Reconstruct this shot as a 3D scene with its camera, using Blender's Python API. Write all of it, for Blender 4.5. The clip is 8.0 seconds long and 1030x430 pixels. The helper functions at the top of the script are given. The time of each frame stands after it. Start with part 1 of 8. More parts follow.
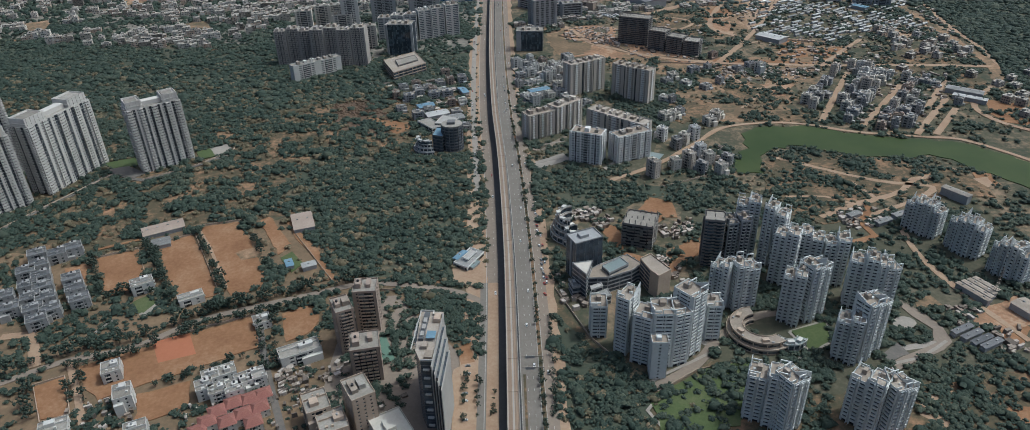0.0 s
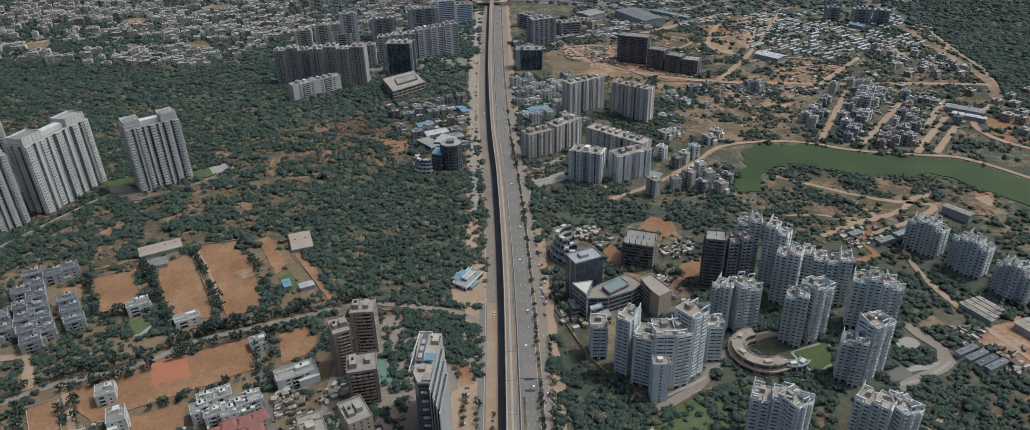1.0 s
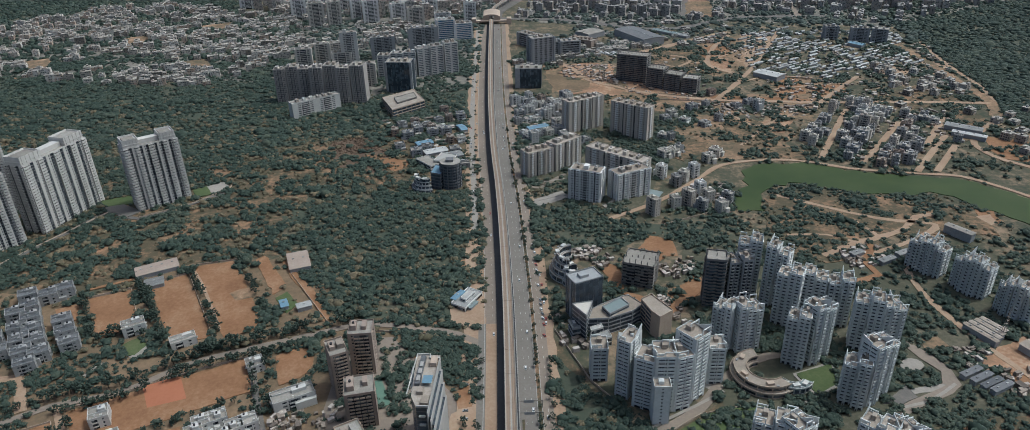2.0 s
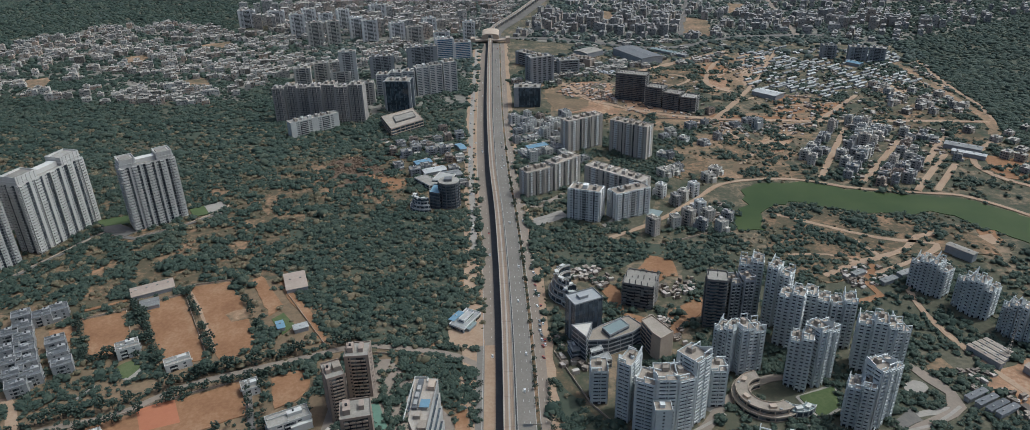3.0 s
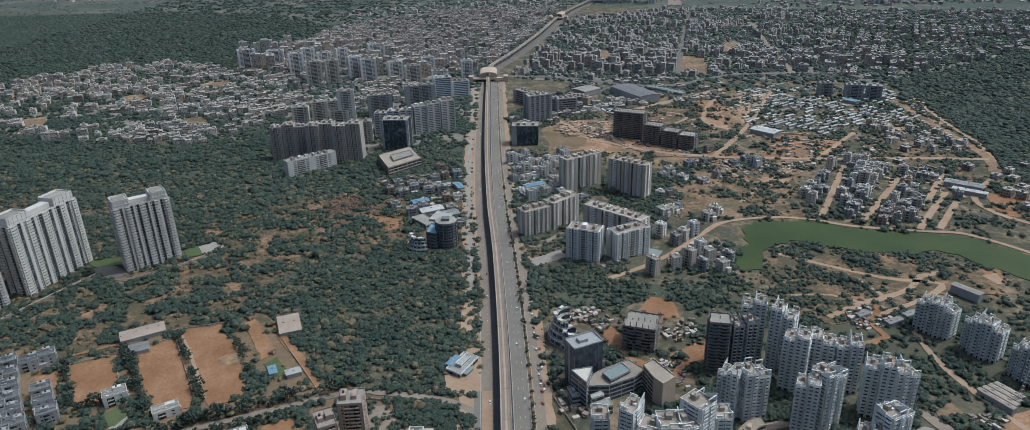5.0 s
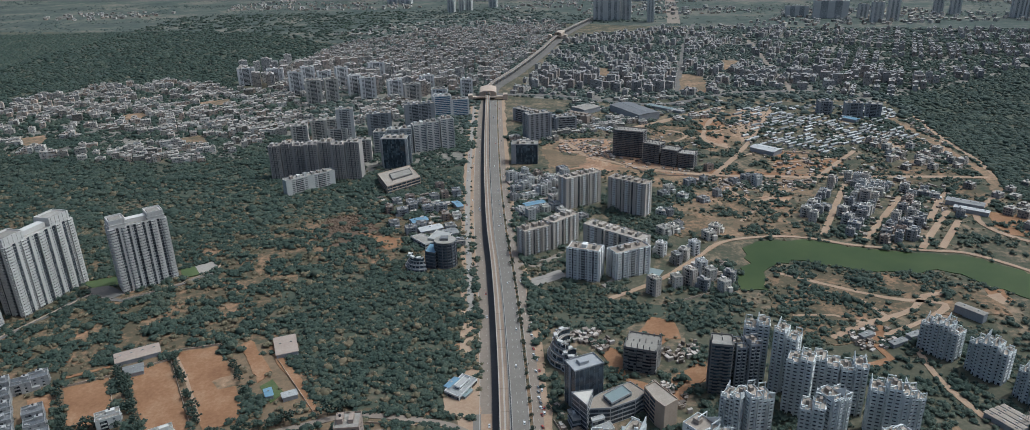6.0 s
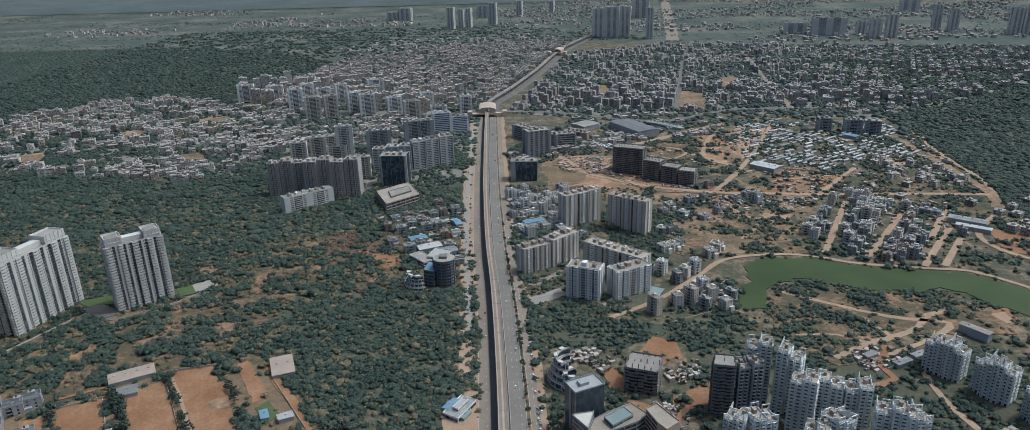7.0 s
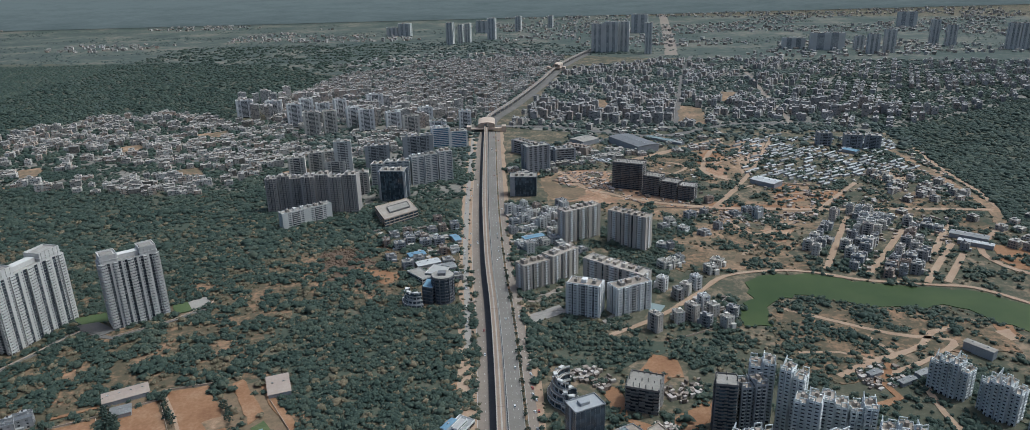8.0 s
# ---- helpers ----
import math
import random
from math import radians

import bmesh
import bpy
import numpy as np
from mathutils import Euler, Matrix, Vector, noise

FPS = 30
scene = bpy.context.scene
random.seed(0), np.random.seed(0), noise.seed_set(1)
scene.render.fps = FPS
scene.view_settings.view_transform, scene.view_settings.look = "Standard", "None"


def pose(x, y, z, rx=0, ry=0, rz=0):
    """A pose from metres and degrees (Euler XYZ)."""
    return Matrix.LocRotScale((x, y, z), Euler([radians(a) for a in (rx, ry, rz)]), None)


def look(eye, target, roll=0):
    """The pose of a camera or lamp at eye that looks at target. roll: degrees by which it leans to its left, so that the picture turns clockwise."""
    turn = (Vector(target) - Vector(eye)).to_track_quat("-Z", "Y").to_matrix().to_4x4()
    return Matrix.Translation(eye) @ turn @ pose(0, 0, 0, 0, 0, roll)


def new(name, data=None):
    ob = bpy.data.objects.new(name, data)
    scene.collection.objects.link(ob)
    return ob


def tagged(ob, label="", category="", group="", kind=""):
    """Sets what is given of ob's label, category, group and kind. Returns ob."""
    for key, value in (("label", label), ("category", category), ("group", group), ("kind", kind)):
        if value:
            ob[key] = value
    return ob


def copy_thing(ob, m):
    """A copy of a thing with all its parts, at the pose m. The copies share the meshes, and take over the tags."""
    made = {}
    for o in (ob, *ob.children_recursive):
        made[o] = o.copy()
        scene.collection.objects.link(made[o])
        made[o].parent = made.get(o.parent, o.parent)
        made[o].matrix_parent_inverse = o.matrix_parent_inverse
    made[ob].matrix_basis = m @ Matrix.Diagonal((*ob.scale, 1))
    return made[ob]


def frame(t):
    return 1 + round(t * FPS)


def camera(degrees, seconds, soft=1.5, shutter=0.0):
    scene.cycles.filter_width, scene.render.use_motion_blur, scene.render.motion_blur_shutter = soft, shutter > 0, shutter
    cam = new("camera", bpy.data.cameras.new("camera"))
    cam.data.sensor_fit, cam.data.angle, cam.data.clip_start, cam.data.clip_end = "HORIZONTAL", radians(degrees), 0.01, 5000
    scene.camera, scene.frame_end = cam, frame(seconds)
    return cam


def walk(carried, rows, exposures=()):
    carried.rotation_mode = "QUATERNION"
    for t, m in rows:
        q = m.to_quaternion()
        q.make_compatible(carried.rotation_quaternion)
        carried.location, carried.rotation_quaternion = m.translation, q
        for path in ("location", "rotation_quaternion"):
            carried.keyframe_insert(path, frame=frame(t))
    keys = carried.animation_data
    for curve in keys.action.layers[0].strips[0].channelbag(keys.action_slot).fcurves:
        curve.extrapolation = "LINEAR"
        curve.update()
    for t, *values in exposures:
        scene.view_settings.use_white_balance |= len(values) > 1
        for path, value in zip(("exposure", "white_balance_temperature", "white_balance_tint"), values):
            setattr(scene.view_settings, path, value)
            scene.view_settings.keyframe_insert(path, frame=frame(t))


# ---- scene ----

# ---------------------------------------------------------------- camera
cam = camera(70.66, 8.0, soft=0.8)


def view(x, y, z, yaw, pitch, roll):
    return pose(x, y, z, 0, 0, yaw) @ pose(0, 0, 0, 90 + pitch, 0, 0) @ pose(0, 0, 0, 0, 0, -roll)


PATH = [
    (0.0, 0.00, 0.00, 360.00, -0.176, -29.883, 1.372),
    (0.5, 0.16, 2.14, 359.94, -0.216, -29.187, 1.40),
    (1.0, 0.31, 4.36, 359.88, -0.250, -28.523, 1.395),
    (1.5, 0.47, 6.66, 359.84, -0.280, -27.852, 1.385),
    (3.0, 0.94, 14.06, 359.79, -0.439, -25.795, 1.36),
    (3.5, 1.09, 16.69, 359.80, -0.507, -25.080, 1.37),
    (4.0, 1.25, 19.41, 359.82, -0.559, -24.383, 1.375),
    (4.5, 1.40, 22.20, 359.86, -0.606, -23.681, 1.395),
    (6.0, 1.87, 31.07, 360.03, -0.718, -21.637, 1.435),
    (6.5, 2.03, 34.19, 360.11, -0.745, -20.977, 1.43),
    (7.0, 2.18, 37.39, 360.20, -0.785, -20.397, 1.435),
    (7.5, 2.34, 40.68, 360.30, -0.838, -19.852, 1.45),
    (8.0, 2.49, 44.04, 360.42, -0.873, -19.300, 1.458),
]
walk(cam, [(t, view(*r)) for t, *r in PATH], [(0.0, -0.48, 5480, 0), (8.0, -0.36, 5300, 0)])

# ---------------------------------------------------------------- light
SUN_EL, SUN_AZ = radians(61), math.atan2(0.96, 0.28)
world = bpy.data.worlds.new("sky")
scene.world = world
world.use_nodes = True
wn = world.node_tree.nodes
sky = wn.new("ShaderNodeTexSky")
sky.sky_type, sky.sun_disc = "NISHITA", False
sky.sun_elevation, sky.sun_rotation = SUN_EL, SUN_AZ
sky.air_density, sky.dust_density, sky.ozone_density = 0.75, 7.5, 0.2
wn["Background"].inputs["Strength"].default_value = 0.15
world.node_tree.links.new(sky.outputs[0], wn["Background"].inputs["Color"])
sun = new("sun", bpy.data.lights.new("sun", "SUN"))
sun.data.energy, sun.data.angle, sun.data.color = 2.15, radians(0.6), (1.0, 0.925, 0.83)
SUN_TO = Vector((math.sin(SUN_AZ) * math.cos(SUN_EL), math.cos(SUN_AZ) * math.cos(SUN_EL), math.sin(SUN_EL)))
sun.matrix_world = look(SUN_TO * 900, (0, 0, 0))

# ---------------------------------------------------------------- materials


def node(nt, kind, **values):
    n = nt.nodes.new(kind)
    for key, value in values.items():
        n.inputs[key].default_value = value
    return n


def surface(name, colours, scale=0.05, fine=1.0, rough=0.85, bump=0.3, island=0.0, spec=0.3, metal=0.0, random_object=0.0, spread=0.25):
    """A material of two or three colours, mixed by noise at a coarse and a fine scale."""
    m = bpy.data.materials.new(name)
    m.use_nodes = True
    nt = m.node_tree
    bsdf = nt.nodes["Principled BSDF"]
    link = nt.links.new
    tc = nt.nodes.new("ShaderNodeTexCoord")
    coarse = node(nt, "ShaderNodeTexNoise", Scale=scale, Detail=5.0, Roughness=0.6)
    small = node(nt, "ShaderNodeTexNoise", Scale=fine, Detail=4.0, Roughness=0.65)
    link(tc.outputs["Object"], coarse.inputs["Vector"])
    link(tc.outputs["Object"], small.inputs["Vector"])
    ramp = nt.nodes.new("ShaderNodeValToRGB")
    while len(ramp.color_ramp.elements) < len(colours):
        ramp.color_ramp.elements.new(0.5)
    for i, (e, c) in enumerate(zip(ramp.color_ramp.elements, colours)):
        e.position = 0.5 - spread + 2 * spread * i / max(1, len(colours) - 1)
        e.color = (*c, 1)
    mixed = nt.nodes.new("ShaderNodeMath")
    mixed.operation = "MULTIPLY_ADD"
    mixed.inputs[1].default_value = 0.45
    link(small.outputs[0], mixed.inputs[0])
    half = nt.nodes.new("ShaderNodeMath")
    half.operation = "MULTIPLY"
    half.inputs[1].default_value = 0.55
    link(coarse.outputs[0], half.inputs[0])
    link(half.outputs[0], mixed.inputs[2])
    value = mixed.outputs[0]
    for kind, source, amount in (("ShaderNodeNewGeometry", "Random Per Island", island), ("ShaderNodeObjectInfo", "Random", random_object)):
        if amount:
            g = nt.nodes.new(kind)
            shift = nt.nodes.new("ShaderNodeMapRange")
            shift.inputs["To Min"].default_value, shift.inputs["To Max"].default_value = -amount, amount
            link(g.outputs[source], shift.inputs["Value"])
            add = nt.nodes.new("ShaderNodeMath")
            link(value, add.inputs[0])
            link(shift.outputs[0], add.inputs[1])
            value = add.outputs[0]
    link(value, ramp.inputs[0])
    link(ramp.outputs[0], bsdf.inputs["Base Color"])
    bsdf.inputs["Roughness"].default_value, bsdf.inputs["Metallic"].default_value = rough, metal
    bsdf.inputs["Specular IOR Level"].default_value = spec
    if bump:
        b = node(nt, "ShaderNodeBump", Strength=bump, Distance=0.3)
        link(small.outputs[0], b.inputs["Height"])
        link(b.outputs[0], bsdf.inputs["Normal"])
    return m


def glazing(name, dark, light, share, floor_height=3.1, bay=2.6, rough=0.15):
    """Window glass in which some bays have pale curtains or blinds behind."""
    m = bpy.data.materials.new(name)
    m.use_nodes = True
    nt = m.node_tree
    link = nt.links.new
    bsdf = nt.nodes["Principled BSDF"]
    tc = nt.nodes.new("ShaderNodeTexCoord")
    snap = nt.nodes.new("ShaderNodeVectorMath")
    snap.operation = "SNAP"
    snap.inputs[1].default_value = (bay, bay, floor_height)
    cell = nt.nodes.new("ShaderNodeTexWhiteNoise")
    link(tc.outputs["Object"], snap.inputs[0])
    link(snap.outputs[0], cell.inputs["Vector"])
    ramp = nt.nodes.new("ShaderNodeValToRGB")
    ramp.color_ramp.elements[0].color, ramp.color_ramp.elements[1].color = (*dark, 1), (*light, 1)
    ramp.color_ramp.elements[0].position, ramp.color_ramp.elements[1].position = 1 - share - 0.25, 1 - share + 0.25
    link(cell.outputs["Value"], ramp.inputs[0])
    link(ramp.outputs[0], bsdf.inputs["Base Color"])
    bsdf.inputs["Roughness"].default_value = rough
    return m


def windowed(name, walls, roofs, storey=3.2, bay=3.0, share=0.75):
    """Far buildings: walls with rows of small dark windows, paler roofs, each building of its own tone."""
    m = bpy.data.materials.new(name)
    m.use_nodes = True
    nt = m.node_tree
    link = nt.links.new
    bsdf = nt.nodes["Principled BSDF"]
    geo = nt.nodes.new("ShaderNodeNewGeometry")

    def sums(kind, a, b):
        n = nt.nodes.new("ShaderNodeMath")
        n.operation = kind
        for k, q in enumerate((a, b)):
            if isinstance(q, (int, float)):
                n.inputs[k].default_value = q
            else:
                link(q, n.inputs[k])
        return n.outputs[0]

    def ramp(colours, value):
        n = nt.nodes.new("ShaderNodeValToRGB")
        while len(n.color_ramp.elements) < len(colours):
            n.color_ramp.elements.new(0.5)
        for i, (e, c) in enumerate(zip(n.color_ramp.elements, colours)):
            e.position, e.color = 0.05 + 0.9 * i / (len(colours) - 1), (*c, 1)
        link(value, n.inputs[0])
        return n.outputs[0]
    stain = node(nt, "ShaderNodeTexNoise", Scale=0.25, Detail=4.0)
    link(geo.outputs["Position"], stain.inputs["Vector"])
    tone = sums("ADD", geo.outputs["Random Per Island"], sums("MULTIPLY", sums("SUBTRACT", stain.outputs[0], 0.5), 0.5))
    split = nt.nodes.new("ShaderNodeSeparateXYZ")
    link(geo.outputs["Position"], split.inputs[0])
    up = nt.nodes.new("ShaderNodeSeparateXYZ")
    link(geo.outputs["Normal"], up.inputs[0])
    cross = nt.nodes.new("ShaderNodeVectorMath")
    cross.operation = "CROSS_PRODUCT"
    cross.inputs[1].default_value = (0, 0, 1)
    link(geo.outputs["Normal"], cross.inputs[0])
    along = nt.nodes.new("ShaderNodeVectorMath")
    along.operation = "DOT_PRODUCT"
    link(cross.outputs[0], along.inputs[0])
    link(geo.outputs["Position"], along.inputs[1])
    u, z = sums("DIVIDE", along.outputs["Value"], bay), sums("DIVIDE", split.outputs[2], storey)
    cell = nt.nodes.new("ShaderNodeCombineXYZ")
    link(sums("FLOOR", u, 0), cell.inputs[0])
    link(sums("FLOOR", z, 0), cell.inputs[1])
    dice = nt.nodes.new("ShaderNodeTexWhiteNoise")
    link(cell.outputs[0], dice.inputs["Vector"])
    glass = sums("MULTIPLY", sums("LESS_THAN", sums("ABSOLUTE", sums("SUBTRACT", sums("FRACT", u, 0), 0.5), 0), 0.33), sums("LESS_THAN", sums("ABSOLUTE", sums("SUBTRACT", sums("FRACT", z, 0), 0.5), 0), 0.26))
    glass = sums("MULTIPLY", glass, sums("LESS_THAN", dice.outputs["Value"], share))
    flat = sums("GREATER_THAN", up.outputs[2], 0.6)
    cover = nt.nodes.new("ShaderNodeMix")
    cover.data_type = "RGBA"
    link(flat, cover.inputs[0])
    link(ramp(walls, tone), cover.inputs[6])
    link(ramp(roofs, sums("FRACT", sums("MULTIPLY", tone, 7.3), 0)), cover.inputs[7])
    panes = nt.nodes.new("ShaderNodeMix")
    panes.data_type = "RGBA"
    panes.inputs[7].default_value = (0.04, 0.047, 0.055, 1)
    link(sums("MULTIPLY", glass, sums("SUBTRACT", 1.0, flat)), panes.inputs[0])
    link(cover.outputs[2], panes.inputs[6])
    link(panes.outputs[2], bsdf.inputs["Base Color"])
    bsdf.inputs["Roughness"].default_value = 0.8
    return m


M = {
    "ground": surface("dry_ground", [(0.045, 0.056, 0.036), (0.09, 0.083, 0.055), (0.25, 0.18, 0.12)], 0.03, 0.14, 0.95, spread=0.12),
    "city_ground": surface("town_ground", [(0.085, 0.088, 0.068), (0.17, 0.158, 0.135), (0.29, 0.26, 0.22)], 0.02, 0.15, 0.95, spread=0.18),
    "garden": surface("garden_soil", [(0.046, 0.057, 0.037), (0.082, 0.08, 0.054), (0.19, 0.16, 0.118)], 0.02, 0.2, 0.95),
    "estate": surface("estate_ground", [(0.08, 0.074, 0.046), (0.16, 0.115, 0.072), (0.29, 0.195, 0.12)], 0.02, 0.2, 0.95),
    "scrub": surface("scrub_floor", [(0.05, 0.055, 0.035), (0.105, 0.083, 0.051), (0.31, 0.185, 0.11)], 0.03, 0.16, 0.95, spread=0.14),
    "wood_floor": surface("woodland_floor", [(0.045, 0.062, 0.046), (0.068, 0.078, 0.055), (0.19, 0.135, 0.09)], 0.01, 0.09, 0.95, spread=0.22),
    "far_field": surface("far_fields", [(0.04, 0.058, 0.05), (0.075, 0.089, 0.075), (0.18, 0.16, 0.125)], 0.004, 0.03, 0.95, spread=0.13),
    "soil": surface("bare_soil", [(0.155, 0.076, 0.038), (0.245, 0.132, 0.069), (0.35, 0.23, 0.145)], 0.03, 0.35, 0.95),
    "red_soil": surface("red_soil", [(0.15, 0.105, 0.07), (0.3, 0.175, 0.105), (0.42, 0.31, 0.215)], 0.035, 0.22, 0.95, spread=0.15),
    "dust": surface("dusty_track", [(0.24, 0.155, 0.098), (0.325, 0.228, 0.155), (0.40, 0.31, 0.225)], 0.03, 0.4, 0.95),
    "lawn": surface("lawn", [(0.05, 0.078, 0.03), (0.078, 0.105, 0.042), (0.13, 0.135, 0.07)], 0.04, 0.5, 0.95),
    "asphalt": surface("asphalt", [(0.14, 0.127, 0.111), (0.178, 0.162, 0.143), (0.235, 0.213, 0.188)], 0.03, 0.5, 0.85, 0.15),
    "lane": surface("lane_asphalt", [(0.095, 0.09, 0.082), (0.135, 0.125, 0.115), (0.2, 0.175, 0.15)], 0.04, 0.5, 0.9, 0.15),
    "paving": surface("paving", [(0.21, 0.19, 0.165), (0.28, 0.255, 0.225), (0.36, 0.33, 0.29)], 0.05, 0.6, 0.9, 0.15),
    "kerb": surface("kerb", [(0.3, 0.29, 0.27), (0.42, 0.41, 0.39)], 0.1, 1.0, 0.9, 0.1),
    "deck": surface("viaduct_concrete", [(0.34, 0.29, 0.235), (0.42, 0.365, 0.30), (0.50, 0.44, 0.37)], 0.05, 0.8, 0.9, 0.1),
    "trackbed": surface("track_bed", [(0.23, 0.165, 0.12), (0.31, 0.235, 0.175)], 0.1, 1.5, 0.95, 0.2),
    "steel": surface("rail_steel", [(0.2, 0.17, 0.15), (0.32, 0.29, 0.26)], 0.2, 1.0, 0.5, 0, metal=0.6),
    "white": surface("white_paint", [(0.56, 0.55, 0.53), (0.68, 0.67, 0.65), (0.77, 0.765, 0.74)], 0.05, 0.5, 0.8, 0.08),
    "slab_white": surface("warm_white_paint", [(0.45, 0.43, 0.40), (0.55, 0.53, 0.50), (0.63, 0.61, 0.585)], 0.05, 0.5, 0.8, 0.08),
    "villa_wall": surface("grey_white_villa_walls", [(0.2, 0.2, 0.2), (0.3, 0.3, 0.295), (0.48, 0.47, 0.45)], 0.06, 0.4, 0.85, 0.08),
    "white_old": surface("weathered_white_paint", [(0.40, 0.39, 0.37), (0.54, 0.53, 0.50), (0.63, 0.62, 0.59)], 0.05, 0.45, 0.85, 0.08),
    "cool_white": surface("pale_white_render", [(0.5, 0.515, 0.505), (0.62, 0.635, 0.622), (0.71, 0.722, 0.706)], 0.05, 0.5, 0.8, 0.08),
    "cream": surface("cream_render", [(0.42, 0.39, 0.34), (0.54, 0.51, 0.455), (0.63, 0.60, 0.55)], 0.05, 0.5, 0.85, 0.08),
    "stone": surface("pinkish_stone_cladding", [(0.36, 0.28, 0.215), (0.45, 0.36, 0.285), (0.53, 0.44, 0.36)], 0.06, 0.6, 0.8, 0.1),
    "pale_stone": surface("pale_pinkish_render", [(0.4, 0.355, 0.305), (0.5, 0.45, 0.395), (0.58, 0.535, 0.48)], 0.05, 0.5, 0.85, 0.08),
    "pink_grey": surface("pinkish_grey_render", [(0.3, 0.275, 0.255), (0.38, 0.35, 0.325), (0.46, 0.425, 0.395)], 0.05, 0.5, 0.85, 0.08),
    "taupe": surface("taupe_render", [(0.25, 0.2, 0.165), (0.33, 0.265, 0.22), (0.40, 0.33, 0.28)], 0.05, 0.5, 0.85, 0.08),
    "grey": surface("grey_render", [(0.23, 0.235, 0.24), (0.32, 0.325, 0.33), (0.40, 0.40, 0.40)], 0.05, 0.5, 0.8, 0.08),
    "dark_concrete": surface("raw_concrete", [(0.12, 0.115, 0.11), (0.19, 0.18, 0.17), (0.26, 0.245, 0.23)], 0.08, 0.7, 0.95, 0.15),
    "roof": surface("flat_roof", [(0.17, 0.155, 0.135), (0.27, 0.25, 0.22), (0.39, 0.37, 0.34)], 0.08, 0.6, 0.95, 0.1, random_object=0.12),
    "red_roof": surface("red_tile_roof", [(0.17, 0.07, 0.058), (0.25, 0.11, 0.09), (0.33, 0.19, 0.16)], 0.1, 1.2, 0.9, 0.3),
    "blue_sheet": surface("blue_metal_sheet", [(0.10, 0.18, 0.25), (0.15, 0.25, 0.33), (0.23, 0.33, 0.40)], 0.1, 1.0, 0.5, 0.05),
    "sheet": surface("pale_metal_sheet", [(0.17, 0.17, 0.165), (0.29, 0.29, 0.28), (0.44, 0.44, 0.43)], 0.1, 0.8, 0.6, 0.05, random_object=0.25),
    "clay_court": surface("red_clay_court", [(0.3, 0.115, 0.06), (0.39, 0.16, 0.09)], 0.05, 0.6, 0.95, 0.05),
    "green_court": surface("green_court", [(0.10, 0.17, 0.13), (0.14, 0.22, 0.17)], 0.05, 0.6, 0.9, 0.05),
    "tank": surface("black_plastic_tank", [(0.02, 0.02, 0.022), (0.05, 0.05, 0.055)], 0.3, 2.0, 0.5, 0.05),
    "leaf": surface("leaves", [(0.024, 0.04, 0.031), (0.036, 0.053, 0.041), (0.07, 0.082, 0.058)], 0.012, 0.7, 0.8, 0.6, island=0.15, spec=0.25),
    "leaf_dry": surface("dry_leaves", [(0.07, 0.068, 0.04), (0.115, 0.098, 0.06), (0.18, 0.14, 0.09)], 0.03, 0.9, 0.8, 0.6, island=0.16),
    "bark": surface("bark", [(0.06, 0.045, 0.03), (0.13, 0.10, 0.075)], 0.5, 3.0, 0.95, 0.4),
    "far_house": windowed("far_house_walls", [(0.17, 0.15, 0.125), (0.36, 0.33, 0.285), (0.55, 0.51, 0.45), (0.4, 0.29, 0.215), (0.66, 0.63, 0.575), (0.29, 0.275, 0.25)], [(0.15, 0.135, 0.115), (0.28, 0.255, 0.22), (0.47, 0.44, 0.395)], share=0.55),
    "far_tower": windowed("far_tower_walls", [(0.33, 0.295, 0.255), (0.54, 0.49, 0.42), (0.46, 0.36, 0.29), (0.62, 0.58, 0.52), (0.33, 0.32, 0.3)], [(0.26, 0.24, 0.215), (0.44, 0.41, 0.37)], 3.1, 3.4, 0.7),
    # wall and roof tones kept close together, painting in haze's low contrast
    "row_block": windowed("row_block_walls", [(0.23, 0.22, 0.205), (0.33, 0.31, 0.285), (0.42, 0.4, 0.37), (0.3, 0.25, 0.21)], [(0.16, 0.155, 0.145), (0.24, 0.23, 0.212), (0.36, 0.345, 0.325)], 3.1, 3.2, 0.4),
    # paler, greyer copy of the leaf colour, with distance haze painted in
    "leaf_far": surface("hazed_far_leaves", [(0.042, 0.061, 0.053), (0.056, 0.074, 0.063), (0.09, 0.1, 0.082)], 0.006, 0.12, 0.8, 0.4, island=0.14, spec=0.25),
    "glass": glazing("window_glass", (0.025, 0.032, 0.04), (0.22, 0.23, 0.23), 0.18),
    "shade_glass": glazing("balcony_glazing", (0.035, 0.042, 0.053), (0.13, 0.14, 0.15), 0.2),
    "curtain": glazing("curtain_wall_glass", (0.035, 0.048, 0.062), (0.095, 0.125, 0.15), 0.35, 3.8, 3.0, 0.08),
    # far tower glass made pale: haze and sky reflection put into its colour
    "hazed_glass": glazing("hazed_tower_glass", (0.10, 0.12, 0.13), (0.2, 0.22, 0.23), 0.4, 3.8, 3.0, 0.15),
    "blue_glass": glazing("blue_glass", (0.03, 0.09, 0.16), (0.10, 0.2, 0.3), 0.4, 3.8, 3.0, 0.1),
    "clutter": surface("yard_clutter", [(0.12, 0.10, 0.085), (0.27, 0.225, 0.185), (0.44, 0.395, 0.355)], 0.1, 0.6, 0.9, 0.1, island=0.3),
    "brown_brush": surface("dry_brown_brush", [(0.075, 0.055, 0.038), (0.115, 0.08, 0.055), (0.17, 0.115, 0.08)], 0.05, 0.5, 0.95, 0.5, island=0.12),
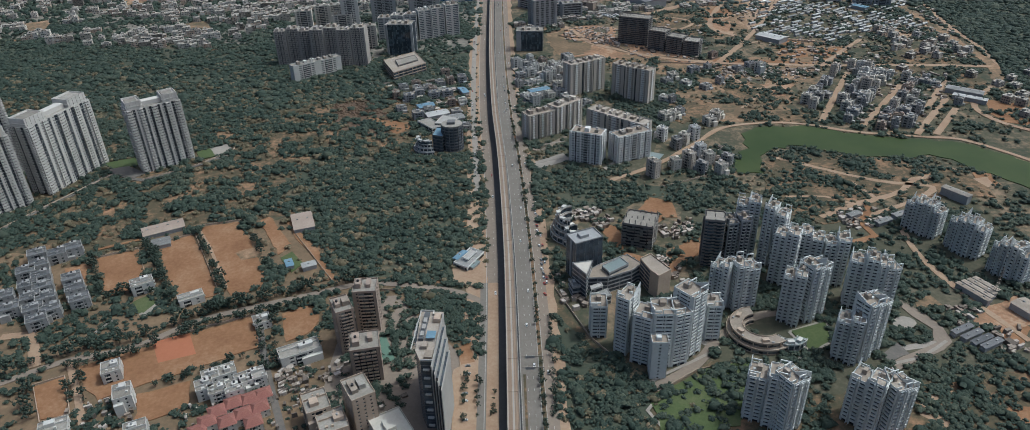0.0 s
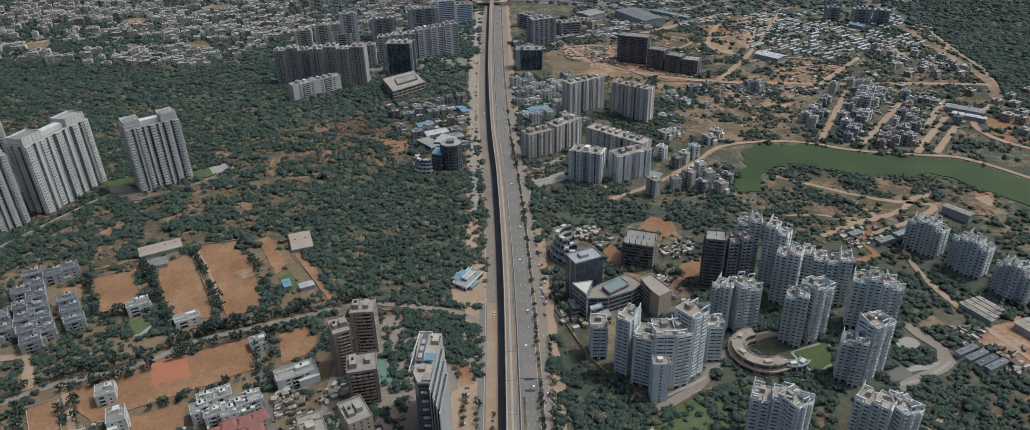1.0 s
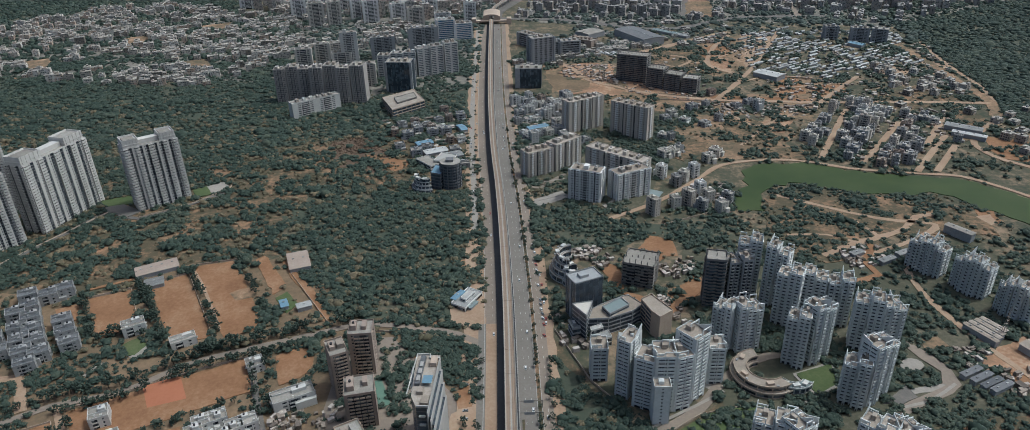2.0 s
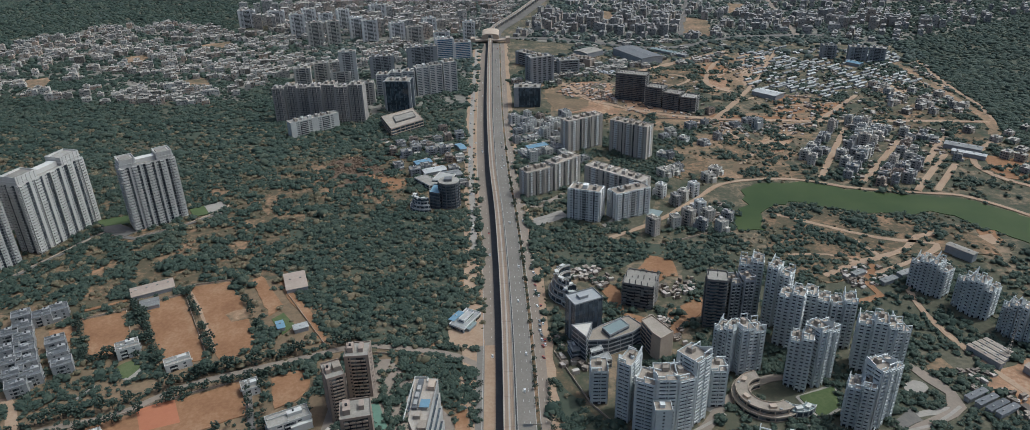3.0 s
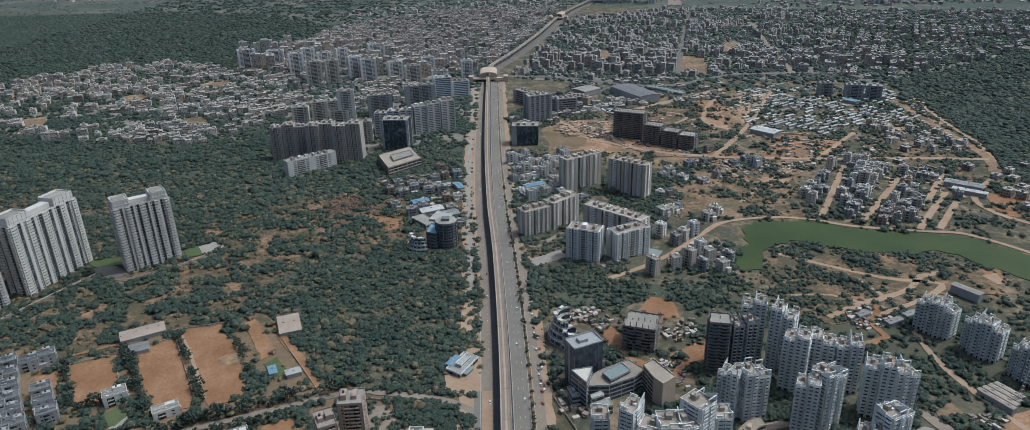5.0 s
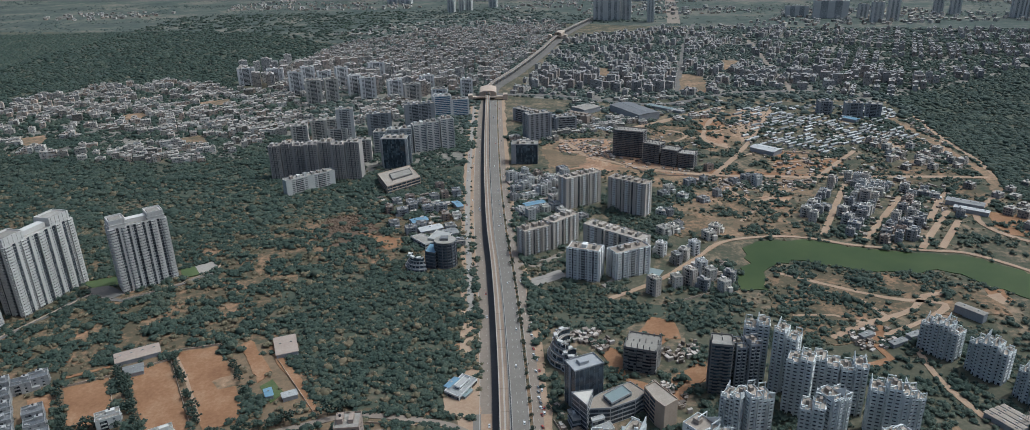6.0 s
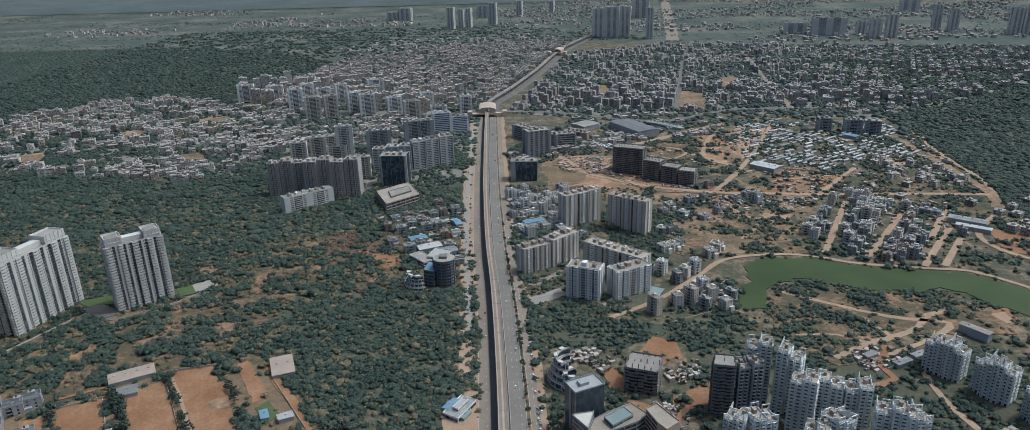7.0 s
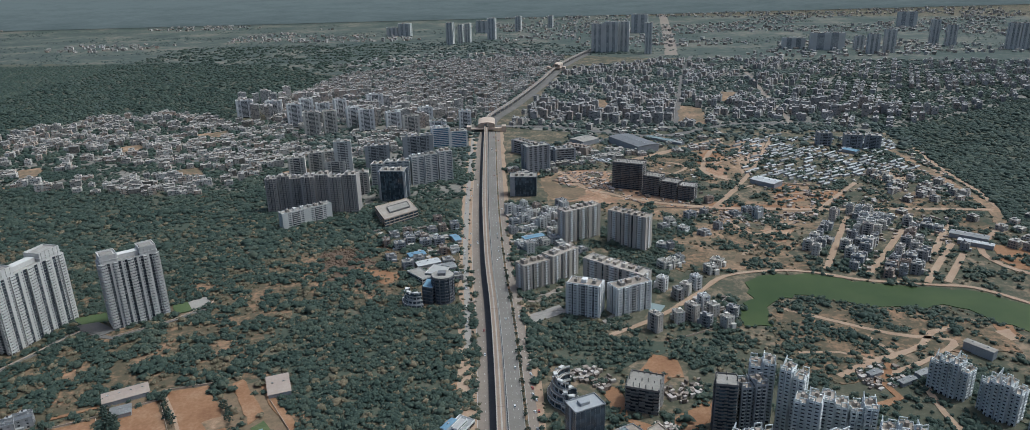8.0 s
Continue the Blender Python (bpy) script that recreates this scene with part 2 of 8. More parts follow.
    "car_white": surface("white_car_paint", [(0.6, 0.6, 0.6), (0.72, 0.72, 0.72)], 1, 3, 0.3, 0, spec=0.5),
    "car_grey": surface("grey_car_paint", [(0.12, 0.125, 0.13), (0.25, 0.26, 0.27)], 1, 3, 0.3, 0, spec=0.5),
    "car_red": surface("red_car_paint", [(0.25, 0.03, 0.02), (0.35, 0.05, 0.03)], 1, 3, 0.3, 0, spec=0.5),
    "rubber": surface("rubber", [(0.02, 0.02, 0.02), (0.035, 0.035, 0.035)], 1, 3, 0.9, 0),
    "dusty_asphalt": surface("dusty_asphalt", [(0.165, 0.14, 0.115), (0.225, 0.185, 0.15), (0.29, 0.235, 0.185)], 0.02, 0.4, 0.9, 0.15),
    # near-black asphalt: the viaduct's shadow is put into this colour
    "shadow_asphalt": surface("shadow_asphalt", [(0.035, 0.036, 0.04), (0.05, 0.051, 0.055), (0.07, 0.068, 0.068)], 0.05, 0.5, 0.85, 0.1),
    "slate": surface("slate_grey_roof", [(0.085, 0.09, 0.098), (0.125, 0.13, 0.138), (0.18, 0.18, 0.185)], 0.1, 0.8, 0.85, 0.1, random_object=0.15),
    "terrace": surface("beige_roof_tiles", [(0.22, 0.185, 0.15), (0.31, 0.265, 0.22), (0.41, 0.37, 0.325)], 0.1, 0.8, 0.9, 0.1, random_object=0.12),
    "teal_sheet": surface("teal_grey_sheet", [(0.16, 0.20, 0.20), (0.22, 0.265, 0.265)], 0.1, 1.0, 0.5, 0.05),
    "slate_glass": glazing("slate_blue_curtain_wall", (0.055, 0.066, 0.08), (0.095, 0.115, 0.135), 0.4, 3.8, 3.0, 0.15),
    "rough_land": surface("rough_building_land", [(0.06, 0.064, 0.04), (0.14, 0.108, 0.068), (0.27, 0.175, 0.108), (0.41, 0.3, 0.205)], 0.022, 0.14, 0.95, spread=0.17),
    "line": surface("road_paint", [(0.55, 0.55, 0.52), (0.7, 0.7, 0.67)], 0.5, 2, 0.8, 0),
}
water = bpy.data.materials.new("green_water")
water.use_nodes = True
wb = water.node_tree.nodes["Principled BSDF"]
wb.inputs["Roughness"].default_value = 0.5
wb.inputs["Specular IOR Level"].default_value = 0.1
w_noise = node(water.node_tree, "ShaderNodeTexNoise", Scale=0.015, Detail=4.0)
w_ramp = water.node_tree.nodes.new("ShaderNodeValToRGB")
w_ramp.color_ramp.elements[0].position, w_ramp.color_ramp.elements[1].position = 0.35, 0.7
w_ramp.color_ramp.elements[0].color, w_ramp.color_ramp.elements[1].color = (0.039, 0.060, 0.021, 1), (0.060, 0.080, 0.029, 1)
w_tc = water.node_tree.nodes.new("ShaderNodeTexCoord")
water.node_tree.links.new(w_tc.outputs["Object"], w_noise.inputs["Vector"])
water.node_tree.links.new(w_noise.outputs[0], w_ramp.inputs[0])
water.node_tree.links.new(w_ramp.outputs[0], wb.inputs["Base Color"])
M["water"] = water
# backdrop colour: haze painted in, paler with height, and made to glow
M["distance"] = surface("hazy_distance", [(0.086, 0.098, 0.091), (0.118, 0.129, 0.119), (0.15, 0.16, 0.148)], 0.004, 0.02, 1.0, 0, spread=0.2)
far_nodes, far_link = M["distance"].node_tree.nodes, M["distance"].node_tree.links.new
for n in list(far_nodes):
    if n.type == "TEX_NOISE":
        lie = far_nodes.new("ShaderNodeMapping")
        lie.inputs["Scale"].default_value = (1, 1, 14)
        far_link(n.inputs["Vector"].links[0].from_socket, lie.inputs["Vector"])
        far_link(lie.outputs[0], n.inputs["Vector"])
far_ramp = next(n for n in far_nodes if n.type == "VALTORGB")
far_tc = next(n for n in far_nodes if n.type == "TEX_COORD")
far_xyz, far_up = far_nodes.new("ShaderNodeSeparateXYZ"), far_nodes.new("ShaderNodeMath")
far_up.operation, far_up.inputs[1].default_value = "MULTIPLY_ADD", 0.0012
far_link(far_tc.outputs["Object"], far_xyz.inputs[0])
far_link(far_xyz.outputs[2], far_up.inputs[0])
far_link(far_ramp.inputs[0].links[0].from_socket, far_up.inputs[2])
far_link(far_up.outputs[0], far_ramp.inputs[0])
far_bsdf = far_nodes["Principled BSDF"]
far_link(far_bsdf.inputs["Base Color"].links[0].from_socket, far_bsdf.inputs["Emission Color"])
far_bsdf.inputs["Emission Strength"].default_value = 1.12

# ---------------------------------------------------------------- mesh helpers
from mathutils.geometry import delaunay_2d_cdt

rnd = random.Random(7)


class Shape:
    """Vertices and faces of one mesh, gathered box by box."""

    def __init__(self):
        self.v, self.f = [], []

    def hull(self, base, top):
        n, k = len(self.v), len(base)
        self.v += base + top
        self.f += [tuple(n + i for i in reversed(range(k))), tuple(n + k + i for i in range(k))]
        self.f += [(n + i, n + (i + 1) % k, n + k + (i + 1) % k, n + k + i) for i in range(k)]
        return self

    def box(self, x0, x1, y0, y1, z0, z1):
        q = ((x0, y0), (x1, y0), (x1, y1), (x0, y1))
        return self.hull([(x, y, z0) for x, y in q], [(x, y, z1) for x, y in q])

    def turned(self, x, y, rot, w, d, z0, z1):
        c, s = math.cos(radians(rot)), math.sin(radians(rot))
        q = [(x + a * c - b * s, y + a * s + b * c) for a, b in ((-w / 2, -d / 2), (w / 2, -d / 2), (w / 2, d / 2), (-w / 2, d / 2))]
        return self.hull([(*p, z0) for p in q], [(*p, z1) for p in q])

    def prism(self, q, z0, z1):
        if sum(a[0] * b[1] - b[0] * a[1] for a, b in zip(q, q[1:] + q[:1])) < 0:
            q = q[::-1]
        return self.hull([(*p, z0) for p in q], [(*p, z1) for p in q])

    def drum(self, x, y, r, z0, z1, n=10, r2=None):
        a = [math.tau * i / n for i in range(n)]
        r2 = r if r2 is None else r2
        return self.hull([(x + r * math.cos(t), y + r * math.sin(t), z0) for t in a], [(x + r2 * math.cos(t), y + r2 * math.sin(t), z1) for t in a])

    def slab_along(self, o, u, n, a0, a1, out0, out1, z0, z1):
        """A box on a wall: along u from a0 to a1, outwards n from out0 to out1."""
        q = [(o[0] + u[0] * a + n[0] * b, o[1] + u[1] * a + n[1] * b) for a, b in ((a0, out1), (a1, out1), (a1, out0), (a0, out0))]
        return self.prism(q, z0, z1)

    def mesh(self, name, material):
        me = bpy.data.meshes.new(name)
        me.from_pydata(self.v, [], self.f)
        me.materials.append(material)
        return me


def part(name, shape, material, parent=None, label="", kind=""):
    ob = new(name, shape.mesh(name, material) if isinstance(shape, Shape) else shape)
    ob.parent = parent
    return tagged(ob, label, kind=kind)


def thing(name, x, y, rot, label, category, group="", z=0.0):
    ob = new(name)
    ob.matrix_basis = pose(x, y, z, 0, 0, rot)
    ob.empty_display_size = 1.0
    return tagged(ob, label, category, group)


# plan of what is taken, in cells of 3 m, so that trees keep off roads, fields and houses
X0, Y0, CELL = -1500, 150, 3.0
taken = np.zeros((1200, 1200), bool)
wooded = np.zeros((1200, 1200), float)


def inside(q, px, py):
    hit = np.zeros(px.shape, bool)
    for (ax, ay), (bx, by) in zip(q, list(q[1:]) + [q[0]]):
        if ay != by:
            hit ^= ((ay > py) != (by > py)) & (px < (bx - ax) * (py - ay) / (by - ay) + ax)
    return hit


def cells(q):
    """The window of the plan round q, and which of its cells lie inside."""
    xs, ys = [p[0] for p in q], [p[1] for p in q]
    i0, i1 = int(max(0, (min(xs) - X0) // CELL)), int(min(1199, (max(xs) - X0) // CELL + 1))
    j0, j1 = int(max(0, (min(ys) - Y0) // CELL)), int(min(1199, (max(ys) - Y0) // CELL + 1))
    if i1 <= i0 or j1 <= j0:
        return slice(0, 0), slice(0, 0), np.zeros((0, 0), bool)
    gx, gy = np.meshgrid(X0 + CELL * (np.arange(i0, i1) + 0.5), Y0 + CELL * (np.arange(j0, j1) + 0.5), indexing="ij")
    return slice(i0, i1), slice(j0, j1), inside(q, gx, gy)


def take(q):
    a, b, hit = cells(q)
    taken[a, b] |= hit


def take_rect(x, y, rot, w, d, margin=2.0):
    c, s = math.cos(radians(rot)), math.sin(radians(rot))
    a, b = w / 2 + margin, d / 2 + margin
    take([(x + i * c - j * s, y + i * s + j * c) for i, j in ((-a, -b), (a, -b), (a, b), (-a, b))])


def is_free(x, y):
    i, j = int((x - X0) // CELL), int((y - Y0) // CELL)
    return not (0 <= i < 1200 and 0 <= j < 1200 and taken[i, j])


def wood(q, density):
    a, b, hit = cells(q)
    wooded[a, b] = np.where(hit, density, wooded[a, b])


def ragged(q, step=6.0, amount=1.5, seed=0.0):
    """The outline q with its edges broken up."""
    out = []
    for (ax, ay), (bx, by) in zip(q, list(q[1:]) + [q[0]]):
        n = max(1, int(math.hypot(bx - ax, by - ay) / step))
        for i in range(n):
            x, y = ax + (bx - ax) * i / n, ay + (by - ay) * i / n
            out.append((x + amount * noise.noise((x * 0.09, y * 0.09, seed)) * 2, y + amount * noise.noise((x * 0.09, y * 0.09, seed + 9)) * 2))
    return out


level = {"n": 0}


def patch(name, q, material, label, z=0.12, step=6.0, amount=1.5, keep=True):
    """A flat piece of the ground, a little above the sheet, each at a height of its own."""
    level["n"] += 1
    top = 0.05 + 0.006 * level["n"]
    q = ragged(q, step, amount, level["n"] * 3.1) if amount else list(q)
    if sum(a[0] * b[1] - b[0] * a[1] for a, b in zip(q, q[1:] + q[:1])) < 0:
        q = q[::-1]
    n = len(q)
    pts, _, tris, *_ = delaunay_2d_cdt([Vector(p) for p in q], [(i, (i + 1) % n) for i in range(n)], [], 1, 0.01)
    bm = bmesh.new()
    verts = [bm.verts.new((*p, top)) for p in pts]
    for f in tris:
        bm.faces.new([verts[i] for i in f])
    ring = bmesh.ops.extrude_edge_only(bm, edges=[e for e in bm.edges if e.is_boundary])
    for v in ring["geom"]:
        if isinstance(v, bmesh.types.BMVert):
            v.co.z = -0.3
    me = bpy.data.meshes.new(name)
    bm.to_mesh(me)
    bm.free()
    me.materials.append(material)
    ob = new(name, me)
    if keep:
        take(q)
    return tagged(ob, label, kind="structure")


def band(name, line, width, material, label, z=0.3, thick=0.5, keep=True, wobble=0.0):
    """A road or track of even width along a line."""
    pts = smooth(line)
    shape = Shape()
    left, right = [], []
    for i, (x, y) in enumerate(pts):
        (ax, ay), (bx, by) = pts[max(0, i - 1)], pts[min(len(pts) - 1, i + 1)]
        l = math.hypot(bx - ax, by - ay) or 1
        h = width / 2 * (1 + wobble * noise.noise((x * 0.05, y * 0.05, 3.0)))
        left.append((x - (by - ay) / l * h, y + (bx - ax) / l * h))
        right.append((x + (by - ay) / l * h, y - (bx - ax) / l * h))
    level["n"] += 1
    top = z + 0.5 + 0.004 * (level["n"] % 9)
    n = len(pts)
    shape.v = [(*p, top) for p in left] + [(*p, top) for p in right] + [(*p, top - thick) for p in left] + [(*p, top - thick) for p in right]
    for i in range(n - 1):
        shape.f += [(i, n + i, n + i + 1, i + 1), (i, i + 1, 2 * n + i + 1, 2 * n + i), (n + i + 1, n + i, 3 * n + i, 3 * n + i + 1)]
    if keep:
        for i in range(n - 1):
            take([left[i], left[i + 1], right[i + 1], right[i]])
    return tagged(part(name, shape, material), label, kind="structure")


def smooth(line, step=12.0):
    """A rounded, evenly divided line through the points (Catmull-Rom)."""
    if len(line) < 3:
        (ax, ay), (bx, by) = line[0], line[-1]
        n = max(2, int(math.hypot(bx - ax, by - ay) / step))
        return [(ax + (bx - ax) * i / n, ay + (by - ay) * i / n) for i in range(n + 1)]
    p = [line[0], *line, line[-1]]
    out = []
    for a, b, c, d in zip(p, p[1:], p[2:], p[3:]):
        n = max(1, int(math.hypot(c[0] - b[0], c[1] - b[1]) / step))
        for i in range(n):
            t = i / n
            out.append(tuple(0.5 * (2 * b[k] + (c[k] - a[k]) * t + (2 * a[k] - 5 * b[k] + 4 * c[k] - d[k]) * t * t + (3 * b[k] - a[k] - 3 * c[k] + d[k]) * t ** 3) for k in (0, 1)))
    return out + [line[-1]]


# ---------------------------------------------------------------- ground
def ground_sheet():
    s = Shape()
    xs = [-5200, -3000, -1500, -700, 0, 700, 1500, 3000, 5200]
    ys = [-900, 0, 700, 1500, 2500, 3700, 5070]
    s.v = [(x, y, 0.0) for y in ys for x in xs]
    k = len(xs)
    s.f = [(j * k + i, j * k + i + 1, (j + 1) * k + i + 1, (j + 1) * k + i) for j in range(len(ys) - 1) for i in range(k - 1)]
    tagged(part("ground", s, M["ground"]), "dry tan and olive ground with sparse scrub", kind="structure")


ground_sheet()


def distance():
    """Backdrop wall in place of land out of sight, haze put into its colour."""
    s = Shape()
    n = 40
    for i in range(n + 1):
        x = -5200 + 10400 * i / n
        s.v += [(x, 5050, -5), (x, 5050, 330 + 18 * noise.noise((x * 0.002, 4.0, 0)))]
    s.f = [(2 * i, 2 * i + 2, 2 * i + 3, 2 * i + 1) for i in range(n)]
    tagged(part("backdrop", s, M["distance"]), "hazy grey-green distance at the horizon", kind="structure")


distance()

# ---------------------------------------------------------------- the main road and the viaduct
LINE = [(-2, -300), (-2.2, 150), (-2.6, 300), (-3.6, 460), (-5.2, 560), (-9, 680), (-13, 770), (-19, 870), (-23.5, 990), (-27.5, 1150), (-30.5, 1400), (-32, 1640)]
BEYOND = [(-32, 1700), (-24, 1780), (32, 1949), (118, 2256), (201, 2595), (272, 2809), (380, 3080)]


def beside(line, off):
    pts = smooth(line)
    out = []
    for i, (x, y) in enumerate(pts):
        (ax, ay), (bx, by) = pts[max(0, i - 1)], pts[min(len(pts) - 1, i + 1)]
        l = math.hypot(bx - ax, by - ay) or 1
        out.append((x + (by - ay) / l * off, y - (bx - ax) / l * off))
    return out


def lane_marks(off, dash=3.0, gap=9.0, y0=150, y1=1500, width=0.14, z=0.98):
    s = Shape()
    pts = beside(LINE, off)
    y = y0
    while y < y1:
        x0 = float(np.interp(y, [p[1] for p in pts], [p[0] for p in pts]))
        x1 = float(np.interp(y + dash, [p[1] for p in pts], [p[0] for p in pts]))
        s.prism([(x0 - width / 2, y), (x0 + width / 2, y), (x1 + width / 2, y + dash), (x1 - width / 2, y + dash)], z - 0.02, z)
        y += dash + gap
    return s


def main_road():
    band("road_verge", LINE, 74, M["dust"], "dusty tan verge beside the main road", z=0.3, keep=False, wobble=0.12)
    band("road_left_carriageway", beside(LINE, -13.6), 12.0, M["dusty_asphalt"], "dust-covered asphalt carriageway of the main road")
    band("road_right_carriageway", beside(LINE, 12.3), 13.4, M["asphalt"], "grey asphalt carriageway of the main road")
    band("road_service_right", beside(LINE, 26.4), 8.0, M["dusty_asphalt"], "pale dusty service road")
    band("road_service_left", beside([p for p in LINE if p[1] > 600], -28.5), 7.0, M["paving"], "pale dusty service road")
    band("road_slip_left", beside([p for p in LINE if p[1] < 500] + [(-4.4, 510)], -21.8), 6.2, M["asphalt"], "narrow grey asphalt road beside the main road", z=0.34)
    band("road_shoulder", beside([p for p in LINE if p[1] < 500] + [(-4.4, 510)], -13.2), 10.6, M["dust"], "broad pinkish dust shoulder of the main road", z=0.38, wobble=0.05)
    # widened leftwards, so its dark colour covers where the viaduct's shadow falls
    band("median", beside(LINE, -2.2), 15.5, M["shadow_asphalt"], "asphalt and soil median darkened to stand in for viaduct shadow", z=0.42)
    band("divider", beside(LINE, 20.6), 3.2, M["scrub"], "planted divider between carriageway and service road", z=0.4)
    band("divider", beside([(-2, -300), (-2.2, 150), (-2.6, 300), (-3.1, 395)], 8.4), 1.8, M["scrub"], "narrow planted divider in the carriageway", z=0.4)
    band("road_beyond", BEYOND, 46, M["lane"], "asphalt road beyond the station")
    for off in (-13.2, 10.6, 14.8, 26.4):
        tagged(part("lane_markings", lane_marks(off, y0=520 if off < 0 else 150), M["line"]), "dashed white lane paint on asphalt", "road paint", kind="stuff")
    for off in (-19.9, 19.0, 22.3, 5.8):
        band("kerb", beside(LINE, off), 0.45, M["kerb"], "pale concrete kerb", z=0.45, keep=False)


main_road()


def viaduct(line, label):
    pts = smooth(line, 27.0)
    top = thing("metro_viaduct", *pts[0], 0, label, "viaduct")
    ox, oy = pts[0]
    for i, ((ax, ay), (bx, by)) in enumerate(zip(pts, pts[1:])):
        l = math.hypot(bx - ax, by - ay)
        ux, uy = (bx - ax) / l, (by - ay) / l
        nx, ny = uy, -ux
        o = (ax - ox, ay - oy)

        def across(s, a, b, z0, z1, e0=0.12, e1=None):
            s.slab_along(o, (ux, uy), (nx, ny), e0, l - 0.12 if e1 is None else e1, a, b, z0, z1)

        girder = Shape()
        across(girder, -4.2, 4.2, 11.3, 11.7)
        across(girder, -2.4, 2.4, 9.5, 11.3)
        g = part("deck_span", girder, M["deck"], top)
        bed = Shape()
        for t in (-2.0, 2.0):
            across(bed, t - 1.25, t + 1.25, 11.7, 12.0)
        part("track_slab", bed, M["trackbed"], g)
        rails = Shape()
        for t in (-2.75, -1.25, 1.25, 2.75):
            across(rails, t - 0.07, t + 0.07, 12.0, 12.18)
        part("rail", rails, M["steel"], g)
        edge = Shape()
        for t in (-4.2, 3.85):
            across(edge, t, t + 0.35, 11.7, 12.9)
        across(edge, -0.3, 0.3, 11.7, 12.1)
        part("parapet", edge, M["kerb"], g)
        pier = Shape()
        pier.drum(o[0], o[1], 1.1, 0, 8.0, 12).drum(o[0], o[1], 1.1, 8.0, 9.5, 12, 2.4)
        part("pier", pier, M["deck"], top)
    return top


viaduct([(-2, -120), *LINE[1:]], "beige concrete metro viaduct with two tracks over a road")
viaduct(BEYOND, "far beige concrete metro viaduct curving away")


def station(x, y, rot, w, d, label):
    t = thing("metro_station", x, y, rot, label, "station")
    s = Shape()
    n = 14
    for i in range(n):
        a0, a1 = math.pi * i / n, math.pi * (i + 1) / n
        p = [(-w / 2 * math.cos(a), 16 + 5.5 * math.sin(a)) for a in (a0, a1)]
        s.v += [(p[0][0], -d / 2, p[0][1]), (p[1][0], -d / 2, p[1][1]), (p[1][0], d / 2, p[1][1]), (p[0][0], d / 2, p[0][1])]
        k = len(s.v) - 4
        s.f.append((k, k + 1, k + 2, k + 3))
    part("vaulted_roof", s, M["stone"], t, "beige curved roof")
    for y in (-d / 2 + 0.3, d / 2 - 0.9):
        g = Shape()
        arc = [(-w / 2 * 0.98 * math.cos(math.pi * i / n), 16 + 5.2 * math.sin(math.pi * i / n)) for i in range(n + 1)]
        rim = arc + [(5.2, 16), (5.2, 18.5), (-5.2, 18.5), (-5.2, 16)]
        m = len(rim)
        g.v = [(x, y, z) for x, z in rim] + [(x, y + 0.6, z) for x, z in rim]
        g.f = [tuple(range(m)), tuple(range(2 * m - 1, m - 1, -1))] + [(i, m + i, m + (i + 1) % m, (i + 1) % m) for i in range(m)]
        part("end_wall", g, M["stone"], t, "beige end wall above the tracks")
    part("concourse", Shape().box(-w / 2, -5.4, -d / 2 + 2, d / 2 - 2, 6, 16), M["stone"], t)
    part("concourse", Shape().box(5.4, w / 2, -d / 2 + 2, d / 2 - 2, 6, 16), M["stone"], t)
    part("crossbeam", Shape().box(-w, w, -d / 2 - 4, -d / 2 + 8, 5.5, 8.6), M["stone"], t)
    part("stair_tower", Shape().box(-w - 6, -w + 4, -d / 2 - 6, -d / 2 + 14, 0, 13), M["stone"], t)
    part("stair_tower", Shape().box(w - 4, w + 6, -d / 2 - 6, -d / 2 + 14, 0, 13), M["stone"], t)
    take_rect(x, y, rot, w * 2 + 14, d)


station(-32, 1672, 0, 38, 60, "beige vaulted metro station over the road")
station(203, 2595, -16, 26, 60, "far beige vaulted metro station")

# ---------------------------------------------------------------- regions
patch("ground_scrub", [(-28, 760), (-22, 587), (-27, 502), (-127, 518), (-159, 522), (-225, 634), (-314, 626), (-387, 575), (-515, 538), (-677, 572), (-1303, 1302), (-888, 1260), (-388, 1188), (-222, 1107), (-87, 1097), (-50, 952)], M["scrub"], "scrubland floor of tan soil and dry grass", z=0.03, amount=6, step=25, keep=False)
patch("ground_wood_far", [(-1412, 1659), (-1140, 1688), (-1073, 1893), (-881, 1949), (-654, 1836), (-628, 2150), (-506, 2499), (-913, 2903), (-2811, 3394), (-3300, 2900), (-2400, 1900)], M["wood_floor"], "far dark woodland floor", z=0.03, amount=12, step=50, keep=False)
patch("ground_fields_far", [(-3166, 3468), (-913, 2903), (-512, 2529), (-152, 2899), (262, 2972), (596, 2817), (1852, 2474), (3026, 4087), (-7365, 8191)], M["far_field"], "far plain of pale fields and scrub", z=0.02, amount=15, step=80, keep=False)
patch("ground_town_west", [(-1268, 1660), (-1149, 1702), (-1082, 1911), (-889, 1968), (-563, 1800), (-306, 1694), (-41, 1659), (-53, 1167), (-212, 1132), (-353, 1196), (-528, 1258), (-1032, 1333)], M["city_ground"], "pale built-up ground between houses", z=0.05, amount=8, step=30, keep=False)
patch("ground_town_middle", [(-628, 2150), (-521, 2575), (-152, 2899), (254, 2891), (-26, 1678), (-306, 1694), (-580, 1803)], M["city_ground"], "grey built-up ground of the town", z=0.06, amount=8, step=30, keep=False)
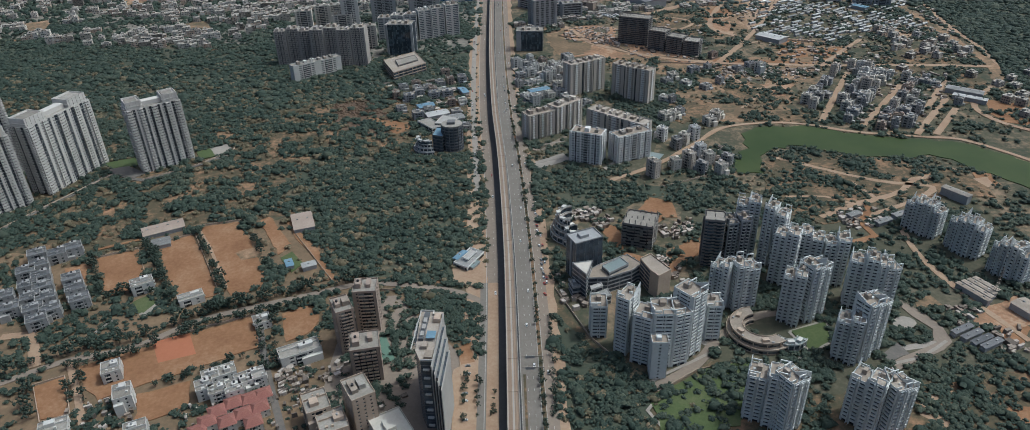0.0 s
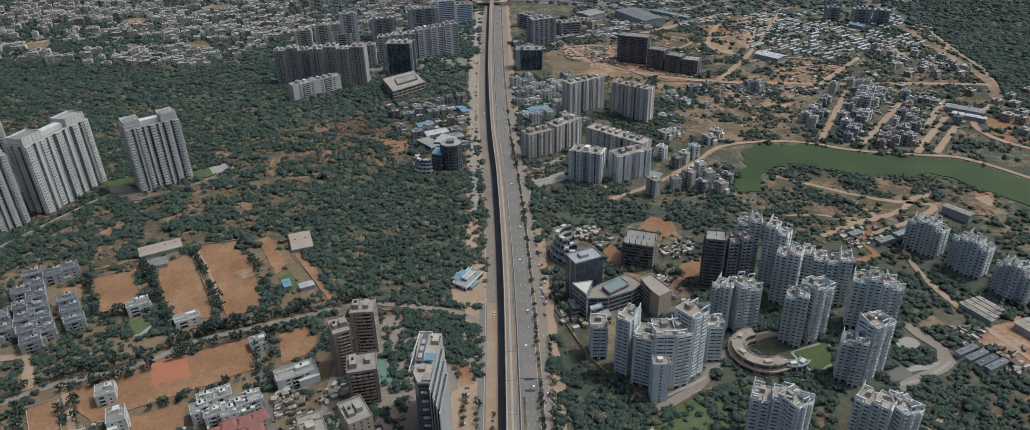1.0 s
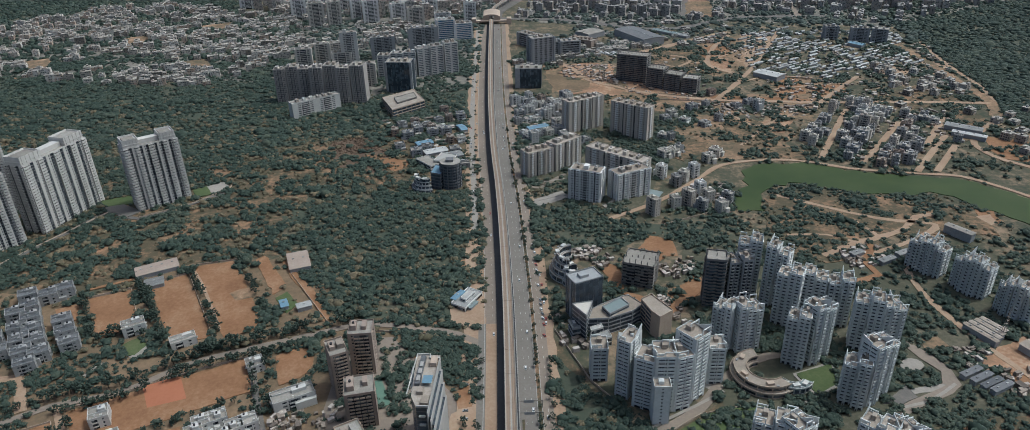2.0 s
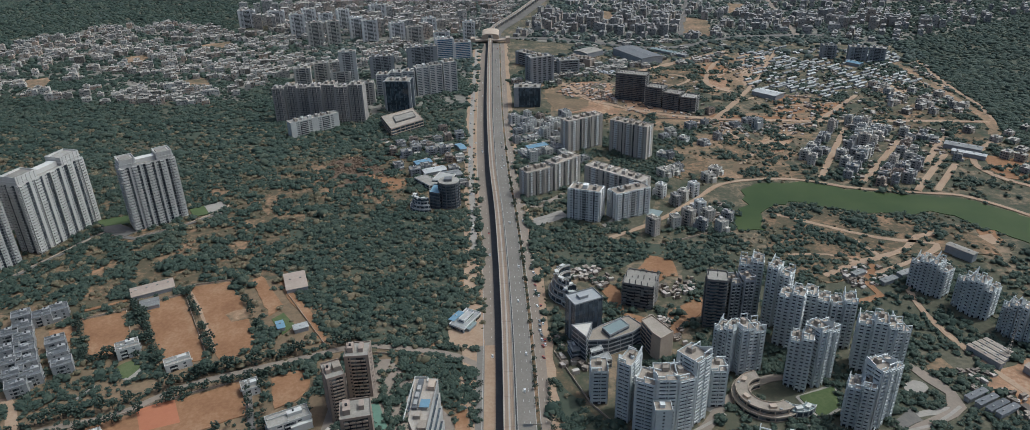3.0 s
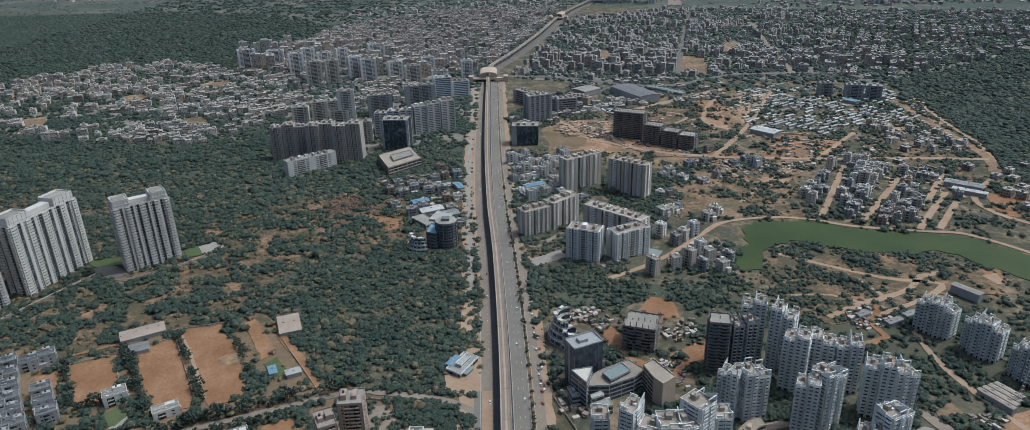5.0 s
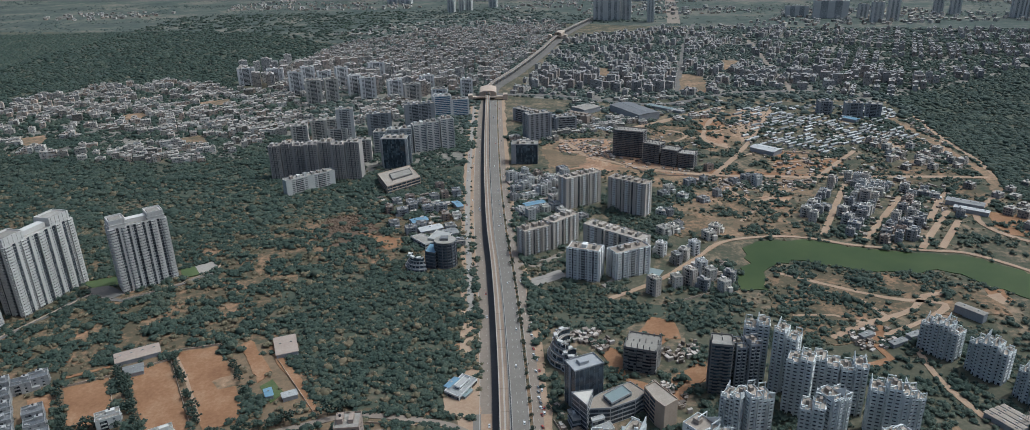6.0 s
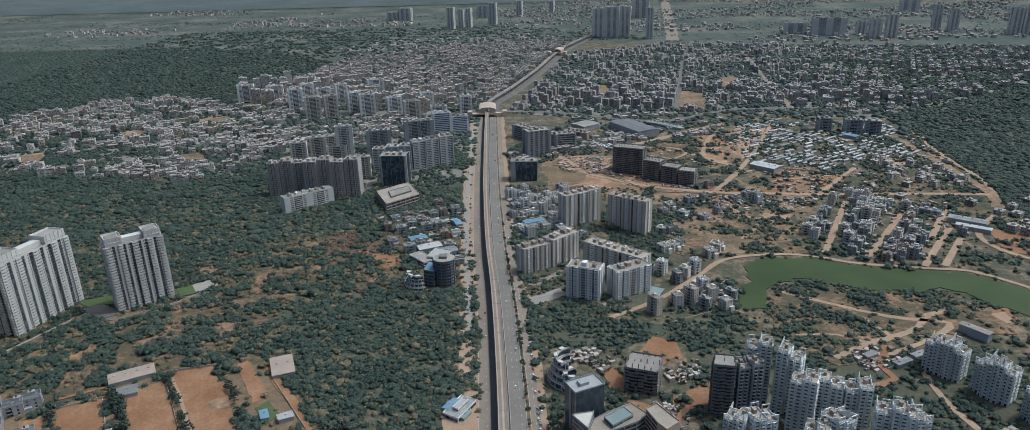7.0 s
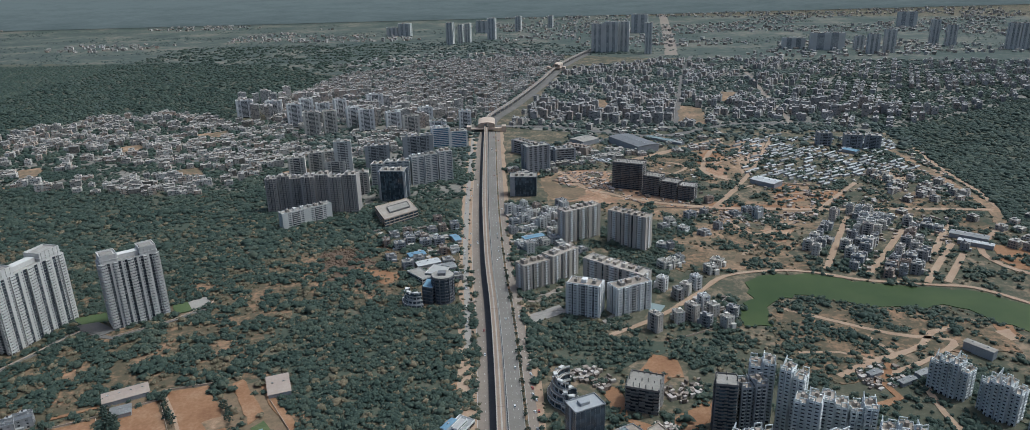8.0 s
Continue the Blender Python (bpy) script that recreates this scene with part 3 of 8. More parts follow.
patch("ground_town_east", [(26, 1671), (228, 2589), (588, 2780), (1890, 2466), (1479, 1915), (804, 1524), (489, 1610), (197, 1595)], M["city_ground"], "grey built-up ground of the town", z=0.06, amount=8, step=30, keep=False)
patch("ground_wood_east", [(810, 1535), (1337, 1841), (1371, 1525), (774, 829), (696, 961), (731, 1074), (767, 1277)], M["wood_floor"], "dark woodland floor", z=0.04, amount=6, step=30, keep=False)
patch("ground_building_land", [(11, 1161), (20, 1360), (122, 1397), (300, 1401), (503, 1608), (801, 1518), (789, 1274), (722, 1059), (709, 974), (569, 846), (395, 870), (271, 869), (175, 800), (26, 849)], M["ground"], "dry building land", z=0.04, amount=5, step=20, keep=False)
patch("estate_ground", [(-673, 566), (-511, 533), (-469, 579), (-385, 572), (-313, 623), (-224, 631), (-158, 519), (-127, 516), (-24, 497), (-21, 319), (-417, 332), (-504, 369)], M["estate"], "dry ground of the estate", z=0.03, amount=2, keep=False)
patch("estate_paving", [(-137, 454), (-132, 495), (-99, 496), (-86, 477), (-30, 404), (-24, 377), (-23, 319), (-133, 323), (-136, 356), (-138, 408)], M["dusty_asphalt"], "dusty paving between towers", z=0.14, amount=0, keep=False)
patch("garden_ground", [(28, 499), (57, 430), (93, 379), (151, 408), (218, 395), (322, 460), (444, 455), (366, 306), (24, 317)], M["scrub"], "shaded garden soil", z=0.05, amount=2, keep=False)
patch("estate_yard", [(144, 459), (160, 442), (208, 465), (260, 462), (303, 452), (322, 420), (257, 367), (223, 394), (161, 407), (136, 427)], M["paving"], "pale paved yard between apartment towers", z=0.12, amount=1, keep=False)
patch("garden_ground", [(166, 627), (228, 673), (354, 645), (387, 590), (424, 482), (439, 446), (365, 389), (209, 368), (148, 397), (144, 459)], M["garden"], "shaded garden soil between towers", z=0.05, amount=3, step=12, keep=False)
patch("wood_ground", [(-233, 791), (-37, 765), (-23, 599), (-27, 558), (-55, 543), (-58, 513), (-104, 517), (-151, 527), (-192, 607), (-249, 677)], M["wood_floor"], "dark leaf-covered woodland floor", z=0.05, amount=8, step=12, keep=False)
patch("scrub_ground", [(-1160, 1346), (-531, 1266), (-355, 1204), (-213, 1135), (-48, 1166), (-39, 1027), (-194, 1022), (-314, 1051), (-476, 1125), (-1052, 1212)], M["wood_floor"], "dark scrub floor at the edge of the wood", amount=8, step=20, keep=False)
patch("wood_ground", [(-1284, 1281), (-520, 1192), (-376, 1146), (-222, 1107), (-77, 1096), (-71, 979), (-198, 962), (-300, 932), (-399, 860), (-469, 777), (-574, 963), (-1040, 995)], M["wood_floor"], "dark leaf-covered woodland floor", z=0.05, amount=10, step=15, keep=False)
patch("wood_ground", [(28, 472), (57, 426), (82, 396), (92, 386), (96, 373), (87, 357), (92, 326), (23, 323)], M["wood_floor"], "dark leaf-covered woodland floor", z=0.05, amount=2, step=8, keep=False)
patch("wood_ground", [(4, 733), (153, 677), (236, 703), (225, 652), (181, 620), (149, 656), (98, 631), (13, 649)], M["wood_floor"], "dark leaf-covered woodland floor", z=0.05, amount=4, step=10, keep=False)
patch("brush", [(-245, 945), (-197, 957), (-142, 865), (-161, 831), (-214, 855)], M["brown_brush"], "thicket of dry brown brush", amount=7, step=8, keep=False)
patch("building_land", [(66, 1299), (156, 1308), (190, 1214), (293, 1106), (422, 1089), (488, 1090), (472, 1041), (314, 1029), (220, 1042), (133, 1099), (74, 1144)], M["rough_land"], "bare orange soil of building land", amount=9, step=8, keep=False)
patch("building_land", [(303, 1024), (409, 1022), (386, 922), (345, 859), (293, 854), (292, 928)], M["rough_land"], "bare orange soil of building land", amount=9, step=8, keep=False)
patch("building_land", [(353, 1448), (545, 1499), (440, 1265), (354, 1200), (334, 1283)], M["rough_land"], "bare orange soil of building land", amount=9, step=8, keep=False)
patch("building_land", [(445, 1193), (528, 1178), (537, 1096), (472, 1059), (410, 1083)], M["rough_land"], "bare orange soil of building land", amount=9, step=8, keep=False)
patch("building_land", [(224, 1013), (296, 1013), (279, 929), (226, 933)], M["rough_land"], "bare orange soil of building land", amount=9, step=8, keep=False)
patch("bare_ground", [(314, 1104), (410, 1083), (465, 1069), (455, 1042), (322, 1059)], M["soil"], "bare tan and orange soil", z=0.1, amount=4, step=12, keep=False)
patch("bare_ground", [(220, 1019), (274, 1021), (307, 1001), (286, 954), (232, 958)], M["rough_land"], "bare tan and orange soil", z=0.1, amount=4, step=12, keep=False)
patch("bare_ground", [(321, 1017), (392, 1000), (371, 923), (313, 891), (308, 952)], M["rough_land"], "bare tan and orange soil", z=0.1, amount=4, step=12, keep=False)
patch("bare_ground", [(344, 1326), (406, 1427), (441, 1413), (380, 1279), (337, 1221)], M["soil"], "bare tan and orange soil", z=0.1, amount=4, step=12, keep=False)
patch("bare_ground", [(476, 1490), (540, 1483), (473, 1314), (420, 1254)], M["dust"], "bare tan and orange soil", z=0.1, amount=4, step=12, keep=False)
patch("bare_ground", [(445, 1193), (485, 1182), (467, 1102), (420, 1083)], M["soil"], "bare tan and orange soil", z=0.1, amount=4, step=12, keep=False)
patch("bare_ground", [(484, 1134), (537, 1148), (537, 1096), (475, 1069)], M["soil"], "bare tan and orange soil", z=0.1, amount=4, step=12, keep=False)
patch("bare_ground", [(638, 1255), (700, 1241), (687, 1191), (618, 1185)], M["dust"], "bare tan and orange soil", z=0.1, amount=4, step=12, keep=False)
patch("bare_ground", [(736, 1290), (759, 1244), (731, 1114), (700, 1134)], M["dust"], "bare tan and orange soil", z=0.1, amount=4, step=12, keep=False)
patch("bare_ground", [(281, 870), (319, 883), (355, 863), (338, 838), (283, 846)], M["rough_land"], "bare tan and orange soil", z=0.1, amount=4, step=12, keep=False)
patch("bare_ground", [(138, 656), (159, 641), (163, 614), (139, 603), (116, 617)], M["soil"], "bare tan and orange soil", z=0.1, amount=4, step=12, keep=False)
patch("bare_ground", [(85, 606), (100, 599), (100, 552), (127, 540), (172, 583), (167, 549), (130, 509), (104, 541), (86, 564)], M["soil"], "bare tan and orange soil", z=0.1, amount=4, step=12, keep=False)
patch("bare_ground", [(506, 712), (520, 712), (507, 665), (479, 652)], M["soil"], "bare tan and orange soil", z=0.1, amount=4, step=12, keep=False)
patch("bare_ground", [(325, 622), (353, 628), (362, 604), (342, 587), (320, 594)], M["soil"], "bare tan and orange soil", z=0.1, amount=4, step=12, keep=False)
patch("bare_ground", [(631, 904), (674, 878), (634, 815), (603, 827)], M["soil"], "bare tan and orange soil", z=0.1, amount=4, step=12, keep=False)
patch("bare_ground", [(32, 784), (67, 782), (68, 746), (38, 739)], M["dust"], "bare tan and orange soil", z=0.1, amount=4, step=12, keep=False)
patch("bare_ground", [(373, 449), (393, 432), (379, 410), (360, 418)], M["soil"], "bare tan and orange soil", z=0.1, amount=4, step=12, keep=False)
patch("bare_ground", [(322, 346), (359, 357), (357, 328), (317, 318)], M["soil"], "bare tan and orange soil", z=0.1, amount=4, step=12, keep=False)
patch("bare_ground", [(275, 366), (296, 372), (299, 353), (277, 336), (263, 342)], M["dust"], "bare tan and orange soil", z=0.1, amount=4, step=12, keep=False)
patch("bare_ground", [(-889, 1299), (-856, 1325), (-819, 1269), (-857, 1265)], M["soil"], "bare tan and orange soil", z=0.1, amount=4, step=12, keep=False)
patch("bare_ground", [(-551, 1231), (-507, 1251), (-494, 1212), (-534, 1200)], M["soil"], "bare tan and orange soil", z=0.1, amount=4, step=12, keep=False)
patch("bare_ground", [(-187, 890), (-115, 863), (-145, 834)], M["soil"], "bare tan and orange soil", z=0.1, amount=4, step=12, keep=False)
patch("bare_ground", [(-52, 613), (-28, 618), (-26, 575), (-41, 573)], M["soil"], "bare tan and orange soil", z=0.1, amount=4, step=12, keep=False)
patch("bare_ground", [(99, 1290), (154, 1306), (192, 1281), (178, 1183), (152, 1193), (123, 1177), (95, 1237)], M["red_soil"], "churned orange soil of a building site", amount=5, step=8, keep=False)
patch("dry_field", [(62, 1248), (145, 1186), (120, 1152), (75, 1150)], M["estate"], "dry olive-brown field beside offices", amount=3, step=8)
patch("bare_ground", [(140, 1186), (187, 1139), (167, 1107), (118, 1132)], M["red_soil"], "churned orange soil beside a site road", amount=4, step=8, keep=False)
patch("bare_ground", [(197, 1200), (291, 1109), (283, 1077), (191, 1128)], M["red_soil"], "orange soil at the foot of concrete shells", amount=4, step=8, keep=False)
patch("scrub_ground", [(313, 1408), (378, 1411), (340, 1332), (286, 1338)], M["garden"], "patch of green scrub on building land", amount=5, step=10, keep=False)
patch("scrub_ground", [(281, 1315), (330, 1266), (353, 1177), (302, 1201)], M["garden"], "patch of green scrub on building land", amount=5, step=10, keep=False)
patch("bare_ground", [(368, 1315), (403, 1311), (385, 1232), (354, 1243)], M["red_soil"], "bare tan plot on building land", amount=4, step=8, keep=False)
patch("bare_ground", [(308, 983), (400, 975), (375, 931), (302, 944)], M["red_soil"], "bare orange soil beside a dirt road", amount=5, step=8, keep=False)
patch("bare_ground", [(330, 1067), (470, 1054), (430, 980), (314, 993)], M["rough_land"], "trampled tan soil with green tufts", amount=5, step=8, keep=False)
patch("dry_field", [(274, 934), (350, 923), (328, 873), (261, 871)], M["estate"], "dry olive-brown field behind the lake", amount=4, step=10, keep=False)
band("dirt_track", [(234, 1358), (298, 1400), (360, 1445), (459, 1513)], 15, M["dust"], "broad pale dirt road behind concrete shells", wobble=0.3)
band("dirt_track", [(100, 1303), (119, 1259), (139, 1194), (179, 1157), (230, 1115), (295, 1086), (342, 1072), (405, 1064), (479, 1053), (600, 1045), (705, 1032)], 10, M["dust"], "pale dirt road across building land", wobble=0.3)
band("dirt_track", [(451, 1485), (394, 1384), (358, 1276), (387, 1216)], 9, M["dust"], "pale dirt track on building land", wobble=0.5)
band("dirt_track", [(268, 1340), (311, 1340), (332, 1301), (293, 1258)], 6, M["dust"], "pale dirt track on building land", wobble=0.4)
band("dirt_track", [(165, 1190), (150, 1165), (120, 1135), (85, 1120)], 6, M["red_soil"], "orange dirt track on building land", wobble=0.5)
band("dirt_track", [(745, 1395), (739, 1266), (728, 1147), (719, 1047), (690, 975)], 16, M["rough_land"], "broad tan track along the edge of the wood", wobble=0.5)
band("lane", [(566, 948), (599, 927), (627, 901)], 5, M["dust"], "pale lane between sheds")
band("lane", [(541, 878), (583, 934), (618, 975)], 8, M["dust"], "pale lane between houses")
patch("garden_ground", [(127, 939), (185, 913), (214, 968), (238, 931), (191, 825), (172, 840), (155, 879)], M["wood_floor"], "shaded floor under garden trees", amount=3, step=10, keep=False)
patch("garden_ground", [(20, 800), (40, 880), (75, 930), (140, 900), (180, 830), (165, 760), (130, 705), (60, 720)], M["garden"], "garden ground between apartment blocks", amount=3, step=10, keep=False)
patch("dry_field", [(235, 905), (266, 916), (298, 901), (277, 848), (244, 843), (229, 866)], M["rough_land"], "dry brown plot between houses", amount=3, step=8)
patch("plaza", [(25, 745), (41, 756), (60, 767), (67, 749), (48, 738), (29, 728)], M["paving"], "pale paved entrance court", amount=0.6)
patch("pool_court", [(158, 767), (175, 757), (167, 743), (155, 749)], M["teal_sheet"], "grey-green paved sports court", amount=0)
band("estate_road", [(16, 786), (34, 775), (54, 800), (75, 818), (100, 800)], 5, M["dusty_asphalt"], "dusty asphalt estate road")
band("garden_path", [(102, 723), (117, 740), (115, 758), (122, 776)], 4, M["paving"], "pale paved path between blocks")
band("dirt_track", [(299, 606), (336, 627), (371, 640), (402, 656), (425, 680), (451, 685)], 7, M["dust"], "pale dirt track behind the towers", wobble=0.4)
band("dirt_track", [(354, 625), (333, 590), (335, 570), (306, 558)], 7, M["soil"], "orange dirt track behind the towers", wobble=0.5)
band("dirt_track", [(279, 649), (318, 647), (338, 632)], 4, M["dust"], "thin pale track through scrub", wobble=0.3)
band("dirt_track", [(358, 677), (368, 641)], 4, M["dust"], "thin pale track through scrub", wobble=0.3)
patch("bare_ground", [(386, 671), (415, 681), (392, 645), (366, 639)], M["rough_land"], "bare tan plot beside a track", amount=2, step=8)
patch("bare_ground", [(329, 709), (350, 740), (385, 738), (362, 702)], M["soil"], "bare orange ground on the spit", amount=3, step=8, keep=False)
patch("bare_pit", [(323, 473), (339, 477), (342, 464), (320, 459)], M["rough_land"], "walled plot of brown soil", amount=0.6)
patch("dusty_yard", [(355, 446), (381, 462), (408, 474), (395, 438), (379, 430), (354, 431)], M["red_soil"], "dusty orange lorry yard beside sheds", amount=2, step=8)
patch("dusty_yard", [(482, 677), (503, 683), (498, 659), (476, 656)], M["dust"], "pale dusty yard near the lake", amount=2, step=8)
band("estate_road", [(309, 470), (314, 451), (322, 434), (315, 419)], 6, M["dusty_asphalt"], "dusty asphalt estate road")
patch("plaza", [(288, 416), (316, 421), (308, 413), (283, 410)], M["paving"], "pale paved garden terrace", amount=0.5)
patch("plaza", [(261, 402), (285, 420), (288, 407), (273, 400)], M["lane"], "asphalt forecourt beneath a tower", amount=0.5)
band("dirt_track", [(100, 1262), (128, 1246), (158, 1252), (188, 1240)], 4, M["dust"], "pale lorry track on a building site", wobble=0.4, keep=False)
band("dirt_track", [(108, 1222), (138, 1212), (170, 1222), (184, 1196)], 4, M["dust"], "pale lorry track on a building site", wobble=0.4, keep=False)
band("dirt_track", [(122, 1295), (136, 1262), (150, 1228), (160, 1200)], 3.5, M["dust"], "pale lorry track on a building site", wobble=0.4, keep=False)
patch("scrub_ground", [(150, 1284), (176, 1276), (170, 1254), (148, 1262)], M["garden"], "dark scrub left on a building site", amount=3, step=6, keep=False)
patch("scrub_ground", [(100, 1222), (124, 1212), (120, 1198), (102, 1204)], M["garden"], "dark scrub left on a building site", amount=3, step=6, keep=False)
patch("scrub_ground", [(230, 1108), (286, 1083), (300, 1094), (240, 1122)], M["brown_brush"], "dark dug trench beside a site road", amount=2, step=6, keep=False)
patch("scrub_ground", [(226, 1010), (262, 1004), (258, 974), (232, 968)], M["garden"], "dark scrub beside a dirt road", amount=4, step=6, keep=False)
patch("scrub_ground", [(330, 1008), (368, 1000), (360, 982), (332, 988)], M["garden"], "dark scrub beside a dirt road", amount=4, step=6, keep=False)
patch("scrub_ground", [(286, 1403), (367, 1371), (358, 1260), (294, 1206), (256, 1269)], M["scrub"], "patch of green and olive scrub grass", z=0.1, amount=5, step=10, keep=False)
patch("scrub_ground", [(297, 980), (351, 989), (362, 936), (299, 903)], M["scrub"], "patch of green and olive scrub grass", z=0.1, amount=5, step=10, keep=False)
patch("scrub_ground", [(560, 1078), (680, 1136), (687, 1052), (598, 1013), (539, 1033)], M["scrub"], "patch of green and olive scrub grass", z=0.1, amount=5, step=10, keep=False)
patch("scrub_ground", [(653, 1009), (674, 979), (631, 904), (593, 883), (593, 932)], M["scrub"], "patch of green and olive scrub grass", z=0.1, amount=5, step=10, keep=False)
patch("scrub_ground", [(343, 877), (378, 879), (377, 842), (338, 838)], M["scrub"], "patch of green and olive scrub grass", z=0.1, amount=5, step=10, keep=False)
patch("scrub_ground", [(218, 933), (267, 918), (262, 860), (216, 842), (198, 876)], M["scrub"], "patch of green and olive scrub grass", z=0.1, amount=5, step=10, keep=False)
patch("lake", [(245, 703), (250, 736), (273, 770), (285, 807), (302, 826), (359, 828), (414, 803), (482, 781), (517, 773), (543, 751), (567, 709), (626, 659), (577, 593), (530, 649), (509, 693), (488, 734), (443, 733), (389, 745), (357, 759), (339, 771), (303, 768), (284, 742), (276, 706)], M["water"], "still algae-green lake water", z=0.25, amount=5, step=12)
patch("lake_spit", [(286, 739), (355, 752), (439, 725), (490, 684), (490, 637), (439, 640), (374, 644), (350, 605), (295, 595), (266, 622), (267, 678)], M["scrub"], "dry tan spit of land beside the lake", amount=4, step=10, keep=False)
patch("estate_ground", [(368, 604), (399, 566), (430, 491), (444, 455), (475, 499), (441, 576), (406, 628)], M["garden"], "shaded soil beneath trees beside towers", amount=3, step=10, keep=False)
patch("bare_field", [(-383, 564), (-352, 579), (-318, 517), (-346, 506)], M["soil"], "bare orange-brown field of beaten earth", z=0.25, amount=1.2)
patch("bare_field", [(-337, 585), (-309, 603), (-250, 502), (-281, 494)], M["soil"], "bare orange-brown field of beaten earth", z=0.25, amount=1.2)
patch("bare_field", [(-309, 617), (-271, 626), (-215, 525), (-218, 510), (-241, 502)], M["soil"], "bare orange-brown field of beaten earth", z=0.25, amount=1.2)
patch("bare_field", [(-253, 628), (-244, 635), (-209, 580), (-216, 562)], M["soil"], "bare orange-brown field of beaten earth", z=0.25, amount=1.2)
patch("green_court", [(-213, 558), (-205, 568), (-190, 548), (-197, 534)], M["lawn"], "dark green netted sports court", z=0.45, amount=0.4)
patch("bare_field", [(-309, 394), (-325, 415), (-242, 458), (-210, 474), (-196, 433), (-271, 393), (-293, 380)], M["soil"], "bare orange-brown field of beaten earth", z=0.25, amount=1.2)
patch("bare_field", [(-348, 395), (-330, 405), (-308, 368), (-325, 363)], M["soil"], "bare orange-brown field of beaten earth", z=0.25, amount=1.2)
patch("bare_field", [(-190, 475), (-166, 489), (-157, 463), (-162, 447), (-178, 439)], M["soil"], "bare orange-brown field of beaten earth", z=0.25, amount=1.2)
patch("bare_field", [(-268, 386), (-236, 398), (-228, 372), (-257, 355)], M["soil"], "bare orange-brown field of beaten earth", z=0.25, amount=1.2)
patch("bare_field", [(-405, 549), (-390, 557), (-375, 532), (-392, 526)], M["soil"], "bare orange-brown field of beaten earth", z=0.25, amount=1.2)
patch("clay_court", [(-282, 444), (-256, 452), (-242, 427), (-267, 418)], M["clay_court"], "worn red clay court", z=0.45, amount=0)
patch("green_court", [(-108, 439), (-101, 443), (-90, 415), (-98, 411)], M["green_court"], "green hard tennis court", z=0.45, amount=0)
patch("lawn", [(91, 370), (150, 404), (180, 400), (144, 341), (93, 331)], M["lawn"], "dry mown lawn", z=0.2, amount=1.5, keep=False)
patch("lawn", [(211, 436), (241, 446), (237, 423), (218, 412)], M["lawn"], "mown green lawn edged by paths", z=0.3, amount=0.3)
patch("forecourt", [(-56, 559), (-29, 566), (-22, 502), (-53, 513)], M["dust"], "dusty roadside forecourt", z=0.2, amount=1.5)
patch("forecourt", [(-46, 403), (-26, 415), (-23, 377), (-22, 324), (-43, 325)], M["dust"], "pinkish dusty parking apron", amount=1)
patch("bare_ground", [(-43, 426), (-34, 438), (-31, 410), (-41, 407)], M["soil"], "bare orange slope beside the road", amount=1)
patch("bare_pit", [(-256, 569), (-239, 579), (-229, 563), (-248, 556)], M["rough_land"], "dug pit of darker soil in a bare field", amount=1.5, z=0.5)
patch("park_lawn", [(-321, 494), (-311, 505), (-298, 493), (-299, 479), (-312, 480)], M["lawn"], "park lawn among trees", amount=1)
band("garden_path", [(-332, 456), (-329, 466), (-324, 472)], 2.5, M["paving"], "pale curved park path")
band("garden_path", [(-307, 478), (-302, 483), (-303, 492), (-309, 499)], 2.5, M["paving"], "pale curved park path")
patch("park_court", [(-305, 478), (-300, 492), (-296, 488), (-300, 475)], M["paving"], "pale paved park court", amount=0.3)
band("lane", [(-396, 391), (-374, 400), (-338, 423), (-295, 436), (-256, 467), (-218, 483), (-168, 501), (-126, 514), (-75, 506), (-46, 497), (-32, 487), (-26, 475), (-25, 456)], 6.5, M["dusty_asphalt"], "narrow asphalt lane between hedges")
band("lane", [(-405, 453), (-384, 456), (-358, 417)], 8, M["dust"], "dusty lane")
band("lane", [(-212, 487), (-196, 440), (-175, 389), (-155, 345)], 5, M["lane"], "narrow lane between trees")
band("lane", [(-336, 423), (-312, 388), (-292, 356)], 5, M["dust"], "dusty lane")
band("dirt_track", [(-223, 628), (-205, 595), (-183, 565), (-159, 522)], 7, M["soil"], "orange dirt track", wobble=0.5)
band("dirt_track", [(-390, 581), (-352, 600), (-318, 619)], 4, M["soil"], "orange dirt track", wobble=0.5)
band("dirt_track", [(-311, 619), (-283, 576), (-247, 512)], 3, M["dust"], "dirt track beside a wall", wobble=0.3)
band("dirt_track", [(106, 695), (163, 732), (219, 786), (262, 829), (323, 841), (369, 832), (415, 807), (486, 788), (527, 778), (555, 747), (584, 700)], 6, M["dust"], "pale dirt road beside the lake", wobble=0.4)
band("dirt_track", [(469, 1053), (545, 1140), (583, 1181)], 8, M["dust"], "pale dirt road", wobble=0.3)
band("dirt_track", [(316, 1072), (431, 1253), (562, 1509)], 8, M["dust"], "pale dirt road", wobble=0.4)
band("dirt_track", [(796, 1394), (761, 1226), (741, 1089), (689, 975), (607, 889), (601, 833), (628, 793)], 8, M["dust"], "pale dirt road at the edge of the wood", wobble=0.4)
band("dirt_track", [(124, 495), (136, 524), (166, 555), (189, 588)], 8, M["soil"], "orange dirt track", wobble=0.5)
band("dirt_track", [(328, 600), (393, 629), (436, 662), (383, 680), (298, 741)], 6, M["dust"], "pale dirt track", wobble=0.5)
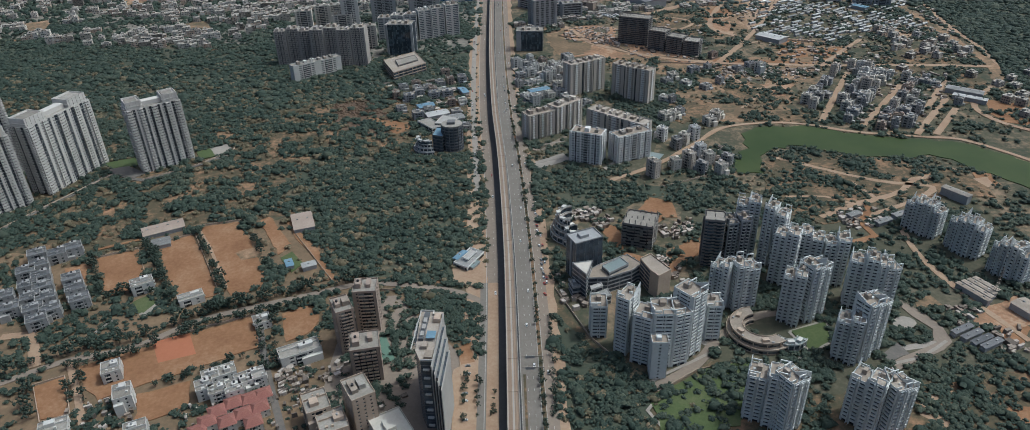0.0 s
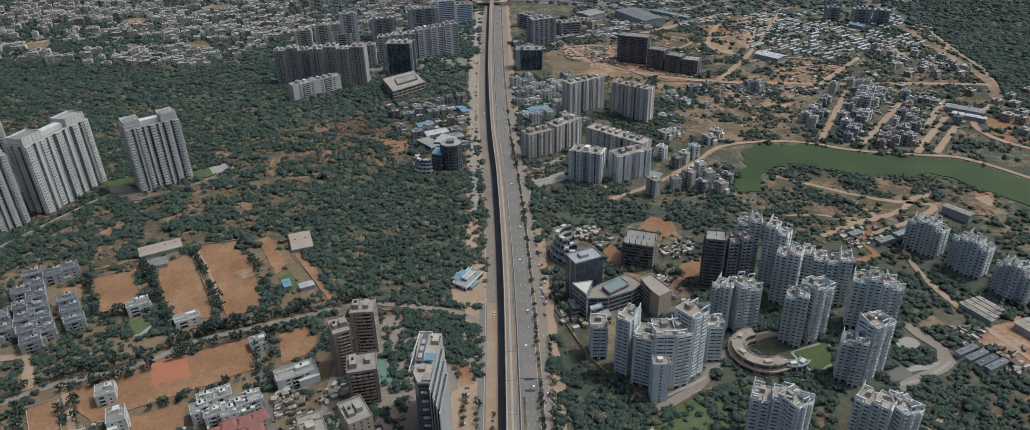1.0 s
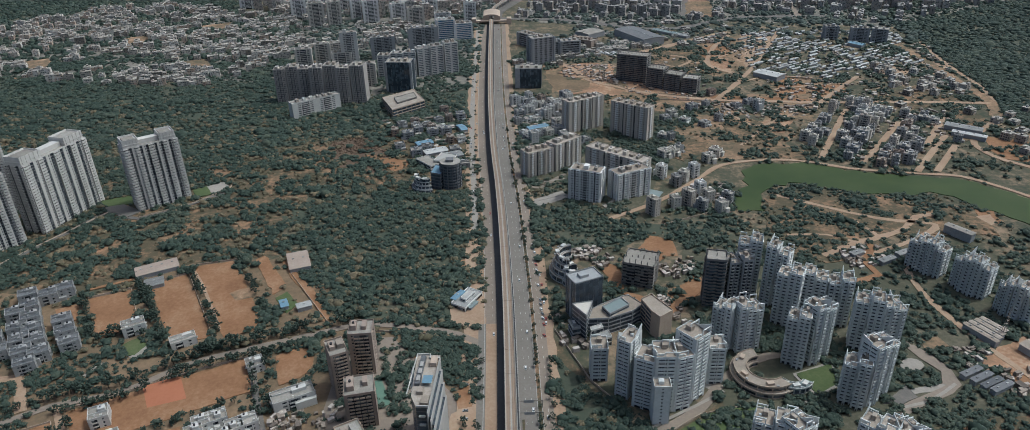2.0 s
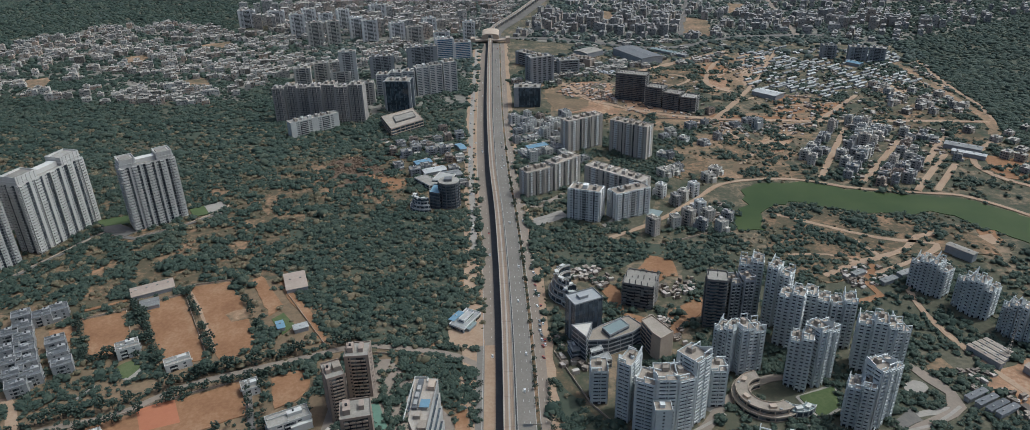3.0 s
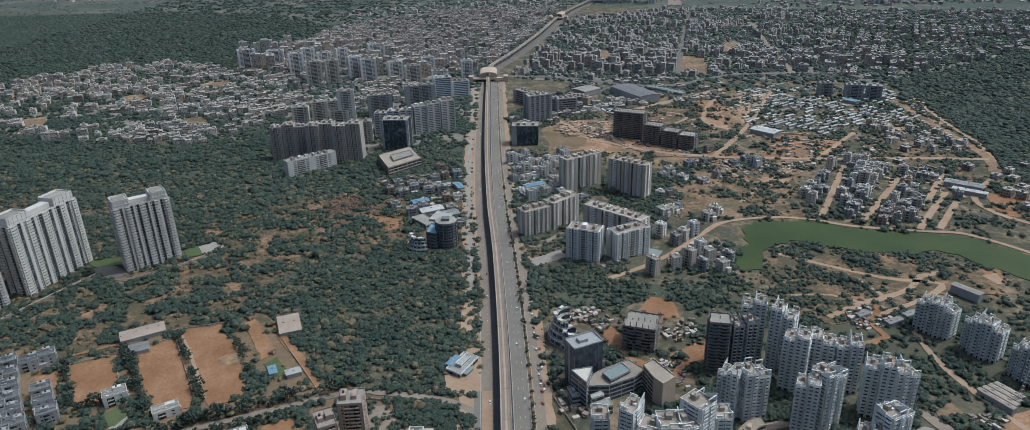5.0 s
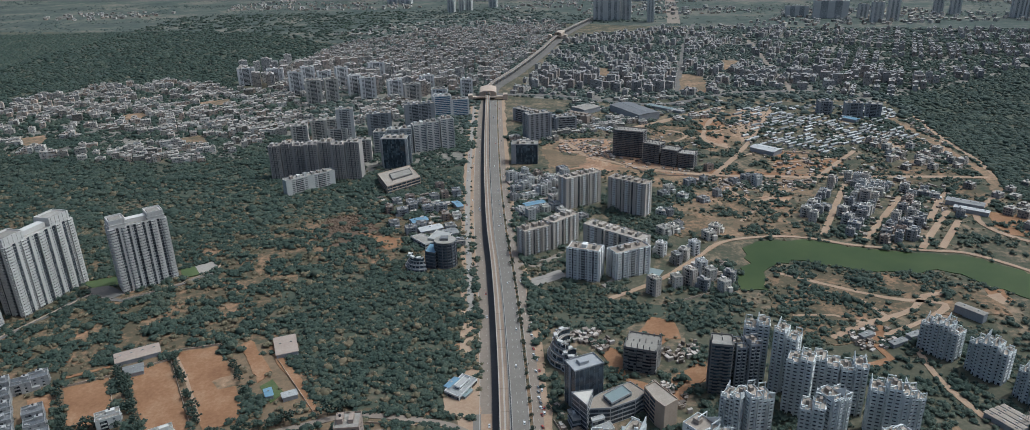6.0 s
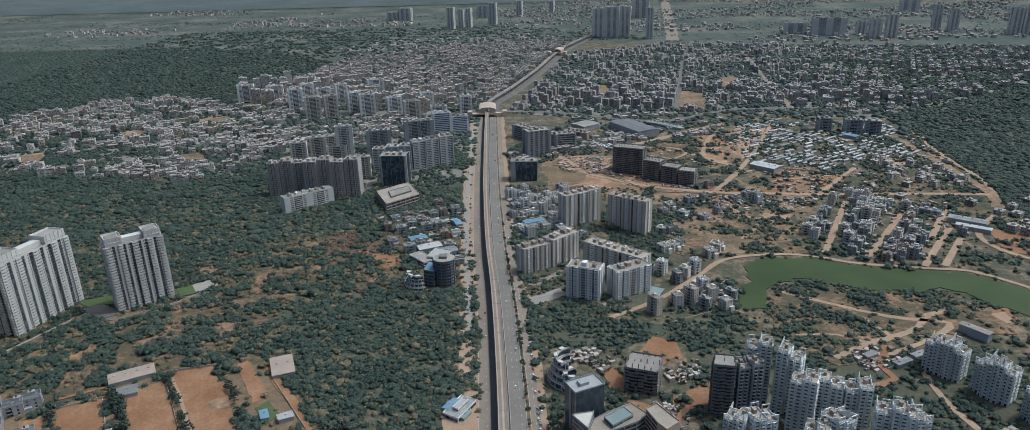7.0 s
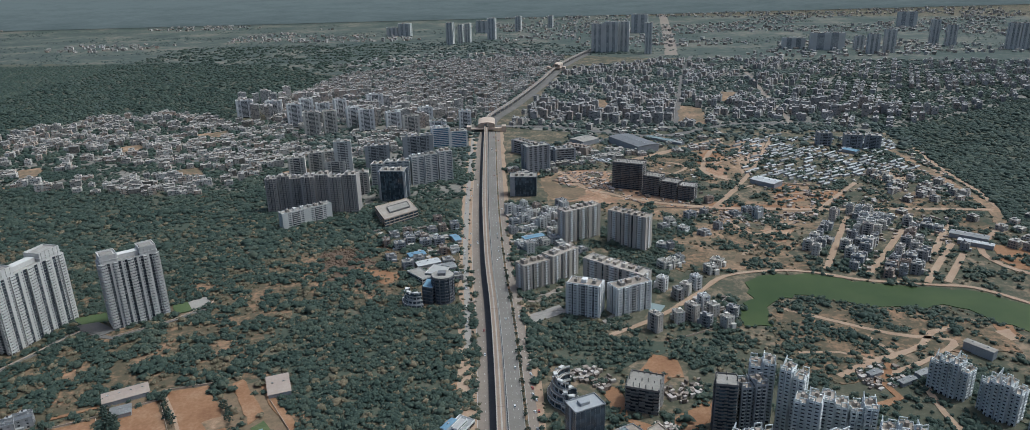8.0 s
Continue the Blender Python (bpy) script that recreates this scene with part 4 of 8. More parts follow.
band("dirt_track", [(366, 585), (359, 535), (367, 475), (383, 417)], 6, M["dust"], "pale dirt track", wobble=0.5)
band("estate_road", [(97, 379), (130, 401), (158, 434), (195, 457), (250, 463)], 8, M["dusty_asphalt"], "dusty asphalt estate road")
band("estate_road", [(311, 465), (318, 452), (322, 420), (270, 393), (241, 361)], 8, M["dusty_asphalt"], "dusty asphalt estate road")
band("road", [(-11, 1697), (145, 1655), (332, 1553), (513, 1640), (721, 1640)], 20, M["lane"], "asphalt cross road")
band("road", [(1655, 7895), (1107, 5098), (782, 3448), (665, 2883)], 50, M["dusty_asphalt"], "far pale highway")
band("road", [(401, 1669), (479, 1976), (603, 2439), (733, 2847)], 16, M["lane"], "far town street")
band("road", [(652, 1635), (708, 1940), (830, 2551)], 14, M["dusty_asphalt"], "far town street")
band("road", [(316, 2106), (495, 1993), (725, 1937), (968, 1899)], 13, M["lane"], "far town street")
band("road", [(249, 2362), (497, 2344), (785, 2332), (1135, 2366)], 16, M["lane"], "far town street")
patch("bare_ground", [(409, 1690), (463, 1647), (506, 1834), (460, 1885)], M["rough_land"], "bare tan plot among far town blocks", amount=5, step=15)
patch("bare_ground", [(570, 1914), (611, 1907), (652, 2051), (614, 2057)], M["rough_land"], "bare tan plot among far town blocks", amount=5, step=15)
patch("bare_ground", [(239, 1873), (277, 1842), (289, 1986), (260, 1990)], M["rough_land"], "bare tan plot among far town blocks", amount=5, step=15)
band("lane", [(389, 841), (438, 924), (496, 1021)], 8, M["dust"], "pale lane between houses")
band("lane", [(428, 818), (483, 885), (545, 962)], 8, M["dust"], "pale lane between houses")
band("lane", [(485, 794), (530, 848), (581, 908)], 8, M["dust"], "pale lane between houses")
band("lane", [(508, 793), (540, 831), (575, 873)], 8, M["dust"], "pale lane between houses")
band("garden_path", [(209, 435), (225, 441), (242, 448)], 2.2, M["paving"], "pale paved garden path")
band("garden_path", [(242, 448), (240, 435), (238, 423)], 2.2, M["paving"], "pale paved garden path")
band("garden_path", [(238, 423), (228, 417), (218, 410)], 2.2, M["paving"], "pale paved garden path")
band("garden_path", [(218, 410), (213, 422), (209, 435)], 2.2, M["paving"], "pale paved garden path")
band("garden_path", [(218, 410), (211, 407), (205, 404)], 2.2, M["paving"], "pale paved garden path")
band("garden_path", [(91, 382), (104, 391), (131, 406), (152, 419)], 2.5, M["paving"], "pale paved garden path")
band("garden_path", [(231, 368), (260, 393), (293, 402), (322, 420)], 2.5, M["paving"], "pale paved garden path")
band("garden_path", [(95, 340), (87, 357), (99, 372)], 2.5, M["paving"], "pale paved garden path")
band("garden_path", [(135, 347), (151, 358)], 2.5, M["paving"], "pale paved garden path")
band("garden_path", [(175, 363), (195, 369)], 2.5, M["paving"], "pale paved garden path")
band("garden_path", [(31, 743), (69, 755), (112, 715)], 2.5, M["paving"], "pale paved garden path")
band("garden_path", [(17, 785), (65, 801)], 2.5, M["paving"], "pale paved garden path")
patch("plaza", [(310, 441), (306, 437), (302, 435), (297, 434), (293, 435), (291, 438), (292, 442), (295, 446), (299, 449), (304, 450), (308, 448), (310, 445)], M["paving"], "round pale paved plaza", amount=0)
patch("slab_apron", [(-463, 748), (-421, 729), (-414, 742), (-452, 768)], M["lane"], "dark asphalt apron between slab towers", amount=0.5)
band("boundary_road", [(-525, 590), (-506, 621), (-489, 660), (-472, 693), (-450, 740), (-408, 724), (-362, 759), (-333, 786)], 6, M["lane"], "narrow grey road along a boundary wall")
patch("court", [(-364, 802), (-347, 817), (-334, 801), (-349, 783)], M["paving"], "pale paved court beside the slab tower", amount=0)
patch("lawn", [(-474, 772), (-437, 785), (-422, 766), (-458, 754)], M["lawn"], "small green lawn behind the slab towers", amount=1)
patch("lawn", [(-376, 796), (-364, 806), (-348, 783), (-364, 775)], M["lawn"], "small green lawn beside the slab tower", amount=1)
band("dirt_track", [(328, 1080), (381, 1161), (445, 1193), (507, 1180)], 5, M["dust"], "pale dirt track on building land", wobble=0.5, keep=False)
band("dirt_track", [(322, 1020), (343, 963), (388, 987), (455, 1042)], 5, M["dust"], "pale dirt track on building land", wobble=0.5, keep=False)
band("dirt_track", [(304, 891), (348, 949), (401, 1000)], 5, M["dust"], "pale dirt track on building land", wobble=0.5, keep=False)
band("dirt_track", [(334, 1283), (391, 1322), (478, 1409)], 5, M["dust"], "pale dirt track on building land", wobble=0.5, keep=False)
band("dirt_track", [(265, 1289), (330, 1262), (415, 1366)], 5, M["dust"], "pale dirt track on building land", wobble=0.5, keep=False)
band("dirt_track", [(423, 1122), (479, 1135), (548, 1147)], 5, M["dust"], "pale dirt track on building land", wobble=0.5, keep=False)
patch("bare_ground", [(-938, 1410), (-902, 1434), (-859, 1374), (-892, 1352)], M["rough_land"], "bare tan plot among houses", amount=3, step=12)
patch("bare_ground", [(-629, 1376), (-582, 1399), (-552, 1350), (-605, 1339)], M["rough_land"], "bare tan plot among houses", amount=3, step=12)
patch("bare_ground", [(-698, 1697), (-640, 1724), (-612, 1667), (-669, 1642)], M["rough_land"], "bare tan plot among houses", amount=3, step=12)
patch("bare_ground", [(-407, 1352), (-361, 1366), (-343, 1320), (-387, 1307)], M["rough_land"], "bare tan plot among houses", amount=3, step=12)
patch("bare_ground", [(-824, 1588), (-787, 1613), (-757, 1563), (-795, 1545)], M["rough_land"], "bare tan plot among houses", amount=3, step=12)
band("lane", [(-914, 1371), (-824, 1505), (-655, 1585), (-492, 1607)], 7, M["dusty_asphalt"], "pale lane between houses")
band("lane", [(-713, 1288), (-647, 1435), (-486, 1493), (-277, 1523)], 7, M["dusty_asphalt"], "pale lane between houses")
wood([(-1217, 1202), (-842, 1183), (-371, 1129), (-211, 1039), (-85, 1059), (-50, 952), (-28, 760), (-22, 587), (-27, 502), (-127, 518), (-159, 522), (-225, 634), (-314, 626), (-387, 575), (-515, 538), (-677, 572)], 0.74)
wood([(-233, 791), (-37, 765), (-21, 599), (-24, 558), (-55, 543), (-58, 513), (-104, 517), (-151, 527), (-192, 607), (-249, 677)], 0.68)
wood([(-1284, 1281), (-520, 1192), (-376, 1146), (-222, 1107), (-77, 1096), (-71, 979), (-198, 962), (-300, 932), (-399, 860), (-469, 777), (-574, 963), (-1040, 995)], 0.8)
wood([(-344, 900), (-194, 937), (-146, 844), (-202, 789), (-218, 690), (-255, 649), (-319, 639), (-340, 761)], 0.56)
wood([(-245, 945), (-197, 957), (-142, 865), (-161, 831), (-214, 855)], 0.05)
wood([(294, 774), (339, 771), (388, 743), (443, 731), (487, 732), (509, 693), (530, 649), (521, 636), (498, 673), (479, 717), (435, 716), (381, 726), (332, 752), (291, 742)], 0.8)
wood([(4, 733), (153, 677), (236, 703), (225, 652), (181, 620), (149, 656), (98, 631), (13, 649)], 0.9)
wood([(197, 756), (263, 789), (256, 735), (242, 698), (194, 675), (146, 678), (113, 695), (159, 713)], 0.45)
wood([(262, 770), (311, 832), (373, 842), (418, 812), (501, 788), (495, 776), (411, 797), (358, 824), (300, 820), (281, 788)], 0.55)
wood([(284, 742), (355, 752), (442, 729), (506, 688), (520, 643), (477, 638), (406, 656), (350, 605), (295, 595), (262, 650)], 0.6)
wood([(196, 910), (253, 931), (279, 893), (267, 849), (197, 793), (183, 844)], 0.5)
wood([(200, 1015), (220, 1042), (196, 865), (180, 824)], 0.8)
wood([(28, 472), (57, 426), (82, 396), (92, 386), (96, 373), (87, 357), (92, 326), (23, 323)], 0.75)
wood([(91, 370), (150, 404), (180, 400), (144, 341), (93, 331)], 0.2)
wood([(283, 421), (362, 485), (408, 456), (439, 446), (366, 306), (243, 310), (269, 354)], 0.6)
wood([(355, 562), (372, 503), (338, 451), (324, 486)], 0.75)
wood([(-563, 525), (-465, 573), (-311, 619), (-223, 628), (-161, 517), (-24, 492), (-23, 319), (-417, 332)], 0.3)
wood([(-504, 523), (-472, 585), (-225, 634), (-161, 517), (-208, 482), (-338, 423), (-396, 391)], 0.3)
wood([(-385, 472), (-341, 479), (-295, 514), (-279, 485), (-323, 441), (-362, 439)], 0.9)
wood([(-101, 491), (-24, 474), (-28, 418), (-50, 458)], 0.8)
wood([(-1412, 1659), (-1140, 1688), (-1073, 1893), (-881, 1949), (-654, 1836), (-628, 2150), (-506, 2499), (-913, 2903), (-2811, 3394)], 0.75)
wood([(-3166, 3468), (-913, 2903), (-512, 2529), (-152, 2899), (629, 2976), (-199, 3872), (-4355, 4806)], 0.22)
wood([(810, 1535), (1337, 1841), (1371, 1525), (774, 829), (696, 961), (731, 1074), (767, 1277)], 0.95)
wood([(-1268, 1660), (-889, 1968), (-563, 1800), (-306, 1694), (-41, 1659), (-53, 1167), (-209, 1116), (-525, 1250), (-1022, 1320)], 0.6)
wood([(-580, 1803), (-521, 2575), (-152, 2899), (254, 2891), (-26, 1678)], 0.55)
wood([(26, 1671), (228, 2589), (588, 2780), (1890, 2466), (1479, 1915), (804, 1524), (197, 1595)], 0.6)
wood([(314, 1066), (707, 1035), (539, 745), (377, 831), (256, 839)], 0.42)
wood([(147, 1394), (300, 1401), (503, 1608), (801, 1518), (789, 1274), (722, 1059), (569, 846), (395, 870), (312, 1009)], 0.3)
wood([(2, 877), (196, 910), (184, 803), (114, 702), (58, 718), (4, 728)], 0.45)
wood([(5, 1139), (231, 1104), (196, 910), (2, 877)], 0.5)
wood([(196, 910), (231, 1060), (310, 1040), (300, 930), (255, 840), (200, 800)], 0.42)
wood([(-209, 1031), (-55, 1063), (-33, 770), (-67, 763), (-146, 844)], 0.4)
wood([(10, 649), (101, 631), (179, 614), (164, 533), (126, 505), (146, 467), (62, 480), (31, 499)], 0.25)
wood([(178, 668), (347, 645), (381, 603), (338, 451), (297, 392), (200, 369), (148, 397), (144, 459)], 0.62)
wood([(560, 1078), (680, 1136), (687, 1052), (631, 904), (593, 932), (539, 1033)], 0.3)
wood([(415, 1366), (316, 1204), (251, 1209), (257, 1381), (352, 1475)], 0.3)
wood([(-1168, 1355), (-534, 1274), (-357, 1211), (-214, 1142), (-68, 1135), (-62, 1029), (-194, 1027), (-314, 1051), (-476, 1125), (-1052, 1212)], 0.8)
wood([(367, 644), (413, 642), (445, 581), (475, 499), (439, 446), (424, 482), (390, 549), (363, 592)], 0.85)
wood([(459, 653), (497, 597), (488, 518), (448, 587), (426, 641)], 0.5)
wood([(3, 1335), (148, 1587), (339, 1610), (525, 1512), (365, 1368), (134, 1299), (13, 1228)], 0.4)
wood([(386, 736), (539, 664), (541, 595), (489, 585), (426, 641), (353, 659)], 0.4)
wood([(690, 1006), (715, 899), (651, 756), (569, 770), (519, 792), (564, 909)], 0.35)
wood([(159, 400), (195, 395), (218, 381), (193, 317), (128, 319)], 0.5)
wood([(308, 452), (357, 476), (350, 418), (275, 366)], 0.6)
wood([(353, 592), (385, 539), (419, 473), (439, 446), (418, 416), (378, 466), (364, 499), (345, 541)], 0.9)
wood([(400, 642), (445, 581), (475, 499), (444, 455), (421, 501), (396, 560), (375, 604)], 0.75)
wood([(-431, 625), (-352, 794), (-190, 908), (-113, 842), (-148, 742), (-249, 677), (-338, 620), (-378, 583)], 0.5)
wood([(91, 370), (150, 404), (180, 400), (144, 341), (93, 331)], 0.42)
wood([(28, 472), (57, 426), (82, 396), (92, 386), (96, 373), (87, 357), (92, 326), (23, 323)], 0.56)
wood([(-137, 454), (-132, 495), (-99, 496), (-86, 477), (-47, 419), (-71, 406), (-114, 437)], 0.45)
wood([(118, 398), (146, 467), (164, 458), (161, 407)], 0.6)
wood([(-101, 491), (-37, 475), (-33, 450), (-35, 415), (-47, 419), (-65, 459)], 0.95)
wood([(200, 701), (244, 708), (284, 715), (282, 649), (255, 610), (222, 652), (189, 654)], 0.75)
wood([(127, 939), (185, 913), (214, 968), (238, 931), (191, 825), (172, 840), (155, 879)], 0.95)
wood([(7, 905), (29, 937), (26, 850), (8, 803)], 0.7)
wood([(61, 749), (90, 724), (130, 716), (128, 700), (64, 705)], 0.95)
wood([(75, 800), (110, 770), (150, 765), (170, 790), (150, 830), (110, 840)], 0.6)
wood([(-233, 791), (-37, 765), (-21, 599), (-24, 558), (-55, 543), (-58, 513), (-104, 517), (-151, 527), (-192, 607), (-210, 680)], 0.85)

# ---------------------------------------------------------------- buildings
WIDTHS = {"p": 0.9, "w": 1.0, "b": 1.5, "g": 1.0, "s": 0.7, "f": 0.3, "B": 1.3, "c": 1.0, "d": 1.1, "D": 2.3}


def side_of(walls, rails, o, u, n, length, bays, floors, fh, z0, depth=1.3):
    unit = length / sum(WIDTHS[c] for c in bays)
    a = 0.0
    top = z0 + floors * fh
    for c in bays:
        b = a + WIDTHS[c] * unit
        if c == "c":
            walls.slab_along(o, u, n, b - 0.12, b, -0.5, -0.25, z0, top)
        elif c == "f":
            walls.slab_along(o, u, n, a, b, -0.5, 1.6, z0, top + 0.6)
        elif c == "B":
            walls.slab_along(o, u, n, a, a + 0.2 * unit, -0.5, 0.9, z0, top)
            walls.slab_along(o, u, n, b - 0.2 * unit, b, -0.5, 0.9, z0, top)
            for k in range(floors + 1):
                walls.slab_along(o, u, n, a + 0.2 * unit, b - 0.2 * unit, -0.5, 0.86, max(z0, z0 + k * fh - 0.7), min(top, z0 + k * fh + 0.8))
        elif c == "p":
            walls.slab_along(o, u, n, a, b, -0.5, 0.0, z0, top)
        elif c in "wg":
            if c == "w":
                walls.slab_along(o, u, n, a, a + 0.22 * unit, -0.5, 0.0, z0, top)
                walls.slab_along(o, u, n, b - 0.22 * unit, b, -0.5, 0.0, z0, top)
            for k in range(floors + 1):
                walls.slab_along(o, u, n, a, b, -0.5, -0.04 if c == "w" else 0.05, max(z0, z0 + k * fh - 0.75), min(top, z0 + k * fh + 0.8))
        elif c == "b":
            stack = Shape()
            rails.append(stack)
            for k in range(1, floors):
                stack.slab_along(o, u, n, a + 0.1 * unit, b - 0.1 * unit, -0.45, depth, z0 + k * fh - 0.2, z0 + k * fh)
                stack.slab_along(o, u, n, a + 0.1 * unit, b - 0.1 * unit, depth - 0.15, depth, z0 + k * fh, z0 + k * fh + 0.95)
            walls.slab_along(o, u, n, a, b, -0.5, 0.0, top - 0.8, top)
        elif c in "dD":
            stack = Shape()
            rails.append(stack)
            for k in range(1, floors + 1):
                stack.slab_along(o, u, n, a, b, -0.45, depth, z0 + k * fh - fh * (0.3 if c == "d" else 0.16), z0 + k * fh + (fh * (0.28 if c == "d" else 0.3) if k < floors else 0))
            walls.slab_along(o, u, n, a, a + 0.16 * unit, -0.5, depth * 0.8, z0, top)
        else:
            for k in range(1, floors):
                walls.slab_along(o, u, n, a, b, -0.5, -0.38, z0 + k * fh - 0.14, z0 + k * fh + 0.14)
        a = b


def portal(parent, wall, x0, x1, y0, y1, z0, z1):
    """A white frame like an upturned U on a roof."""
    q = [(x0, z0), (x0, z1 + 0.7), (x1, z1 + 0.7), (x1, z0), (x1 - 0.6, z0), (x1 - 0.6, z1), (x0 + 0.6, z1), (x0 + 0.6, z0)]
    s = Shape()
    s.v = [(x, y0, z) for x, z in q] + [(x, y1, z) for x, z in q]
    s.f = [(0, 1, 6, 7), (1, 2, 5, 6), (2, 3, 4, 5), (15, 14, 9, 8), (14, 13, 10, 9), (13, 12, 11, 10)]
    s.f += [(i, 8 + i, 8 + (i + 1) % 8, (i + 1) % 8) for i in range(8)]
    part("roof_frame", s, wall, parent, "white concrete roof frame")


def rooftop(r, parent, w, d, h, style, wall):
    """Parapet, stair rooms, tanks and, by style, a crown."""
    par = Shape()
    for x0, x1, y0, y1 in ((-w / 2, w / 2, -d / 2, -d / 2 + 0.3), (-w / 2, w / 2, d / 2 - 0.3, d / 2), (-w / 2, -w / 2 + 0.3, -d / 2 + 0.3, d / 2 - 0.3), (w / 2 - 0.3, w / 2, -d / 2 + 0.3, d / 2 - 0.3)):
        par.box(x0, x1, y0, y1, h, h + 1.2)
    part("parapet", par, wall, parent)
    if style == "crown":
        for sx, ww in ((-0.34, 0.3), (0.34, 0.3)):
            x0, x1, y0, y1, z = sx * w - ww * w / 2, sx * w + ww * w / 2, -d * 0.42, d * 0.42, h + 9
            c = part("crown_block", Shape().box(x0, x1, y0, y1, h + 0.002, z - 2.2), wall, parent)
            for k in range(5):
                x = x0 + (x1 - x0) * (k + 0.5) / 5
                part("crown_rib", Shape().box(x - 0.35, x + 0.35, y0 - 0.5, y0 - 0.004, h + 0.3, z), wall, parent)
                part("crown_rib", Shape().box(x - 0.35, x + 0.35, y1 + 0.004, y1 + 0.5, h + 0.3, z), wall, parent)
            for q in ((x0, x1, y0, y0 + 0.5), (x0, x1, y1 - 0.5, y1), (x0, x0 + 0.5, y0 + 0.5, y1 - 0.5), (x1 - 0.5, x1, y0 + 0.5, y1 - 0.5)):
                part("crown_wall", Shape().box(*q, z - 2.2, z), wall, parent)
            part("crown_ledge", Shape().box(x0 - 0.6, x1 + 0.6, y0 - 0.6, y1 + 0.6, h + 3.2, h + 3.7), wall, parent)
            part("plant_room", Shape().box(x0 + 2, x1 - 3, y0 + 3, y1 - 4, z - 2.2, z - 0.6), M["roof"], parent)
        part("roof_link", Shape().box(-0.18 * w, 0.18 * w, -d * 0.2, d * 0.2, h + 0.002, h + 5), wall, parent)
    elif style == "frames":
        fx, a, z = r.choice((-0.2, 0.2)) * w, 0.29 * w, h + r.uniform(3.2, 5.6)
        for side in (-0.47 * d, r.uniform(0.1, 0.45) * d):
            portal(parent, wall, fx - a, fx + a, side - 0.3, side + 0.3, h + 0.002, z)
        for sx in (-1, 1):
            if r.random() < 0.75:
                x, y0, y1, top = sx * (w / 2 - 0.6), -0.48 * d, r.uniform(-0.15, 0.1) * d, h + r.uniform(4.0, 8.5)
                if r.random() < 0.4:
                    y0, y1 = -y0, -y1
                s = Shape()
                s.v = [(x + e, y, z) for e in (-0.25, 0.25) for y, z in ((y0, h + 1.0), (y1, h + 1.0), (y1, h + 2.0), (y0, top))]
                s.f = [(0, 1, 2, 3), (7, 6, 5, 4)] + [(i, 4 + i, 4 + (i + 1) % 4, (i + 1) % 4) for i in range(4)]
                part("roof_blade", s, wall, parent, "white slanted roof blade")
        for k in range(1):
            x, y, a = r.uniform(-0.4, 0.4) * w, r.uniform(-0.4, 0.4) * d, r.uniform(0.5, 1.2)
            part("plant_box", Shape().box(x - a, x + a, y - a * 0.7, y + a * 0.7, h + 0.002, h + r.uniform(0.8, 2.0)), M["terrace"] if k else wall, parent)
        part("stair_room", Shape().box(-0.12 * w, 0.14 * w, 0.05 * d, 0.32 * d, h + 0.002, h + 3.4), M["terrace"], parent)
        part("terrace_wall", Shape().box(-0.45 * w, -0.1 * w, -0.36 * d, -0.33 * d, h + 0.002, h + 1.8), wall, parent)
    elif style == "bare":
        part("plant_room", Shape().box(-0.2 * w, 0.1 * w, -0.15 * d, 0.2 * d, h + 0.002, h + 2.6), wall, parent)
    elif style == "open":
        for i in range(max(3, int(w / 4.5))):
            for j in range(3):
                x, y = (-0.46 + 0.92 * i / max(2, int(w / 4.5) - 1)) * w, (-0.44 + 0.43 * j) * d
                part("column_stub", Shape().box(x - 0.35, x + 0.35, y - 0.35, y + 0.35, h + 0.002, h + r.uniform(1.0, 5.0)), wall, parent)
    else:
        for k in range(max(2, int(w / 11))):
            x = (-0.42 + 0.84 * (k + 0.5) / max(2, int(w / 11))) * w + r.uniform(-1.5, 1.5)
            a, b, z = r.uniform(1.6, 2.8), r.uniform(0.18, 0.3) * d, r.uniform(2.6, 4.4)
            room = part("stair_room", Shape().box(x - a, x + a, -b * r.uniform(0.4, 1), b, h + 0.002, h + z), r.choice((wall, M["roof"], M["terrace"])), parent)
            if k % 2 == 0:
                part("water_tank", Shape().drum(x, 0, 0.9, h + z, h + z + 1.5), M["tank"] if style == "tanks" else M["grey"], room)


def block(parent, r, x, y, rot, w, d, h, front, side, wall, rail, glass, style, fh=3.05, z0=0.0, roof=None, deep=1.3):
    """One wing: a dark glazed core with piers, sills and balconies standing off it."""
    floors = max(1, round(h / fh))
    fh = h / floors
    walls, rails = Shape(), []
    for o, u, n, length, bays in (((-w / 2, -d / 2), (1, 0), (0, -1), w, front), ((w / 2, -d / 2), (0, 1), (1, 0), d, side), ((w / 2, d / 2), (-1, 0), (0, 1), w, front), ((-w / 2, d / 2), (0, -1), (-1, 0), d, side)):
        side_of(walls, rails, o, u, n, length, bays, floors, fh, z0, deep)
    wing = part("wing", walls, wall, parent, "", "stuff" if style == "open" else "")
    wing.matrix_basis = parent.matrix_basis.inverted() @ pose(x, y, 0, 0, 0, rot)
    part("glazing", Shape().box(-w / 2 + 0.45, w / 2 - 0.45, -d / 2 + 0.45, d / 2 - 0.45, z0 - 0.3, z0 + h - 0.05), glass, wing, "dark window glass", "stuff")
